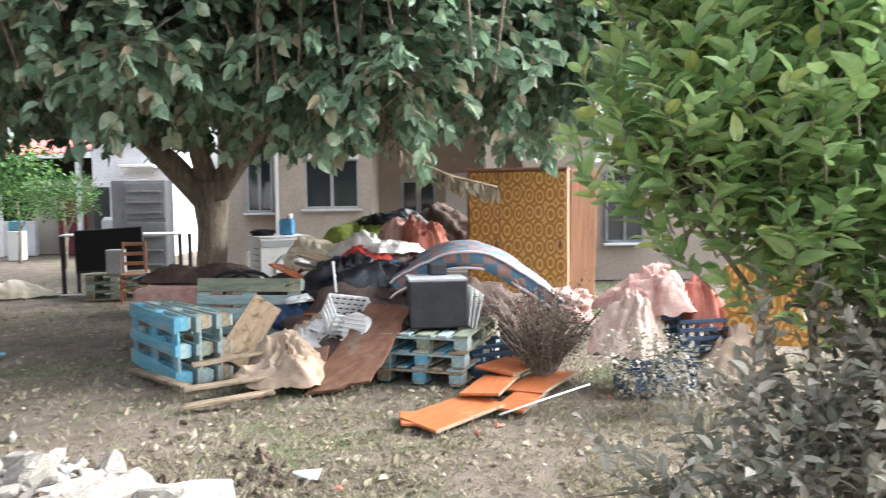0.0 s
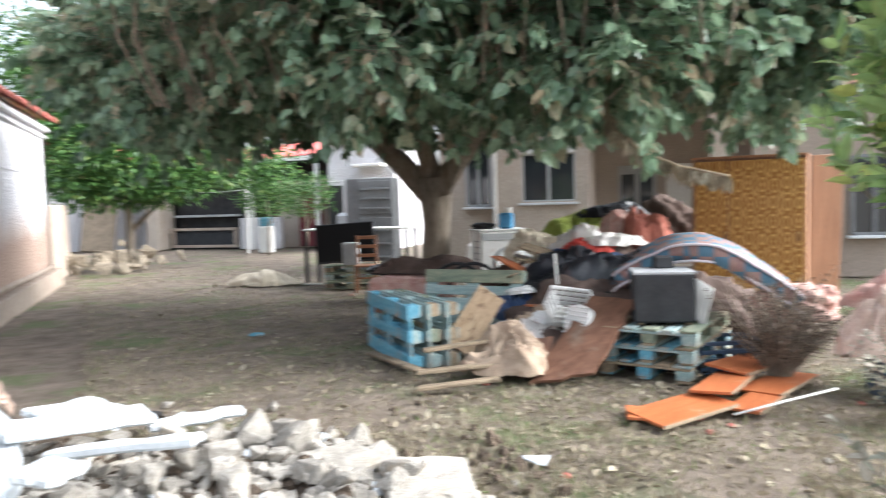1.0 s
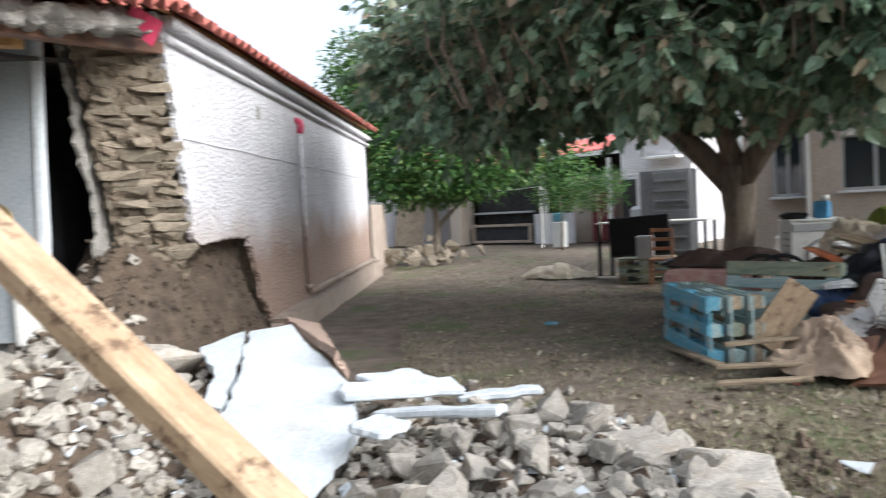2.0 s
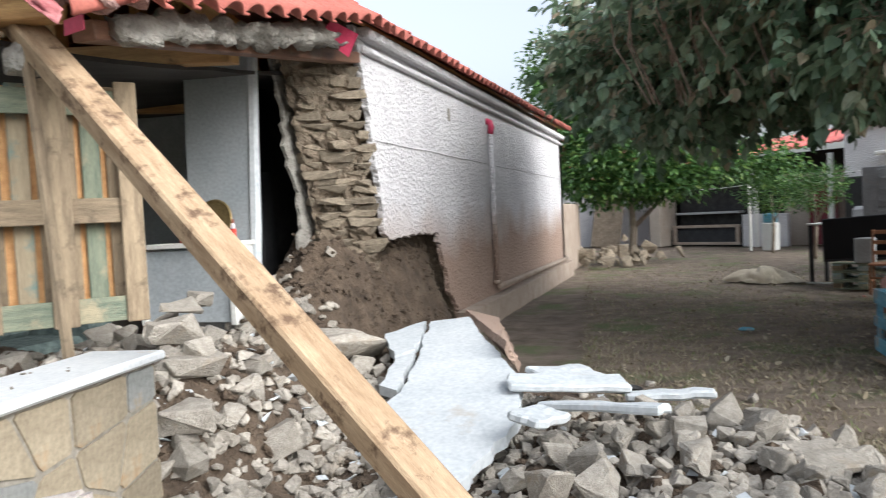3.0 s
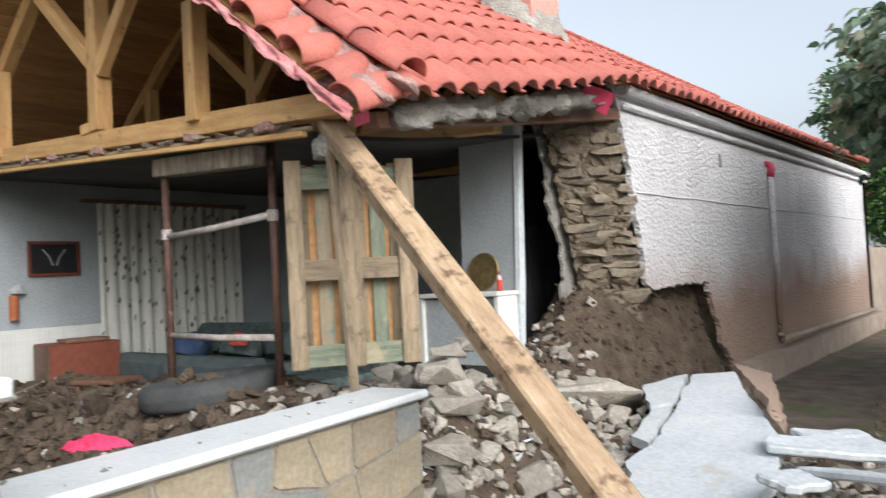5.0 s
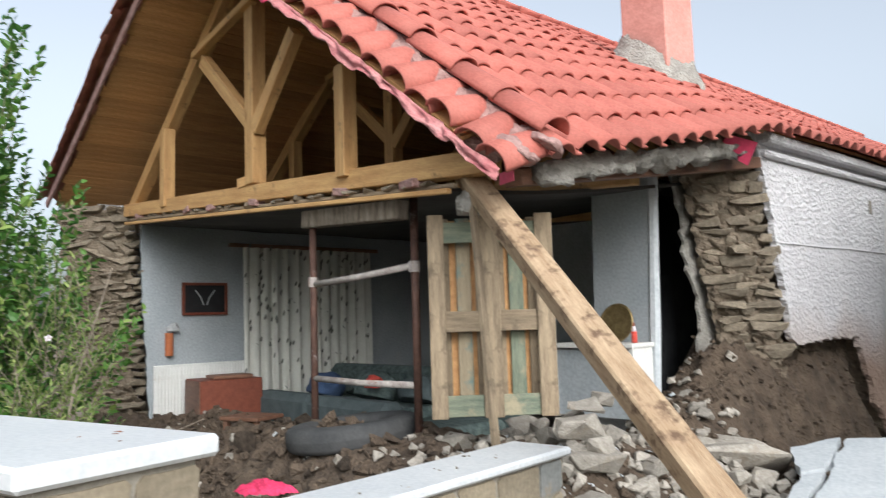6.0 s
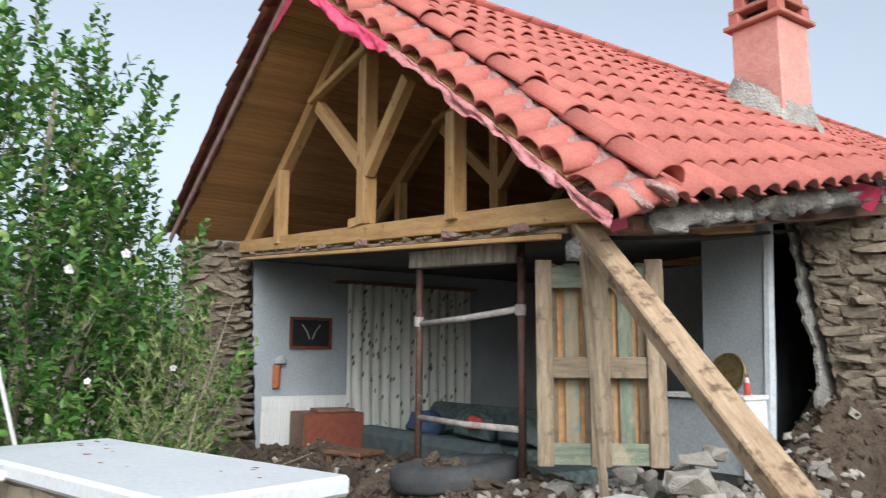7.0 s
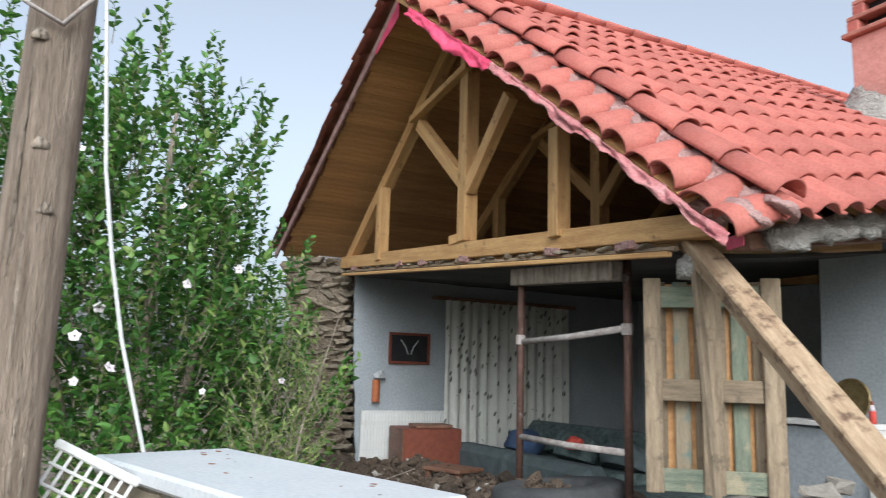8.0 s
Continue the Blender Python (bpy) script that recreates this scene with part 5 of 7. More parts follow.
for i, (x, y, z, L, W, a, tl, lab) in enumerate(((-0.72, 4.5, 0.36, 0.75, 0.24, 20, 6, "long white plaster strip"), (-0.45, 4.05, 0.33, 0.8, 0.2, -25, -9, "tilted white plaster strip"),
                                                 (-0.8, 4.95, 0.32, 0.5, 0.3, 50, 8, "white plaster piece"), (-0.1, 4.75, 0.24, 0.55, 0.18, 5, -4, "thin white plaster strip"), (-0.75, 3.7, 0.36, 0.35, 0.22, 70, 10, "small white plaster piece"),
                                                 (0.66, 4.0, 0.12, 0.4, 0.32, 35, 9, "flat grey plaster block"), (1.03, 3.62, 0.06, 0.46, 0.6, -10, 3, "flat grey plaster block"))):
    bm = box(L, W, 0.05, bevel=0.012)
    bmesh.ops.subdivide_edges(bm, edges=[e for e in bm.edges if e.calc_length() > 0.12], cuts=4, use_grid_fill=True)
    for v in bm.verts:
        v.co += Vector((fbm(v.co.x * 7, v.co.y * 7, i), fbm(v.co.y * 8, v.co.x * 8, i + 5), 0.4 * fbm(v.co.x * 9, v.co.y * 9, i + 9))) * 0.03
    single("plaster_piece", bm, M["stone" if i > 4 else "slabwhite"], lab + " on the rubble", "plaster piece", "plaster pieces", m=pose(x, y, z + 0.05, tl, tl * 0.7, a))
fr = thing("black_fragment", pose(-0.62, 5.55, 0.1, 70, 10, 30), "black curved shard with a white edge in the rubble", "shard")
part("shard", prism([(0.3 * math.cos(a * 0.16), 0.3 * math.sin(a * 0.16)) for a in range(11)] + [(0, 0)], 0.03), M["black"], fr)
part("shard_edge", prism([(-0.06, 0), (0, 0), (0.0, 0.3), (-0.05, 0.28)], 0.04), M["slabwhite"], fr)
single("concrete_block", hull_rock(random.Random(91), 14, (1, 0.8, 0.5)), M["stone"], "big pale broken wall block on the heap", "wall block", m=pose(-2.6, 5.05, 0.5, 14, -10, 20) @ Matrix.Diagonal((0.85, 0.7, 0.85, 1)))
for i, (x, y, z, s) in enumerate(((-2.75, 3.35, 0.92, 0.42), (-2.62, 3.3, 0.74, 0.4), (-2.85, 3.55, 1.04, 0.3), (-2.5, 3.1, 0.52, 0.45), (-2.95, 3.8, 1.05, 0.28))):
    single("wall_stone", hull_rock(random.Random(120 + i), 14, (1, 0.7, 0.42)), M["stone"], "flat grey wall stone stacked by the opening", "stone", "stacked wall stones", m=pose(x, y, z, 4, 5 - i, 40 + 25 * i) @ Matrix.Diagonal((s, s, s, 1)))


# ---- plants on the open side of the house ----
def leafy(name, m, label, category, blobs, n, size, aspect, material, trunk, rng_seed, droop=0.25, shell=0.55, bark=None, group="", shoot=None):
    """Trunk and limbs plus a crown of separate leaves, spread over several clumps or set along thin shoots (length, spacing, upward pull)."""
    rng = random.Random(rng_seed)
    t = thing(name, m, label, category, group)
    bm = bmesh.new()
    for pts, radii in trunk:
        tube(pts, radii, 9, bm, bumpy=0.35)
    part("trunk", bm, bark or M["bark"], t, smooth=True)
    pts, nrm = [], []
    tot = sum(b[3] * b[4] * b[5] for b in blobs)
    stems = bmesh.new()
    for bx, by, bz, rx, ry, rz in blobs:
        quota = int(n * rx * ry * rz / tot)
        while quota > 0:
            d = Vector((rng.gauss(0, 1), rng.gauss(0, 1), rng.gauss(0, 1))).normalized()
            k = (1 - shell * rng.random() ** 1.6) * (1 + 0.42 * noise.noise(d * 2.6 + Vector((bx, by, bz))) + 0.14 * noise.noise(d * 7))
            p = Vector((bx + d.x * rx * k, by + d.y * ry * k, bz + d.z * rz * k))
            if shoot is None:
                pts.append(p)
                nrm.append(d)
                quota -= 1
                continue
            length, gap, pull = shoot
            g = (d + Vector((rng.uniform(-0.4, 0.4), rng.uniform(-0.4, 0.4), pull))).normalized()
            length *= rng.uniform(0.5, 1.3)
            a = p - g * length * 0.6
            bend = Vector((rng.uniform(-0.1, 0.1), rng.uniform(-0.1, 0.1), -0.04)) * length
            tube([a, a + g * length * 0.5 + bend, a + g * length], [0.006, 0.004, 0.0015], 3, stems)
            u = g.orthogonal().normalized()
            v = g.cross(u)
            turn = rng.uniform(0, 6.28)
            count = max(3, int(length / gap))
            for i in range(count):
                f = 0.2 + 0.8 * (i + 0.5) / count
                turn += 2.4
                pts.append(a + g * length * f + bend * (1 - abs(2 * f - 1)))
                nrm.append(g * (0.45 + 0.6 * f) + (u * math.cos(turn) + v * math.sin(turn)) * 0.8)
            quota -= count
    if shoot is None:
        stems.free()
    else:
        tagged(part("twig", stems, bark or M["bark"], t), kind="stuff")
    me = leaves(pts, nrm, size, aspect, rng, droop=droop, name="crown", jitter=0.7 if shoot is None else 0.25)
    me.materials.append(material)
    tagged(part("crown", me, None, t), kind="stuff")
    return t


hib = leafy("hibiscus_bush", pose(-6.3, -0.2, 0), "tall green hibiscus bush with pale flowers", "bush",
            [(0, 0.0, 1.6, 1.0, 1.1, 1.3), (0.1, -0.3, 3.2, 0.9, 1.0, 1.5), (-0.2, 0.75, 2.6, 0.7, 0.55, 1.5), (-0.3, 0.5, 4.0, 0.5, 0.55, 0.7), (-0.6, 1.2, 1.3, 1.0, 0.7, 1.0), (0.2, -1.2, 2.6, 0.9, 0.9, 2.0), (-1.6, 1.0, 2.2, 1.2, 0.8, 1.5), (0.2, 0.3, 0.7, 0.9, 1.0, 0.7)],
            26000, 0.085, 0.6, M["leaf_hibiscus"], [([(0, 0, 0), (0.1, 0.1, 1.5), (0.2, 0.2, 3.8)], [0.06, 0.05, 0.015]), ([(0, 0.1, 0), (-0.2, 0.5, 1.5), (-0.3, 0.9, 3.4)], [0.05, 0.04, 0.01]), ([(0, -0.1, 0), (0.1, -0.6, 2.0), (0.1, -0.8, 4.0)], [0.05, 0.035, 0.01])], 41, droop=0.0, shell=0.85, shoot=(0.75, 0.035, 1.3))
fl_rng = random.Random(12)
petal_bm = bmesh.new()
for k in range(5):
    an = 2 * math.pi * k / 5
    sheet(lambda u, v, an=an: Matrix.Rotation(an, 3, "X") @ Vector((0.012 * v + 0.008 * math.sin(3 * u), (u - 0.5) * 0.05 * math.sin(math.pi * min(1, 0.25 + 0.75 * v)), 0.006 + 0.04 * v)), 4, 4, 0, petal_bm)
PETALS = to_mesh(petal_bm, "flower", M["petal"], smooth=True)
for i in range(22):
    z = fl_rng.uniform(1.5, 4.4)
    copies("flower", PETALS, hib, [pose(fl_rng.uniform(0.55, 1.0), fl_rng.uniform(-1.5, 1.1) , z, 0, fl_rng.uniform(-40, 20), fl_rng.uniform(-50, 40)) @ Matrix.Scale(fl_rng.uniform(0.6, 1.0), 4)])
leafy("shrub", pose(-5.4, 0.85, 0.3), "light green weedy shrub with thin shoots", "shrub",
      [(0, 0, 0.5, 0.5, 0.4, 0.4), (0.1, 0.2, 1.1, 0.2, 0.15, 0.75), (0.2, -0.25, 0.9, 0.2, 0.2, 0.6), (-0.4, 0.1, 1.2, 0.4, 0.35, 0.7)], 2200, 0.06, 0.3, M["leaf_weed"],
      [([(0, 0, 0), (0.08, 0.15, 1.0), (0.2, 0.35, 1.8)], [0.012, 0.01, 0.004]), ([(0, 0, 0), (0.3, 0.4, 0.5), (0.5, 0.9, 0.7)], [0.012, 0.008, 0.003])], 43, droop=-0.2, shoot=(0.5, 0.03, 1.5))
pole = thing("utility_pole", pose(-2.35, -0.845, 0), "weathered grey-brown wooden utility pole with a cable", "pole")
part("shaft", tube([(0, 0, 0), (0.0, 0.0, 1.5), (0.0, 0.03, 3.2), (0.0, 0.05, 6.5)], [0.112, 0.105, 0.097, 0.08], 28, bumpy=0.08), M["polewood"], pole, smooth=True)
for i, (z, a) in enumerate(((2.15, 0.3), (1.55, -0.2), (2.35, 0.1), (1.2, 0.4), (2.7, -0.3))):
    part("knot", crumple(0.012, 0.03, 0.035, i, 0.6, 2), M["bark"], pole, m=pose(0.1 * math.cos(a), 0.1 * math.sin(a), z), smooth=True)
for i in range(11):
    a, z0 = -0.6 + 0.17 * i, 0.4 + 0.31 * ((i * 5) % 11)
    part("crack", tube([((0.106 - 0.0028 * k) * math.cos(a + 0.02 * fbm(i, k)), (0.106 - 0.0028 * k) * math.sin(a + 0.02 * fbm(i, k)), z0 + 0.22 * k) for k in range(4)], [0.002, 0.006, 0.005, 0.001], 5), M["bark"], pole)
part("cable", tube([(0.03, 0.13, 3.3), (0.1, 0.13, 2.9), (0.13, 0.03, 2.75), (0.13, -0.08, 2.8), (0.1, -0.12, 3.2)], 0.009, 8), M["whiterust"], pole, smooth=True)
single("cable", tube([(-3.2, -0.7, 5.2), (-3.2, -0.677, 3.3), (-3.2, -0.61, 2.54), (-3.2, -0.55, 2.15), (-3.2, -0.482, 1.81), (-3.2, -0.35, 1.33), (-3.2, -0.3, 0.0)], 0.009, 8), M["whiteplastic"], "thin white cable hanging beside the pole", "cable", smooth=True)


def white_fence():
    t = thing("plastic_fence", pose(-2.5, -0.685, 1.44, -27.8), "white plastic lattice panel leaning beside the pillar", "fence")
    part("rail", box(0.03, 0.3, 0.03, (0, 0.13, 0), 0.006), M["whiteplastic"], t)
    for i in range(8):
        part("slat", box(0.01, 0.011, 1.55, (0, 0.01 + 0.036 * i, -0.79), 0.002), M["whiteplastic"], t)
    for i in range(22):
        part("cross_slat", box(0.01, 0.27, 0.01, (0.011, 0.13, -0.06 - 0.065 * i), 0.002), M["whiteplastic"], t)


white_fence()


# ---- garden: x right, y ahead along the first view ----
G = pose(0, 0, 0, 0, 0, -35.2)


def at(x, y, z=0.0, rx=0, ry=0, rz=0):
    return G @ pose(x, y, z, rx, ry, rz)


def fabric_lump(name, x, y, z, sx, sy, sz, seed, material, label, category="cloth", sharp=1.0, rz=0, sub=5, group=""):
    soft = category in ("blanket", "duvet", "cloth", "sheet", "bag", "plastic bag", "wrapping", "cardboard")
    return single(name, drape(sx, sy, sz * 1.15, seed, sharp) if soft else crumple(sx, sy, sz, seed, sharp, sub), material, label, category, group, smooth=True, m=at(x, y, z, 0, 0, rz))


# pallets
bl = [M["bluewood"], M["bluewood"], M["bluewood"], M["tealwood"]]
gr = [M["tealwood"], M["palewood"], M["tealwood"], M["greenwood"]]
for i in range(3):
    pallet("pallet", at(-2.62 + 0.13 * i, 7.0 + 0.1 * i, 0.31, 90, 0, -52 + 2 * i), bl if i == 0 else gr, "blue painted pallet standing on its edge" if i == 0 else "grey weathered pallet standing behind the blue one", W=0.6, L=1.35, top=3)
pallet("pallet", at(-2.0, 7.75, 0.42, 78, 0, -6), gr, "teal-grey pallet leaning upright in the pile", L=1.1, W=0.75)
for i in range(3):
    pallet("pallet", pose(4.02, 5.72, 0.146 * i, 0, 0, 34 + 2 * i), gr if i == 2 else [M["bluewood"], M["tealwood"], M["palewood"]], "weathered pallet stacked under the black box", L=1.2, W=0.8)
for i in range(3):
    pallet("pallet", at(-5.55, 12.75, 0.146 * i, 0, 0, 12), gr, "grey pallet stacked under the television", L=0.9, W=0.7)
for i, (x0, y0, x1, y1, z) in enumerate(((-2.1, 6.15, -1.45, 6.5, 0.25), (-2.1, 5.95, -1.3, 6.2, 0.1), (-2.0, 5.65, -1.35, 5.85, 0.04), (-2.9, 6.9, -2.1, 6.0, 0.05))):
    single("plank", plank((x0, y0, z), (x1, y1, z + 0.06), 0.1, 0.03), M["palewood"], "loose grey plank beside the pallets", "plank", "loose planks", m=G)
single("plank", plank((-2.0, 6.9, 0.12), (-1.72, 7.3, 0.62), 0.3, 0.025, up=(0, 1, 0.3)), M["proptimber"], "stained wooden board leaning on the pallet", "board", m=G)


def black_box():
    t = thing("black_cabinet", pose(3.86, 5.6, 0.445, 0, 0, -28), "dusty black box cabinet with a pale top on the pallets", "cabinet")
    part("front_panel", box(0.5, 0.03, 0.4, (0, -0.23, 0.23), 0.004), M["dustyblack_shade"], t)
    part("side_panel", box(0.03, 0.42, 0.4, (-0.235, 0, 0.23), 0.004), M["dustyblack_shade"], t)
    part("side_panel", box(0.03, 0.42, 0.4, (0.235, 0, 0.23), 0.004), M["greypaint"], t)
    part("top", box(0.52, 0.46, 0.025, (0, 0, 0.445), 0.004), M["greypaint"], t, "pale grey dusty top")
    part("bottom", box(0.5, 0.46, 0.025, (0, 0, 0.03), 0.004), M["dustyblack_shade"], t)
    for x in (-0.2, 0.2):
        part("foot", box(0.06, 0.4, 0.03, (x, 0, 0.005), 0.003), M["palewood"], t)
    for k in range(3):
        part("loose_panel", box(0.012, 0.3, 0.34, (0.28 + 0.025 * k, -0.02, 0.22), 0.002, m=pose(0, 0, 0, 0, 6 + 4 * k, 0)), M["whiteplastic"], t)
    single("small_box", box(0.16, 0.12, 0.1, (0, 0, 0.05), 0.008), M["dustyblack_shade"], "small dark box on the black cabinet", "box", m=pose(3.95, 5.7, 0.905, 0, 0, -20))


black_box()


def gslab(name, pts, thick, material, label, category):
    o = slab(name, [G @ Vector(p) for p in pts], thick, material, label)
    return tagged(o, label, category, "loose boards")


gslab("board", [(-1.15, 6.05, 0.02), (-0.62, 6.1, 0.12), (-0.28, 6.75, 0.64), (-0.7, 6.98, 0.64)], 0.03, M["brownwood"], "brown veneered board leaning on the pile", "board")
gslab("board", [(-1.3, 6.3, 0.0), (-1.05, 6.25, 0.0), (-1.0, 6.4, 0.36), (-1.28, 6.45, 0.3)], 0.03, M["brownwood"], "stained brown board end in the pile", "board")
gslab("board", [(-0.75, 7.5, 0.55), (-0.15, 7.3, 0.6), (-0.2, 7.9, 0.75), (-0.7, 8.0, 0.72)], 0.03, M["orangewood"], "broken orange board in the pile", "board")
for i, (x, y, z, L, W, a, rx, ry) in enumerate(((3.12, 4.32, 0.07, 0.72, 0.36, 10, 4, -3), (3.72, 4.62, 0.12, 0.85, 0.3, 38, -3, 3), (4.25, 4.98, 0.14, 0.7, 0.36, 22, 5, 2),
                                               (4.25, 4.62, 0.06, 0.8, 0.34, 25, -2, 0), (2.86, 4.42, 0.04, 0.34, 0.22, 60, 3, 2), (4.66, 5.1, 0.16, 0.4, 0.18, 75, 12, 6), (3.75, 4.3, 0.05, 0.6, 0.24, 30, 0, 0))):
    b = thing("furniture_board", pose(x, y, z, rx, ry, a), "broken orange-brown furniture board lying on the grass", "board", "orange boards")
    part("veneer", box(L, W, 0.022, bevel=0.003), M["orangewood"], b)
    part("edge_strip", box(L, 0.006, 0.024, (0, -W / 2 - 0.002, 0), 0.001), M["palewood"], b, "pale chipboard edge")
single("stick", tube([(3.33, 4.05, 0.07), (3.8, 4.08, 0.1), (4.32, 4.13, 0.12)], 0.008, 8), M["whiteplastic"], "thin white plastic rod on the boards", "rod", smooth=True)

# wardrobe
def veneer_pattern():
    m = mat("golden_burl_pattern", (0.5, 0.27, 0.07), (0.62, 0.38, 0.13), 4, 0.4, 0.05, 40, rand=0.0)
    n, l = m.node_tree.nodes, m.node_tree.links
    b = n["Principled BSDF"]
    tc = n.new("ShaderNodeTexCoord")
    mp = n.new("ShaderNodeMapping")
    mp.inputs["Scale"].default_value = (1, 0.0, 0.62)
    l.new(tc.outputs["Object"], mp.inputs[0])
    vo = n.new("ShaderNodeTexVoronoi")
    vo.inputs["Scale"].default_value, vo.inputs["Randomness"].default_value = 7.0, 0.25
    l.new(mp.outputs[0], vo.inputs["Vector"])
    mu = n.new("ShaderNodeMath")
    mu.operation = "MULTIPLY"
    mu.inputs[1].default_value = 22
    l.new(vo.outputs["Distance"], mu.inputs[0])
    si = n.new("ShaderNodeMath")
    si.operation = "SINE"
    l.new(mu.outputs[0], si.inputs[0])
    r = n.new("ShaderNodeValToRGB")
    r.color_ramp.elements[0].position, r.color_ramp.elements[1].position = 0.15, 0.75
    r.color_ramp.elements[0].color, r.color_ramp.elements[1].color = (0.33, 0.15, 0.03, 1), (0.62, 0.38, 0.12, 1)
    l.new(si.outputs[0], r.inputs[0])
    l.new(r.outputs[0], b.inputs["Base Color"])
    return m


def wardrobe():
    t = thing("wardrobe", at(1.05, 10.3, 0, 0, 0, -12), "wooden wardrobe with golden burl pattern doors", "wardrobe")
    burl = veneer_pattern()
    part("body", box(1.3, 0.56, 1.98, (0, 0, 0.99), 0.006), M["brownwood"], t)
    part("side_panel", box(0.02, 0.58, 1.98, (0.66, 0, 0.99), 0.003), M["walnut"], t)
    part("side_panel", box(0.02, 0.58, 1.98, (-0.66, 0, 0.99), 0.003), M["walnut"], t)
    for x, w in ((-0.44, 0.4), (0.21, 0.87)):
        d = part("door", box(w, 0.022, 1.92, (x, -0.293, 0.99), 0.004), burl, t)
        part("handle", box(0.02, 0.02, 0.12, (x + w * 0.42, -0.31, 1.0), 0.004), M["rust"], d)
    part("top_strip", box(1.36, 0.6, 0.03, (0, 0, 1.995), 0.004), M["walnut"], t)
    single("board", box(0.4, 0.03, 2.0, (0, 0, 1.0), 0.004), M["walnut"], "reddish wooden side panel standing by the wardrobe", "panel", m=at(1.95, 10.6, 0, 4, 0, 14))


wardrobe()


# quilted mattress bent over the pile
def mattress_mat():
    m = cloth("checked_mattress_cover", (0.24, 0.14, 0.13), (0.34, 0.22, 0.19))
    n, l = m.node_tree.nodes, m.node_tree.links
    b = n["Principled BSDF"]
    src = b.inputs["Base Color"].links[0].from_socket
    tc = n.new("ShaderNodeTexCoord")
    mp = n.new("ShaderNodeMapping")
    mp.inputs["Scale"].default_value = (1, 0.5, 1)
    l.new(tc.outputs["Object"], mp.inputs[0])
    ch = n.new("ShaderNodeTexChecker")
    ch.inputs["Scale"].default_value = 8.0
    l.new(mp.outputs[0], ch.inputs["Vector"])
    mx = n.new("ShaderNodeMix")
    mx.data_type = "RGBA"
    l.new(ch.outputs["Fac"], mx.inputs[0])
    l.new(src, mx.inputs[6])
    mx.inputs[7].default_value = (0.09, 0.18, 0.25, 1)
    l.new(mx.outputs[2], b.inputs["Base Color"])
    return m


def arch(u, v):
    z = 0.66 + 0.5 * math.sin(math.pi * (0.12 + 0.78 * u)) ** 1.3 - 0.1 * u + 0.06 * v
    return Vector((-0.52 + 1.6 * u, 7.25 - 0.55 * u + 1.0 * v + 0.04 * fbm(u * 3, v * 2), z + 0.02 * fbm(u * 6, v * 5)))


mt = thing("mattress", G, "bent checked mattress with white piping over the pile", "mattress")
part("cover", sheet(arch, 40, 14, 0.16), mattress_mat(), mt, smooth=True)
for dz in (0.0, -0.15):
    part("piping", tube([arch(i / 30, -0.005) + Vector((0, 0, dz)) for i in range(31)], 0.013, 6), M["petal"], mt, "white piping", smooth=True)

# cloth pile
W1 = cloth("white_blanket", (0.62, 0.58, 0.54), (0.74, 0.7, 0.66))
W2 = cloth("pink_floral_blanket", (0.42, 0.2, 0.17), (0.58, 0.42, 0.36), scale=10)
W3 = cloth("rust_velvet", (0.25, 0.07, 0.05), (0.36, 0.13, 0.09))
W4 = cloth("olive_green_blanket", (0.22, 0.27, 0.05), (0.32, 0.38, 0.09))
W5 = cloth("beige_cloth", (0.3, 0.215, 0.15), (0.47, 0.36, 0.265))
W6 = cloth("brown_blanket", (0.07, 0.045, 0.035), (0.13, 0.09, 0.075))
W7 = cloth("cream_sheet", (0.55, 0.48, 0.36), (0.68, 0.6, 0.47))
BAG = mat("black_bin_bag", (0.012, 0.013, 0.016), (0.03, 0.03, 0.036), 8, 0.3, 0.5, 30, rand=0)
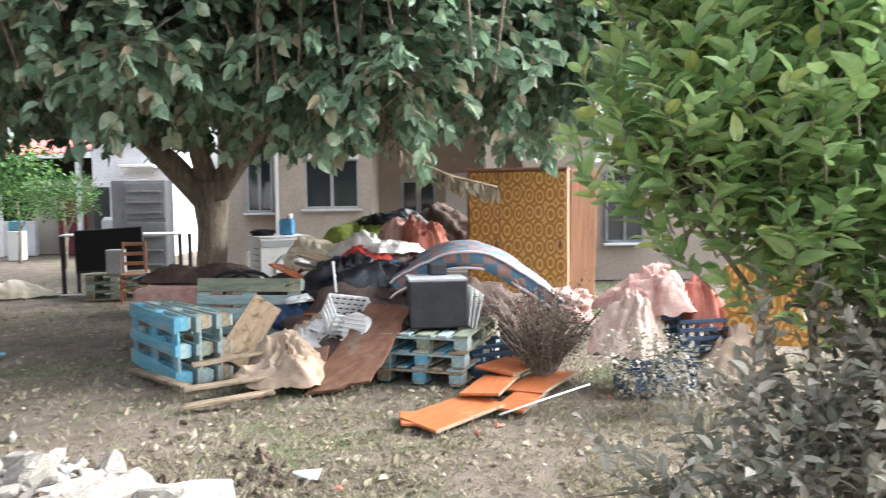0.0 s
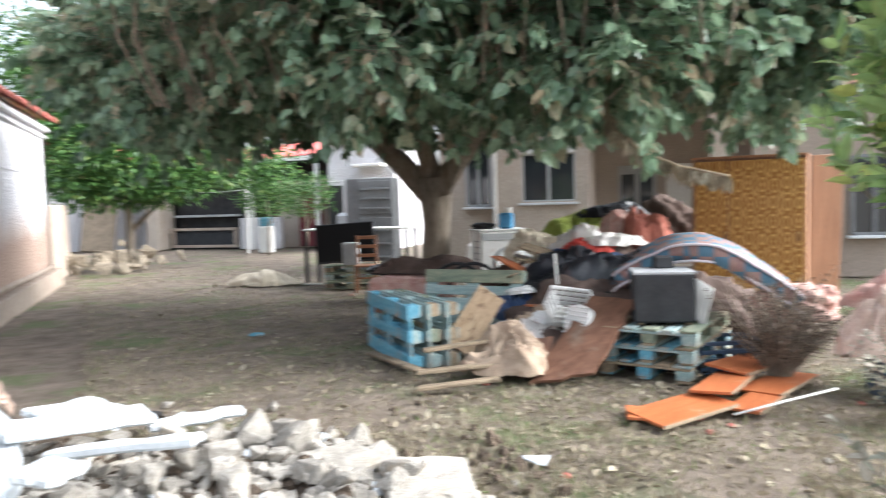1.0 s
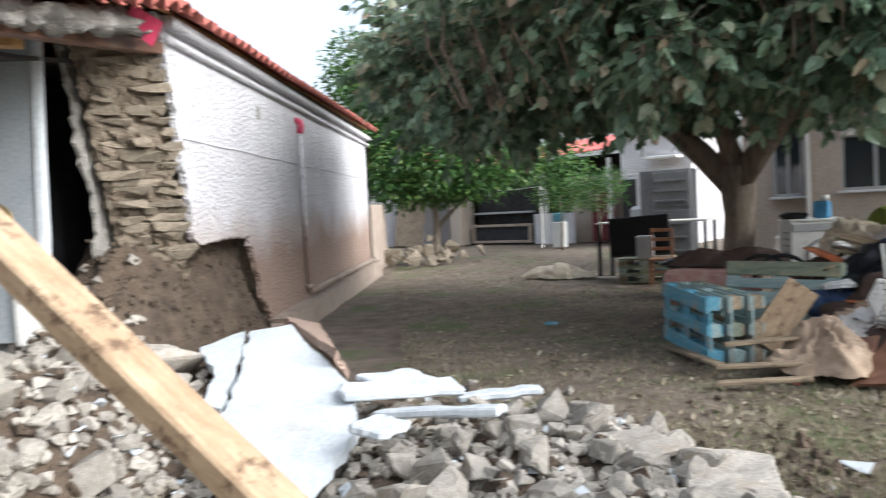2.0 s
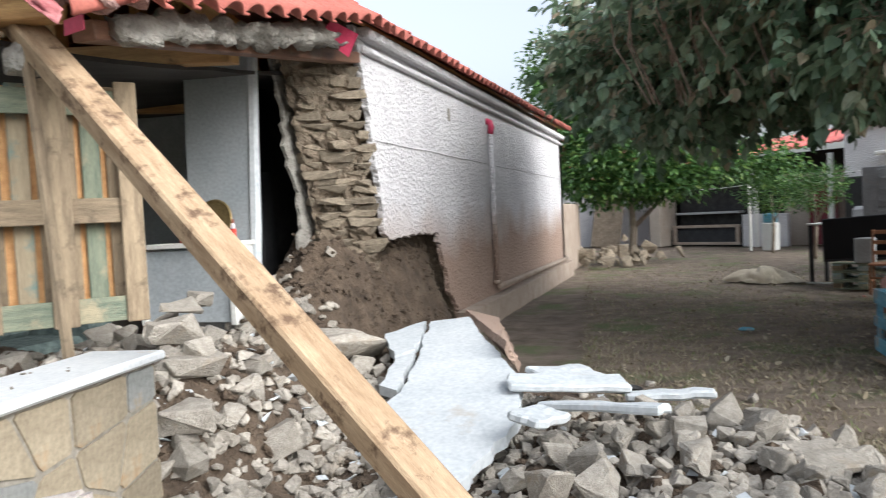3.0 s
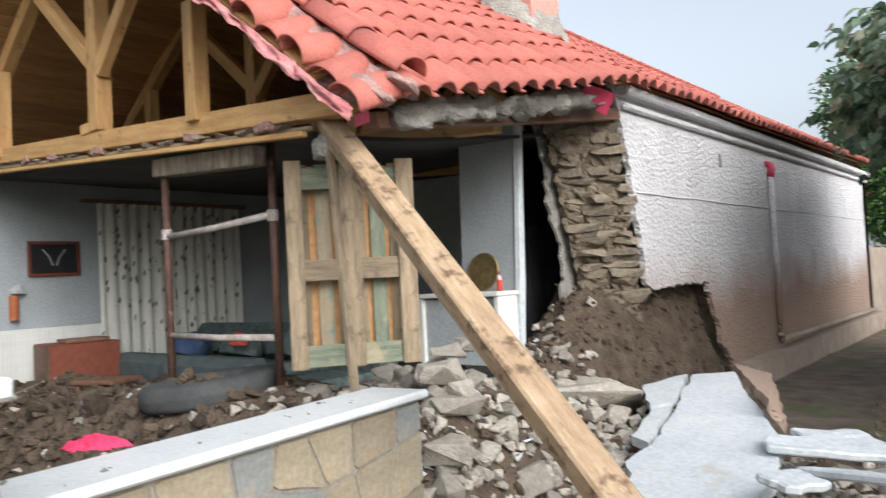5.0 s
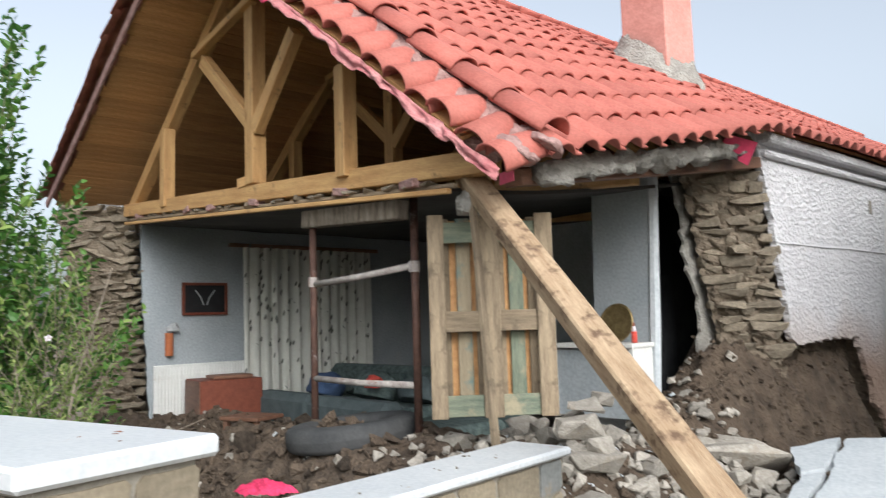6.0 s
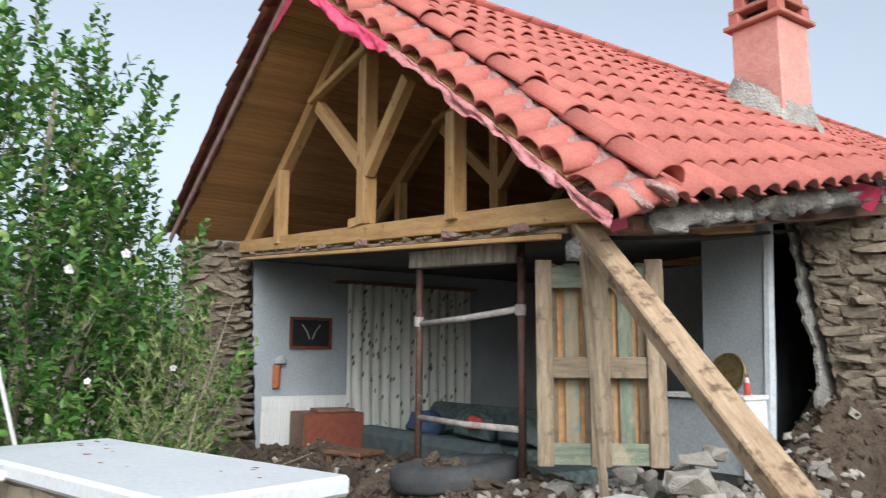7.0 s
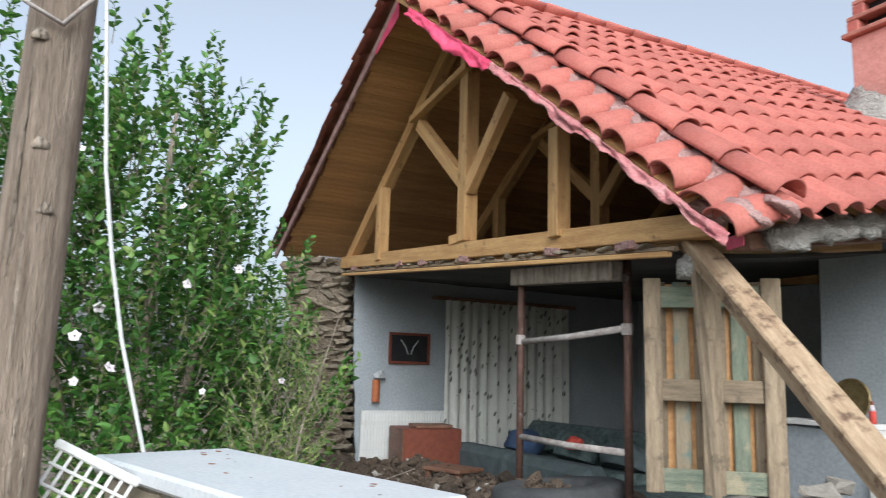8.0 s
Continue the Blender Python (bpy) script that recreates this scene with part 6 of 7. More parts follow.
for a in ((-0.8, 8.7, 0.0, 1.1, 0.8, 0.8, 1, W6, "brown muddy bedding under the cloth pile", "bedding"), (0.3, 8.2, 0.0, 1.0, 0.8, 0.6, 2, W6, "dark muddy bedding under the mattress", "bedding"),
          (-1.0, 8.9, 0.92, 0.42, 0.35, 0.3, 3, W1, "crumpled white blanket on the pile", "blanket"), (-0.65, 8.7, 0.98, 0.4, 0.35, 0.2, 4, W1, "white duvet heaped on the pile", "duvet"), (-0.85, 8.5, 0.92, 0.3, 0.2, 0.16, 5, M["redcloth"], "bright red cloth under the white blanket", "cloth"),
          (-0.95, 10.2, 1.0, 0.6, 0.4, 0.34, 6, W4, "olive green blanket on the pile", "blanket"), (-0.75, 10.4, 1.25, 0.5, 0.35, 0.18, 7, BAG, "black cloth on the green blanket", "cloth"), (-0.55, 9.4, 1.05, 0.25, 0.25, 0.28, 8, W2, "pink and white patterned blanket", "blanket"),
          (-0.25, 9.2, 0.85, 0.36, 0.32, 0.5, 9, W3, "rust brown velvet blanket", "blanket"), (-1.55, 9.0, 0.75, 0.4, 0.3, 0.36, 10, W7, "cream pillow on the pile", "pillow"), (-0.85, 8.0, 0.58, 0.75, 0.4, 0.34, 11, BAG, "shiny black plastic bag", "bag"),
          (-0.35, 7.8, 0.6, 0.35, 0.3, 0.3, 12, BAG, "black bag end by the mattress", "bag"), (-1.35, 6.35, 0.05, 0.42, 0.3, 0.3, 13, W5, "muddy beige sheet hanging over planks", "sheet"), (-1.55, 7.7, 0.3, 0.25, 0.25, 0.3, 14, M["navycloth"], "dark blue plastic basket piece", "basket"),
          (-1.1, 7.3, 0.2, 0.4, 0.3, 0.3, 15, W5, "muddy crumpled cardboard in the pile", "cardboard"), (-0.95, 7.5, 0.35, 0.25, 0.22, 0.22, 16, W1, "white torn plastic bag", "plastic bag"), (-1.25, 7.0, 0.15, 0.28, 0.2, 0.2, 17, W1, "white plastic wrapping in the pile", "wrapping"),
          (-1.6, 8.3, 0.3, 0.6, 0.5, 0.45, 18, W6, "dark bundle in the pile", "bundle"), (1.82, 6.45, 0.6, 0.46, 0.34, 0.32, 19, W2, "pink floral blanket over the crates", "blanket"), (1.55, 6.2, 0.24, 0.3, 0.2, 0.52, 20, cloth("peach_sheet", (0.5, 0.36, 0.3), (0.62, 0.48, 0.4)), "peach sheet hanging down the crates", "sheet"),
          (2.15, 6.5, 0.45, 0.3, 0.25, 0.4, 21, W3, "rust cloth beside the crates", "cloth"), (1.05, 7.0, 0.45, 0.4, 0.3, 0.3, 22, W2, "pale pink bedding behind the dry bush", "bedding"), (2.5, 6.3, 0.1, 0.35, 0.25, 0.35, 23, W5, "beige cloth by the laurel", "cloth"),
          (-3.0, 9.35, 0.6, 0.8, 0.4, 0.2, 24, W6, "dark brown blanket over the pink mattress", "blanket"), (-7.5, 13.0, 0.0, 0.72, 0.42, 0.24, 25, W7, "cream sheet heaped on the grass", "sheet"), (-4.0, 11.2, 0.4, 0.6, 0.4, 0.2, 26, BAG, "dark clutter before the tree", "clutter"),
          (-1.75, 9.6, 0.4, 0.35, 0.3, 0.3, 27, M["brownwood"], "brown bundle beside the washing machine", "bundle"), (-0.05, 11.2, 0.6, 0.7, 0.4, 0.7, 28, W6, "dark furniture clutter on the porch", "clutter")):
    fabric_lump("_".join(a[9].split()), a[0], a[1], a[2], a[3], a[4], a[5], a[6], a[7], a[8], a[9])
pm = thing("mattress", at(-3.1, 8.9, 0.46, 0, 0, -8), "pink floral mattress under a brown blanket", "mattress")
part("cover", box(1.0, 0.6, 0.3, (0, 0, 0), 0.05), W2, pm)
part("base", box(0.98, 0.56, 0.24, (0, 0, -0.27), 0.03), M["brownwood"], pm)
for k in range(2):
    single("hose", tube([(-2.35 + 0.2 * k + 0.3 * math.cos(a * 0.35), 8.3, 0.55 + 0.28 * math.sin(a * 0.35)) for a in range(10)], 0.022, 8), M["black"], "black rubber hose loop on the pile", "hose", m=G, smooth=True)


def crate(m, label, mt="bluecrate", sx=0.56, sy=0.38, sz=0.28):
    t = thing("plastic_crate", m, label, "crate", "plastic crates")
    part("base", box(sx, sy, 0.02, (0, 0, 0.01), 0.003), M[mt], t)
    for k in range(4):
        z = 0.05 + (sz - 0.06) * k / 3
        for y in (-sy / 2, sy / 2):
            part("side_bar", box(sx, 0.014, 0.035, (0, y, z), 0.003), M[mt], t)
        for x in (-sx / 2, sx / 2):
            part("side_bar", box(0.014, sy - 0.016, 0.035, (x, 0, z), 0.003), M[mt], t)
    for i in range(7):
        for y in (-sy / 2 + 0.012, sy / 2 - 0.012):
            part("rib", box(0.022, 0.01, sz, (-sx / 2 + sx * i / 6, y, sz / 2), 0.002), M[mt], t)
    return t


c0 = crate(at(1.75, 6.15, 0.0, 0, 0, 8), "dark blue plastic crate full of muddy things")
for p in ((1.75, 6.5, 0.3, 0, 0, -5), (2.2, 6.45, 0.28, 0, 0, 12), (0.45, 6.9, 0.0, 0, 0, 20)):
    copy_thing(c0, at(*p))
crate(at(-0.95, 7.05, 0.42, 35, 10, 30), "muddy white plastic basket tipped in the pile", "whiteplastic", 0.4, 0.3, 0.24)


def bucket():
    t = thing("fan_housing", at(-0.75, 6.75, 0.42, 70, 0, -40), "white plastic round housing with ribs in the pile", "fan housing")
    part("drum", cyl(0.13, 0.2, seg=24, r2=0.15, caps=True), M["whiteplastic"], t, smooth=False)
    for k in range(7):
        part("rib", box(0.27, 0.014, 0.012, (0, -0.12 + 0.04 * k, 0.106), 0.003), M["whiteplastic"], t)
    single("white_stick", tube([(-1.05, 7.4, 0.5), (-1.1, 7.45, 1.0)], 0.012, 8), M["whiteplastic"], "white broken stick standing in the pile", "stick", m=G)


bucket()


def washer():
    t = thing("washing_machine", at(-2.45, 11.2, 0.17, 0, 0, 28), "white washing machine with a dusty top", "washing machine")
    part("body", box(0.75, 0.62, 0.9, (0, 0, 0.45), 0.015), M["whiteplastic"], t)
    part("top", box(0.77, 0.64, 0.03, (0, 0, 0.915), 0.008), M["whiteplastic"], t)
    for k in range(6):
        part("vent_slot", box(0.012, 0.3, 0.02, (-0.377, -0.1, 0.3 + 0.09 * k), 0.002), M["greypaint"], t)
    part("door_ring", sheet(lambda u, v: ((0.2 + 0.025 * math.cos(2 * math.pi * v)) * math.cos(2 * math.pi * u) + 0.05, -0.315 - 0.02 * math.sin(2 * math.pi * v), 0.45 + (0.2 + 0.025 * math.cos(2 * math.pi * v)) * math.sin(2 * math.pi * u)), 28, 8), M["greypaint"], t, smooth=True)
    part("plinth_block", box(0.6, 0.5, 0.2, (0, 0, -0.09), 0.01), M["stone"], t)
    part("control_panel", box(0.7, 0.012, 0.1, (0, -0.316, 0.82), 0.003), M["greypaint"], t)
    b = thing("detergent_bottle", at(-2.32, 11.15, 1.1), "blue and white detergent bottle", "bottle")
    part("body", box(0.22, 0.13, 0.24, (0, 0, 0.12), 0.03), mat("blue_label", (0.05, 0.25, 0.5), (0.12, 0.36, 0.6), 8, 0.4, 0.05, 40, rand=0), b)
    part("cap", cyl(0.05, 0.08, (0.04, 0, 0.28)), M["whiteplastic"], b, smooth=True)
    single("black_cable_heap", crumple(0.22, 0.12, 0.09, 51, 1.0), M["black"], "black cables on the washing machine", "cables", smooth=True, m=at(-2.68, 11.15, 1.1))


washer()


def tv_corner():
    t = thing("television", at(-5.72, 12.85, 0.44, -4, -3, 5), "large black flat television on pallets", "television")
    part("bezel", box(1.15, 0.05, 0.74, (0, 0, 0.37), 0.01), M["black"], t)
    part("screen", box(1.1, 0.006, 0.68, (0, -0.028, 0.38), 0.001), M["screen"], t)
    s = thing("speaker", at(-5.45, 12.45, 0.44, 0, 0, 8), "grey box speaker before the television", "speaker")
    part("body", box(0.27, 0.2, 0.4, (0, 0, 0.2), 0.008), M["greypaint"], s)
    part("grille", box(0.23, 0.01, 0.35, (0, -0.103, 0.2), 0.003), M["greypaint"], s)
    tb = thing("table", at(-5.6, 13.3, 0, 0, 0, 3), "black framed table with a white top", "table")
    part("tabletop", box(2.1, 0.7, 0.03, (0, 0, 1.06), 0.005), M["frame"], tb)
    for x in (-1.0, 1.0):
        for y in (-0.3, 0.3):
            part("leg", box(0.06, 0.06, 1.05, (x, y, 0.52), 0.004), M["black"], tb)
    part("foot_bar", box(0.6, 0.04, 0.03, (-0.75, -0.35, 0.03), 0.004), M["frame"], tb)
    c = thing("chair", at(-5.02, 12.1, 0, 0, 0, 15), "brown wooden ladder-back chair", "chair", "chairs")
    for x in (-0.17, 0.17):
        part("leg", box(0.035, 0.035, 0.98, (x, 0.17, 0.49), 0.005), M["chairwood"], c)
        part("leg", box(0.035, 0.035, 0.45, (x, -0.17, 0.22), 0.005), M["chairwood"], c)
        part("stretcher", box(0.022, 0.32, 0.03, (x, 0, 0.2), 0.004), M["chairwood"], c)
    for z in (0.94, 0.78, 0.62):
        part("back_slat", box(0.31, 0.02, 0.06, (0, 0.17, z), 0.005), M["chairwood"], c)
    part("seat", box(0.38, 0.38, 0.03, (0, 0, 0.455), 0.008), M["chairwood"], c)
    part("stretcher", box(0.31, 0.022, 0.03, (0, -0.17, 0.25), 0.004), M["chairwood"], c)
    copy_thing(c, at(-4.0, 12.8, 0, 0, 0, -160))
    f = thing("fridge", at(-5.85, 14.9, 0.1, 0, 0, 6), "grey open fridge with its door shelves showing", "fridge")
    part("body", box(0.8, 0.6, 1.95, (0, 0.1, 0.98), 0.012), M["darkgrey"], f)
    part("side", box(0.3, 0.03, 1.95, (-0.5, -0.15, 0.98), 0.008, m=pose(0, 0, 0, 0, 0, -8)), M["darkgrey"], f)
    for z, h in ((1.55, 0.7), (0.65, 0.95)):
        part("door_frame", box(0.72, 0.03, h, (0.02, -0.215, z), 0.006), M["darkgrey"], f)
        for k in range(3):
            part("door_shelf", box(0.6, 0.06, 0.04, (0.02, -0.25, z - h / 2 + 0.12 + k * h / 3.4), 0.004), M["darkgrey"], f)
    for k in range(3):
        single("broom", tube([(-4.5 + 0.12 * k, 13.6, 0.0), (-4.35 + 0.05 * k, 14.2, 1.35)], 0.015, 7), M["palewood"], "pale pole leaning by the tree", "pole", "leaning poles", m=G)
    so = thing("armchair", at(-7.4, 17.0, 0.3), "grey armchair outside the white house", "armchair")
    part("backrest", box(0.9, 0.25, 0.8, (0, 0.3, 0.6), 0.08), M["greypaint"], so)
    part("seat", box(0.9, 0.7, 0.4, (0, 0, 0.15), 0.08), M["greypaint"], so)
    single("plastic_chair", box(0.4, 0.4, 0.75, (0, 0, 0.38), 0.05), M["whiteplastic"], "pale plastic chair by the tree", "chair", m=at(-3.35, 13.2, 0, 0, 8, 10))


tv_corner()


# dry bush of twigs
def dry_bush():
    t = thing("dry_bush", at(0.85, 6.45, 0), "dead brown bush of thin twigs", "bush")
    rng = random.Random(15)
    bm = bmesh.new()
    pts, nr = [], []
    for i in range(120):
        a, s = rng.uniform(0, 6.28), rng.uniform(0.15, 0.62)
        h = rng.uniform(0.45, 0.95)
        e = Vector((s * math.cos(a), s * math.sin(a) * 0.7, h))
        mid = e * 0.5 + Vector((rng.uniform(-0.05, 0.05), rng.uniform(-0.05, 0.05), 0.06))
        tube([(rng.uniform(-0.06, 0.06), rng.uniform(-0.06, 0.06), 0), mid, e], [0.008, 0.006, 0.002], 4, bm)
        for k in range(26):
            f = rng.uniform(0.35, 1.0)
            pts.append(tuple(e * f + Vector((rng.uniform(-0.05, 0.05), rng.uniform(-0.05, 0.05), rng.uniform(-0.03, 0.05)))))
            nr.append((e.x, e.y, 0.3))
    tagged(part("twig", bm, M["bark"], t), kind="stuff")
    me = leaves(pts, nr, 0.035, 0.35, rng, name="dry_leaves")
    me.materials.append(M["deadleaf"])
    tagged(part("dry_leaves", me, None, t), kind="stuff")


M["deadleaf"] = leaf_mat("dead_brown_leaf", (0.05, 0.035, 0.025), (0.13, 0.095, 0.07), (0.2, 0.16, 0.12), 0.9, 0.1)
dry_bush()
leafy("shrub", at(1.5, 5.5, 0), "small mud-coated shrub before the crates", "shrub", [(0, 0, 0.35, 0.35, 0.25, 0.3), (0.3, 0, 0.25, 0.3, 0.25, 0.25)], 900, 0.045, 0.6, M["leaf_mudbay"],
      [([(0, 0, 0), (0.05, 0, 0.3), (0.1, 0.05, 0.6)], [0.01, 0.008, 0.003]), ([(0, 0, 0), (-0.15, 0, 0.3), (-0.3, 0.05, 0.55)], [0.01, 0.006, 0.003])], 16)

# ---- trees ----
mul = leafy("mulberry_tree", G, "broad mulberry tree with a thick trunk and low crown", "tree",
            [(-2.8, 9.6, 3.75, 4.6, 3.6, 1.25), (-0.9, 6.9, 3.1, 1.6, 0.9, 0.95), (1.1, 8.3, 3.3, 1.5, 1.3, 1.05), (-5.6, 8.0, 3.4, 1.9, 1.4, 0.95), (-3.2, 6.6, 3.5, 1.7, 0.9, 0.95), (-2.4, 6.1, 2.75, 0.7, 0.5, 0.6), (-0.3, 6.4, 2.6, 0.55, 0.4, 0.5), (-7.2, 10, 3.6, 1.4, 1.6, 1.1), (-1.5, 6.6, 4.3, 2.8, 1.2, 0.8), (1.7, 9.0, 4.2, 1.5, 1.5, 0.9)],
            84000, 0.155, 0.76, M["leaf_mulberry"],
            [([(-3.4, 11.0, -0.05), (-3.42, 11.0, 0.5), (-3.38, 11.0, 1.2), (-3.4, 11.0, 1.9)], [0.31, 0.225, 0.21, 0.27]),
             ([(-3.45, 11.0, 1.6), (-3.9, 10.9, 2.15), (-4.3, 10.6, 2.6), (-5.6, 10.0, 3.1), (-6.6, 9.6, 3.5)], [0.2, 0.17, 0.14, 0.11, 0.05]),
             ([(-3.35, 11.0, 1.7), (-2.9, 10.9, 2.3), (-2.3, 10.4, 2.9), (-1.4, 9.6, 3.4)], [0.2, 0.16, 0.12, 0.05]),
             ([(-3.4, 11.0, 1.8), (-3.5, 10.8, 2.4), (-3.4, 9.8, 3.2)], [0.17, 0.14, 0.06]),
             ([(-2.3, 10.4, 2.9), (-0.5, 8.6, 3.2), (0.9, 8.2, 3.4)], [0.1, 0.06, 0.03])], 31, droop=0.55, shell=0.75, shoot=(0.8, 0.06, -0.35))
rngb = random.Random(9)
shoots = bmesh.new()
for i in range(46):
    x, y = rngb.uniform(-5.0, 1.0), rngb.uniform(5.9, 7.2)
    tube([(x, y + 0.5, 2.6), (x + rngb.uniform(-0.2, 0.2), y + 0.1, 3.2), (x + rngb.uniform(-0.4, 0.4), y - 0.1, 4.2)], [0.014, 0.011, 0.005], 5, shoots)
tagged(part("twig", shoots, M["bark"], mul), kind="stuff")
gar = [Vector((-0.55, 6.9, 2.42)), Vector((-0.45, 6.85, 2.15)), Vector((-0.2, 6.8, 1.93)), Vector((0.1, 6.7, 1.8)), Vector((0.48, 6.6, 1.7))]
part("hanging_branch", tube(gar, 0.014, 6), M["palewood"], mul, "bare hanging branch with dry leaves")
gp = [tuple(gar[k].lerp(gar[k + 1], rngb.random())) for k in range(4) for _ in range(36)]
gl = leaves(gp, [(0, 0, -1)] * len(gp), 0.15, 0.5, rngb, droop=0.9, name="dry_leaves")
gl.materials.append(M["leaf_dry"])
part("dry_leaves", gl, None, mul)

leafy("laurel_bush", G, "large bay laurel bush with glossy green leaves", "bush",
      [(1.55, 3.3, 2.0, 0.72, 0.5, 0.6), (2.0, 3.5, 2.5, 0.8, 0.6, 0.7), (1.05, 3.25, 1.85, 0.45, 0.4, 0.4), (1.5, 3.2, 1.55, 0.5, 0.4, 0.35), (2.1, 3.3, 1.45, 0.6, 0.45, 0.55), (1.2, 3.4, 2.5, 0.5, 0.4, 0.5), (0.95, 3.5, 2.85, 0.4, 0.4, 0.4)],
      13500, 0.125, 0.46, M["leaf_bay"], [([(1.8, 3.5, 0), (1.7, 3.45, 1.2), (1.5, 3.3, 2.3)], [0.024, 0.018, 0.008]), ([(1.9, 3.5, 0), (2.1, 3.4, 1.3), (2.2, 3.5, 2.8)], [0.026, 0.02, 0.008]), ([(1.8, 3.5, 0.2), (1.35, 3.3, 1.2), (0.8, 3.2, 1.9)], [0.016, 0.012, 0.005])], 51, droop=-0.05, shell=0.8, shoot=(0.32, 0.028, 1.5))
leafy("laurel_bush", G, "mud-coated lower laurel shoots", "bush",
      [(1.85, 3.2, 0.5, 0.5, 0.45, 0.5), (1.3, 3.15, 0.55, 0.3, 0.3, 0.4), (2.1, 3.2, 0.95, 0.5, 0.45, 0.4), (0.95, 3.1, 0.45, 0.2, 0.25, 0.25)], 4200, 0.08, 0.52, M["leaf_mudbay"],
      [([(1.6, 3.3, 0), (1.4, 3.1, 0.6), (1.1, 3.0, 0.9)], [0.015, 0.012, 0.005]), ([(1.8, 3.3, 0), (2.0, 3.1, 0.7), (2.3, 3.0, 1.0)], [0.015, 0.012, 0.005])], 52, droop=0.0, shell=0.85, shoot=(0.6, 0.035, 1.0))
leafy("lemon_tree", pose(-1.5, 21.5, 0), "dense green citrus tree behind the wall end", "tree",
      [(0, 0, 3.0, 2.3, 2.0, 1.4), (-0.8, 0, 4.7, 1.9, 1.6, 1.2), (-2.0, 1.0, 5.6, 1.2, 1.2, 1.4), (-1.0, -1.0, 2.4, 1.2, 1.0, 0.8), (1.2, -0.5, 2.3, 1.2, 1.0, 0.7), (-0.7, 0.5, 4.3, 0.9, 0.9, 0.9), (-0.3, 0.6, 5.2, 0.5, 0.5, 0.7), (2.3, 0, 2.7, 1.0, 1.0, 0.7), (-1.5, 0.5, 3.6, 1.1, 1.0, 1.0), (3.4, 0.8, 2.7, 1.2, 1.0, 0.7), (0.3, -0.4, 2.2, 1.6, 1.0, 0.6)],
      30000, 0.15, 0.55, M["leaf_lemon"], [([(0, 0, 0), (0.05, 0, 0.9), (0, 0, 2.4)], [0.13, 0.1, 0.06]), ([(0, 0, 0.9), (0.8, 0.2, 1.7), (1.4, 0, 2.5)], [0.07, 0.05, 0.02])], 61, shell=0.8)
for i, (x, y, s) in enumerate(((-9.4, 18.6, 0.8), (-11.6, 20.5, 0.9))):
    leafy("lemon_tree", at(x, y, 0), "small light green citrus tree in the yard", "tree", [(0, 0, 1.7, s, s, 0.5), (0.4, 0, 2.0, 0.5, 0.4, 0.4), (-0.5, 0.2, 1.9, 0.5, 0.5, 0.4)], 1900, 0.1, 0.45, M["leaf_lemon"],
          [([(0, 0, 0), (0.05, 0, 0.8), (0.0, 0, 1.7)], [0.05, 0.04, 0.02]), ([(0, 0, 0.8), (0.3, 0, 1.4), (0.6, 0, 1.9)], [0.03, 0.02, 0.01])], 70 + i, droop=-0.2)

# ---- beige house behind the pile ----
def window(parent, x0, x1, z0, z1, y, name="window_1", fm="frame"):
    t = thing(name, parent, "window with a pale frame and dark panes", "window", kind="structure")
    w, cx, h, cz = x1 - x0, (x0 + x1) / 2, z1 - z0, (z0 + z1) / 2
    for x in (x0, cx, x1):
        part("window_frame", box(0.06, 0.07, h, (x, y, cz), 0.006), M[fm], t)
    for z in (z0, z1):
        part("window_frame", box(w - 0.06, 0.06, 0.06, (cx, y, z), 0.006), M[fm], t)
    for x in ((x0 + cx) / 2, (x1 + cx) / 2):
        part("pane", box(w / 2 - 0.06, 0.012, h - 0.06, (x, y + 0.015, cz), 0), M["glass"], t)
    part("window_sill", box(w + 0.14, 0.16, 0.05, (cx, y - 0.06, z0 - 0.05), 0.008), M["marble"], t)


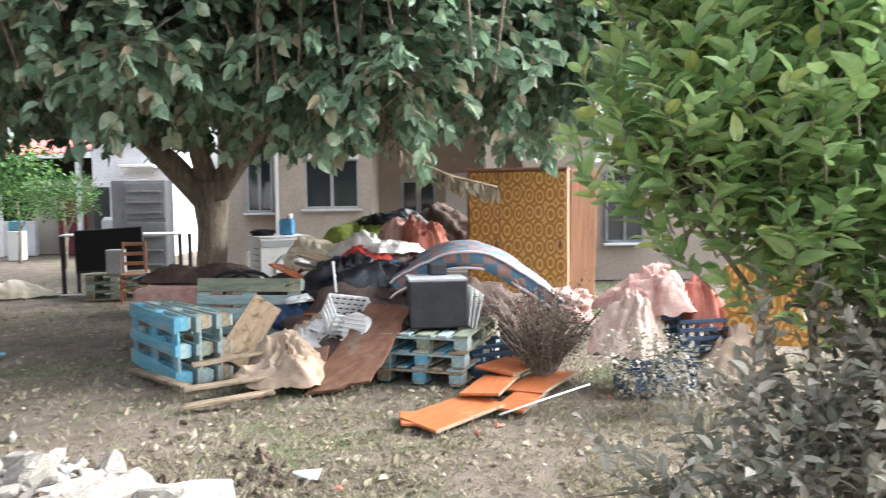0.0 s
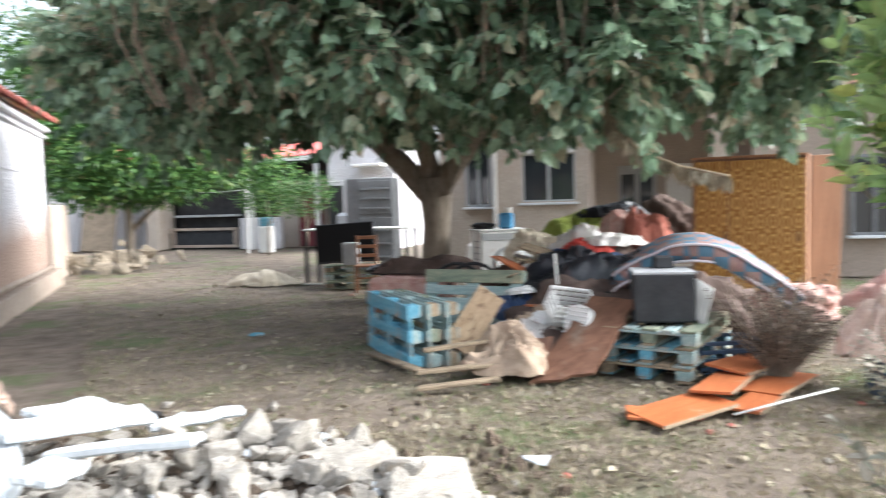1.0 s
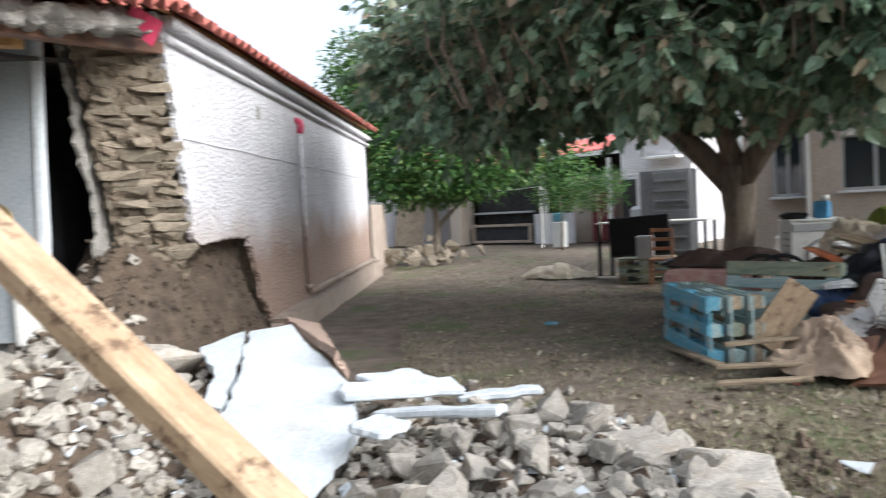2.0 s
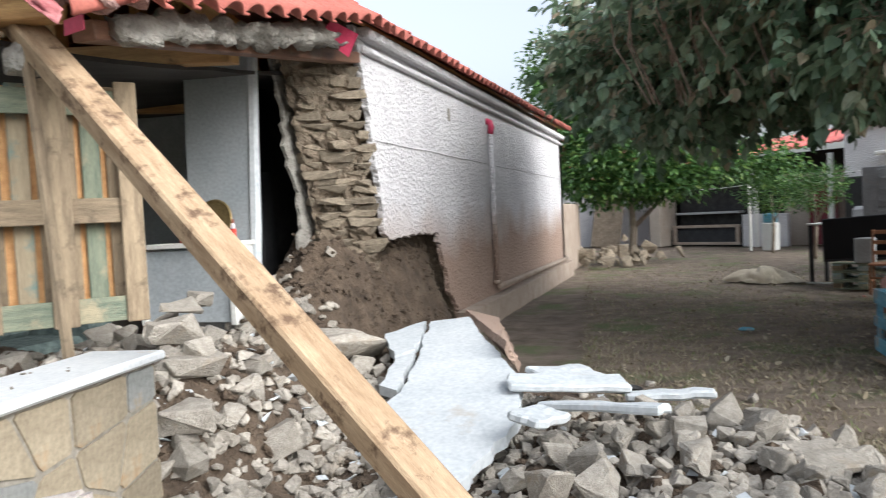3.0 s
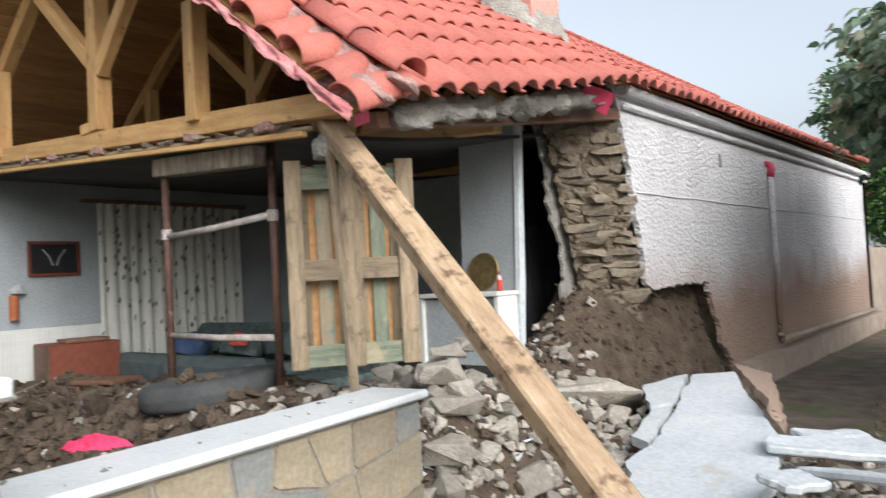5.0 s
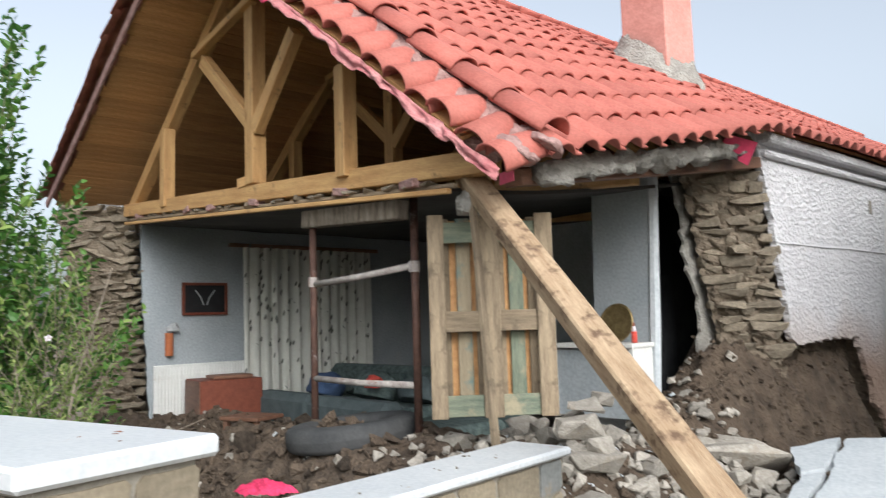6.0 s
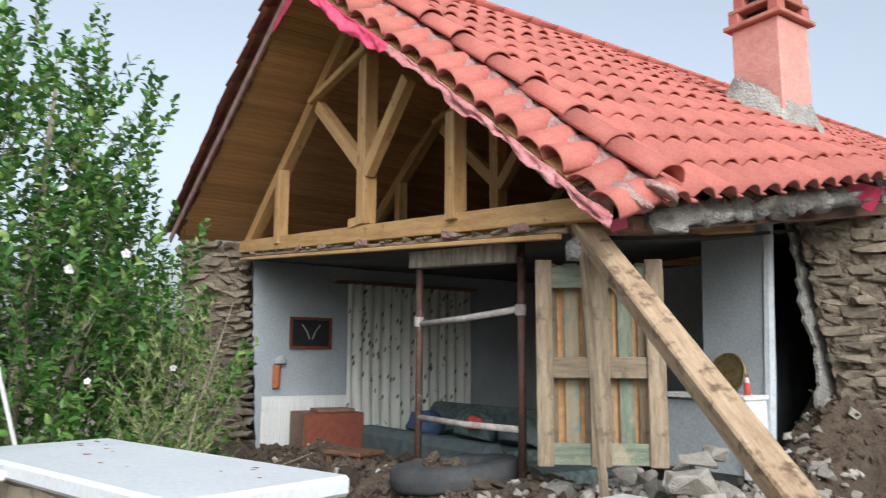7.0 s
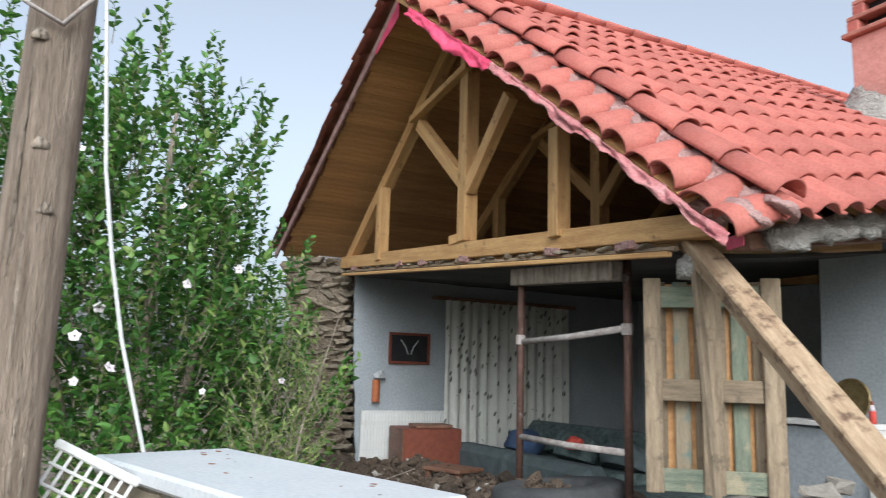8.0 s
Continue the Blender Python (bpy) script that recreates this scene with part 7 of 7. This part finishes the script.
def house_b():
    h = thing("house", G, "beige rendered single-storey house with a porch", "house")
    part("wall", box(1.12, 0.25, 3.3, (-4.06, 15.9, 1.65), 0), M["beige"], h)
    part("wall", box(1.95, 0.25, 1.46, (-2.45, 15.7, 0.73), 0), M["beige"], h)
    part("wall", box(1.95, 0.25, 0.6, (-2.45, 15.7, 3.0), 0), M["beige"], h)
    part("wall", box(0.6, 0.25, 1.24, (-3.14, 15.7, 2.08), 0), M["beige"], h)
    part("wall", box(0.26, 0.25, 1.24, (-1.6, 15.7, 2.08), 0), M["beige"], h)
    part("shutter_box", box(1.12, 0.12, 0.3, (-2.28, 15.56, 2.6), 0.01), M["frame"], h, "white roller shutter box")
    part("porch_wall", box(3.2, 0.2, 3.3, (-0.1, 17.6, 1.65), 0), M["beige"], h)
    part("porch_wall", box(0.2, 2.0, 3.3, (-1.57, 16.6, 1.65), 0), M["beige"], h)
    part("porch_door", box(0.85, 0.06, 2.1, (-0.55, 17.46, 1.15), 0.01), M["greypaint"], h, "grey-blue panelled door")
    for k in (-0.2, 0.2):
        part("door_panel", box(0.28, 0.02, 1.6, (-0.55 + k, 17.42, 1.2), 0.008), M["glass"], h)
    part("porch_door", box(0.75, 0.06, 2.1, (0.45, 17.44, 1.15), 0.01), M["frame"], h, "pale closed shutter door")
    # closed dark sheet in place of the doorway's shaded opening
    part("porch_door", box(0.6, 0.06, 2.0, (1.25, 17.44, 1.15), 0.01), M["glass"], h, "dark sheet for the shaded open doorway")
    part("porch_floor", box(3.2, 2.6, 0.15, (-0.1, 16.3, 0.07), 0.01), M["plinth"], h)
    part("pillar", box(0.32, 0.32, 3.1, (1.0, 14.8, 1.55), 0.012), M["beige"], h)
    # right wall: darker brown render, with the shade put into its colour
    part("wall", box(6.5, 0.25, 3.1, (4.8, 14.6, 1.55), 0), mat("render_with_painted_shade", (0.27, 0.22, 0.18), (0.34, 0.28, 0.23), 1.5, 0.9, 0.3, 30, rand=0), h)
    part("porch_beam", box(3.0, 0.3, 0.3, (-0.2, 15.6, 3.1), 0.01), M["beige"], h)
    part("porch_ceiling", box(3.2, 2.6, 0.08, (-0.1, 16.6, 3.24), 0), M["beige"], h)
    part("drain_pipe", tube([(-3.42, 15.52, 0.1), (-3.42, 15.52, 3.2)], 0.04, 10), M["frame"], h)
    part("roof_tiles", sheet(lambda u, v: (-4.9 + 13.0 * u, 14.2 + 5.0 * v + (0.9 if u < 0.44 else 0) * (1 - v), 3.3 + 1.9 * v + 0.05 * abs(math.sin(u * 13.0 / 0.22 * math.pi))), 360, 8), M["tile"], h)
    part("fascia", box(13.0, 0.08, 0.12, (1.6, 14.4, 3.22), 0.01), M["oldtile"], h)
    part("roof_back", box(13.0, 0.2, 5.2, (1.6, 19.3, 2.6), 0), M["beige"], h)
    for x in (-4.6, 8.0):
        part("side_wall", box(0.2, 3.6, 3.3, (x, 17.6, 1.65), 0), M["beige"], h)
    window(G, -2.84, -1.74, 1.46, 2.45, 15.62, "window_1", "greypaint")
    window(G, -4.08, -3.56, 1.4, 2.85, 15.75, "window_2", "greypaint")
    window(G, 3.15, 3.85, 0.75, 2.1, 14.44, "window_3", "darkgrey")


house_b()


def yard_back():
    w = thing("white_house", G, "white rendered small house at the back of the yard", "house")
    part("wall", box(2.3, 4.0, 3.5, (-9.3, 24.5, 1.75), 0), M["white"], w)
    part("roof", box(2.6, 4.4, 0.16, (-9.3, 24.5, 3.58), 0.02), M["oldtile"], w)
    part("base_band", box(1.3, 0.03, 0.7, (-8.7, 22.48, 0.35), 0.005), M["plinth"], w)
    part("awning", box(1.0, 0.5, 0.1, (-8.9, 22.2, 2.7), 0.02), M["frame"], w)
    part("door", box(0.5, 0.04, 2.0, (-10.2, 22.48, 1.1), 0.005), M["black"], w)
    s = thing("shed", G, "open yard shed with a red metal roof", "shed")
    part("roof", sheet(lambda u, v: (-21.0 + 10.6 * u, 23.0 + 3.6 * v, 2.75 + 0.5 * u + 0.8 * v + 0.025 * math.sin(u * 300)), 220, 4, 0.03), mat("red_metal_roof", (0.42, 0.07, 0.06), (0.58, 0.15, 0.12), 2, 0.5, 0.1, 30, rand=0, stain=(0.45, 0.3, 0.22), stain_at=0.6), s)
    # back wall near black, standing for the shade under the shed roof
    part("back_wall", box(11.0, 0.2, 3.2, (-15.7, 26.2, 1.6), 0), M["dustyblack_shade"], s)
    for x in (-13.7, -11.2):
        part("post", box(0.14, 0.14, 2.9, (x, 23.2, 1.45), 0.01), M["frame"], s)
    part("side_wall", box(2.2, 0.2, 2.4, (-12.2, 24.4, 1.2), 0), M["beige"], s)
    part("low_wall", box(1.6, 0.2, 1.1, (-13.6, 23.6, 0.55), 0.01), M["white"], s)
    part("oven_wall", box(0.5, 1.0, 2.3, (-17.75, 23.6, 1.15), 0.02), M["beige"], s)
    # front blackened in place of the shaded openings below the oven shelf
    part("oven_front", box(3.0, 0.3, 0.6, (-16.0, 23.9, 0.3), 0.02), M["dustyblack_shade"], s)
    for z in (0.1, 0.72):
        part("oven_frame", box(2.8, 0.08, 0.1, (-16.0, 23.7, z), 0.01), M["plinth"], s)
    for x in (-17.3, -14.7):
        part("oven_frame", box(0.14, 0.08, 0.52, (x, 23.7, 0.41), 0.01), M["plinth"], s)
    # black sheet added where the oven hollow lies in shade
    part("oven_opening", box(2.7, 0.1, 1.9, (-16.0, 24.2, 1.3), 0.01), M["shadeblack"], s, "black sheet for the oven's shaded opening")
    part("shelf", box(2.6, 0.4, 0.08, (-16.0, 24.0, 1.2), 0.01), M["greypaint"], s)
    part("dark_curtain", box(0.9, 0.05, 1.9, (-11.8, 23.9, 1.0), 0.01), mat("maroon_panel", (0.1, 0.01, 0.015), (0.15, 0.02, 0.03), 4, 0.7, 0.1, 30, rand=0), s)
    part("side_wall", box(3.0, 0.2, 2.3, (-19.9, 25.2, 1.15), 0.01), M["white"], s)
    single("leaning_slab", box(1.2, 0.12, 2.3, (0, 0, 1.15), 0.04), M["mud"], "earth-coloured slab leaning in the yard", "slab", m=at(-19.8, 22.6, 0, -12, 4, 20))
    f = thing("yard_wall", G, "pale rendered yard wall closing the garden", "wall", kind="structure")
    part("wall_panel", box(30.0, 0.2, 2.2, (-22.0, 30.0, 1.1), 0), M["plinth"], f)
    b = thing("blue_container", at(-12.4, 21.8, 0.0), "small blue water container on a stand", "container")
    part("tank", box(0.35, 0.3, 0.3, (0, 0, 1.0), 0.04), M["bluewood"], b)
    part("stand", box(0.4, 0.35, 0.85, (0, 0, 0.42), 0.02), M["whiteplastic"], b)
    crate(at(-9.2, 20.0, 0), "dark blue crate on the yard ground")
    single("clothes_line", tube([(-19.0, 22.5, 2.1), (-14, 21.5, 2.0), (-8.0, 20.5, 2.25)], 0.012, 5), M["whiteplastic"], "thin white clothes line across the yard", "clothes line", m=G)
    single("line_post", tube([(-12.9, 21.5, 0), (-12.9, 21.5, 2.6)], 0.045, 8), M["frame"], "white steel post of the clothes line", "post", m=G)
    nb = thing("neighbour_house", pose(-6, 34, 0), "far house with a red tiled roof", "house")
    part("wall", box(9, 6, 3.4, (0, 0, 1.7), 0), M["white"], nb)
    part("roof", prism([(-5, 3.3), (0, 5.6), (5, 3.3)], 7, Matrix.Translation((0, -3.5, 0))), M["tile"], nb)
    st = thing("wall_west_garden", pose(-2.9, 19.0, 0), "broken grey garden wall beyond the house", "wall", kind="structure")
    part("wall_panel", box(0.25, 2.6, 1.7, (0, 0, 0.85), 0.02), M["plinth"], st)
    rng = random.Random(19)
    rp = thing("stone_pile", pose(-1.9, 20.5, 0), "pile of old stones under the citrus tree", "stones")
    for i in range(60):
        s = rng.uniform(0.15, 0.4)
        copies("stone", FLAT[rng.randrange(6)], rp, [pose(rng.gauss(0, 0.9), rng.gauss(0, 0.7), 0.1 + abs(rng.gauss(0, 0.18)), rng.uniform(0, 90), rng.uniform(0, 90), 0) @ Matrix.Scale(s, 4)])


yard_back()


# ---- ground cover ----
def ground_cover():
    rng = random.Random(99)
    pts, nr = [], []
    while len(pts) < 46000:
        d = rng.uniform(2.2, 17) ** 1.0
        a = rng.uniform(-0.75, 0.62)
        p = G @ Vector((d * math.tan(a), d, 0))
        if rng.random() > 2.4 / (0.55 * d) or fbm(p.x * 0.6, p.y * 0.6, 3) < -0.25 and rng.random() < 0.6:
            continue
        if p.x < -2.6:
            continue
        pts.append((p.x, p.y, ground_z(p.x, p.y) - 0.005))
        nr.append((rng.uniform(-1, 1), rng.uniform(-1, 1), 1.2))
    me = leaves(pts, nr, 0.07, 0.13, rng, droop=-0.25, name="dry_grass")
    me.materials.append(M["grass"])
    single("dry_grass", me, None, "short dry grass and straw on the soil", "grass", kind="stuff")
    lp = [(p[0] + rng.uniform(-0.1, 0.1), p[1] + rng.uniform(-0.1, 0.1), p[2] + 0.012) for p in pts[::5]]
    lm = leaves(lp, [(rng.uniform(-1, 1), rng.uniform(-1, 1), 0) for _ in lp], 0.06, 0.6, rng, droop=0.0, name="leaf_litter")
    lm.materials.append(M["leaf_dry"])
    single("leaf_litter", lm, None, "fallen dry leaves on the ground", "leaves", kind="stuff")
    for i in range(40):
        d = rng.uniform(3.2, 13)
        p = G @ Vector((d * rng.uniform(-0.55, 0.4), d, 0))
        if p.x < -2.4:
            continue
        red = i % 4 == 0
        single("fallen_fruit" if red else "clod", crumple(0.028, 0.028, 0.025, 200 + i, 0.2 if red else 0.7, 2), M["tile"] if red else M["stone"],
               "reddish fallen fruit on the grass" if red else "small grey clod on the grass", "fruit" if red else "clod", "fallen fruit" if red else "clods", smooth=red, m=pose(p.x, p.y, ground_z(p.x, p.y)))
    single("plaster_piece", hull_rock(random.Random(5), 10, (1, 0.5, 0.2)), M["slabwhite"], "white plaster flake on the grass", "plaster piece", "plaster pieces", m=at(-0.82, 4.25, 0.02) @ Matrix.Scale(0.2, 4))
    single("blue_wrapper", crumple(0.1, 0.06, 0.04, 88, 1.0, 2), M["bluewood"], "small blue plastic wrapper on the grass", "wrapper", m=pose(0.65, 9.2, 0.0))


ground_cover()


# loose odds and ends on the pile
def odds():
    rng = random.Random(321)
    kinds = (("paper_scrap", "whiteplastic", "torn white paper scrap on the pile", "paper"), ("wood_offcut", "orangewood", "broken orange wood offcut on the pile", "offcut"),
             ("wood_offcut", "palewood", "grey splintered offcut on the pile", "offcut"), ("plastic_part", "black", "black plastic appliance part on the pile", "plastic part"),
             ("plastic_part", "navycloth", "blue plastic piece in the pile", "plastic part"))
    for i in range(46):
        x = rng.uniform(-1.7, 0.1)
        y = rng.uniform(6.9, 8.4)
        z = 0.12 + 0.42 * (y - 6.7) + rng.uniform(-0.05, 0.14)
        name, mt, lab, cat = kinds[i % 5]
        if i % 5 in (1, 2):
            bm = box(rng.uniform(0.25, 0.6), rng.uniform(0.06, 0.16), 0.018, bevel=0.003)
        elif i % 5 == 3:
            bm = box(rng.uniform(0.1, 0.25), rng.uniform(0.1, 0.18), rng.uniform(0.04, 0.12), bevel=0.02)
        else:
            bm = crumple(rng.uniform(0.1, 0.2), rng.uniform(0.08, 0.15), rng.uniform(0.05, 0.12), 400 + i, 1.0, 3)
        single(name, bm, M[mt], lab, cat, "odds on the pile", m=at(x, y, z, rng.uniform(-30, 30), rng.uniform(-25, 25), rng.uniform(0, 180)))
    base = crumple(1.05, 0.95, 0.62, 77, 0.7, 5)
    single("muddy_bedding", base, W6, "muddy dark bedding heaped under the scraps", "bedding", smooth=True, m=at(-0.75, 7.7, 0.0))


odds()

single("patterned_board", box(0.95, 0.03, 0.7, bevel=0.004), veneer_pattern(), "gold patterned furniture board behind the laurel", "board", m=at(2.85, 6.2, 0.68, 6, 0, -12))
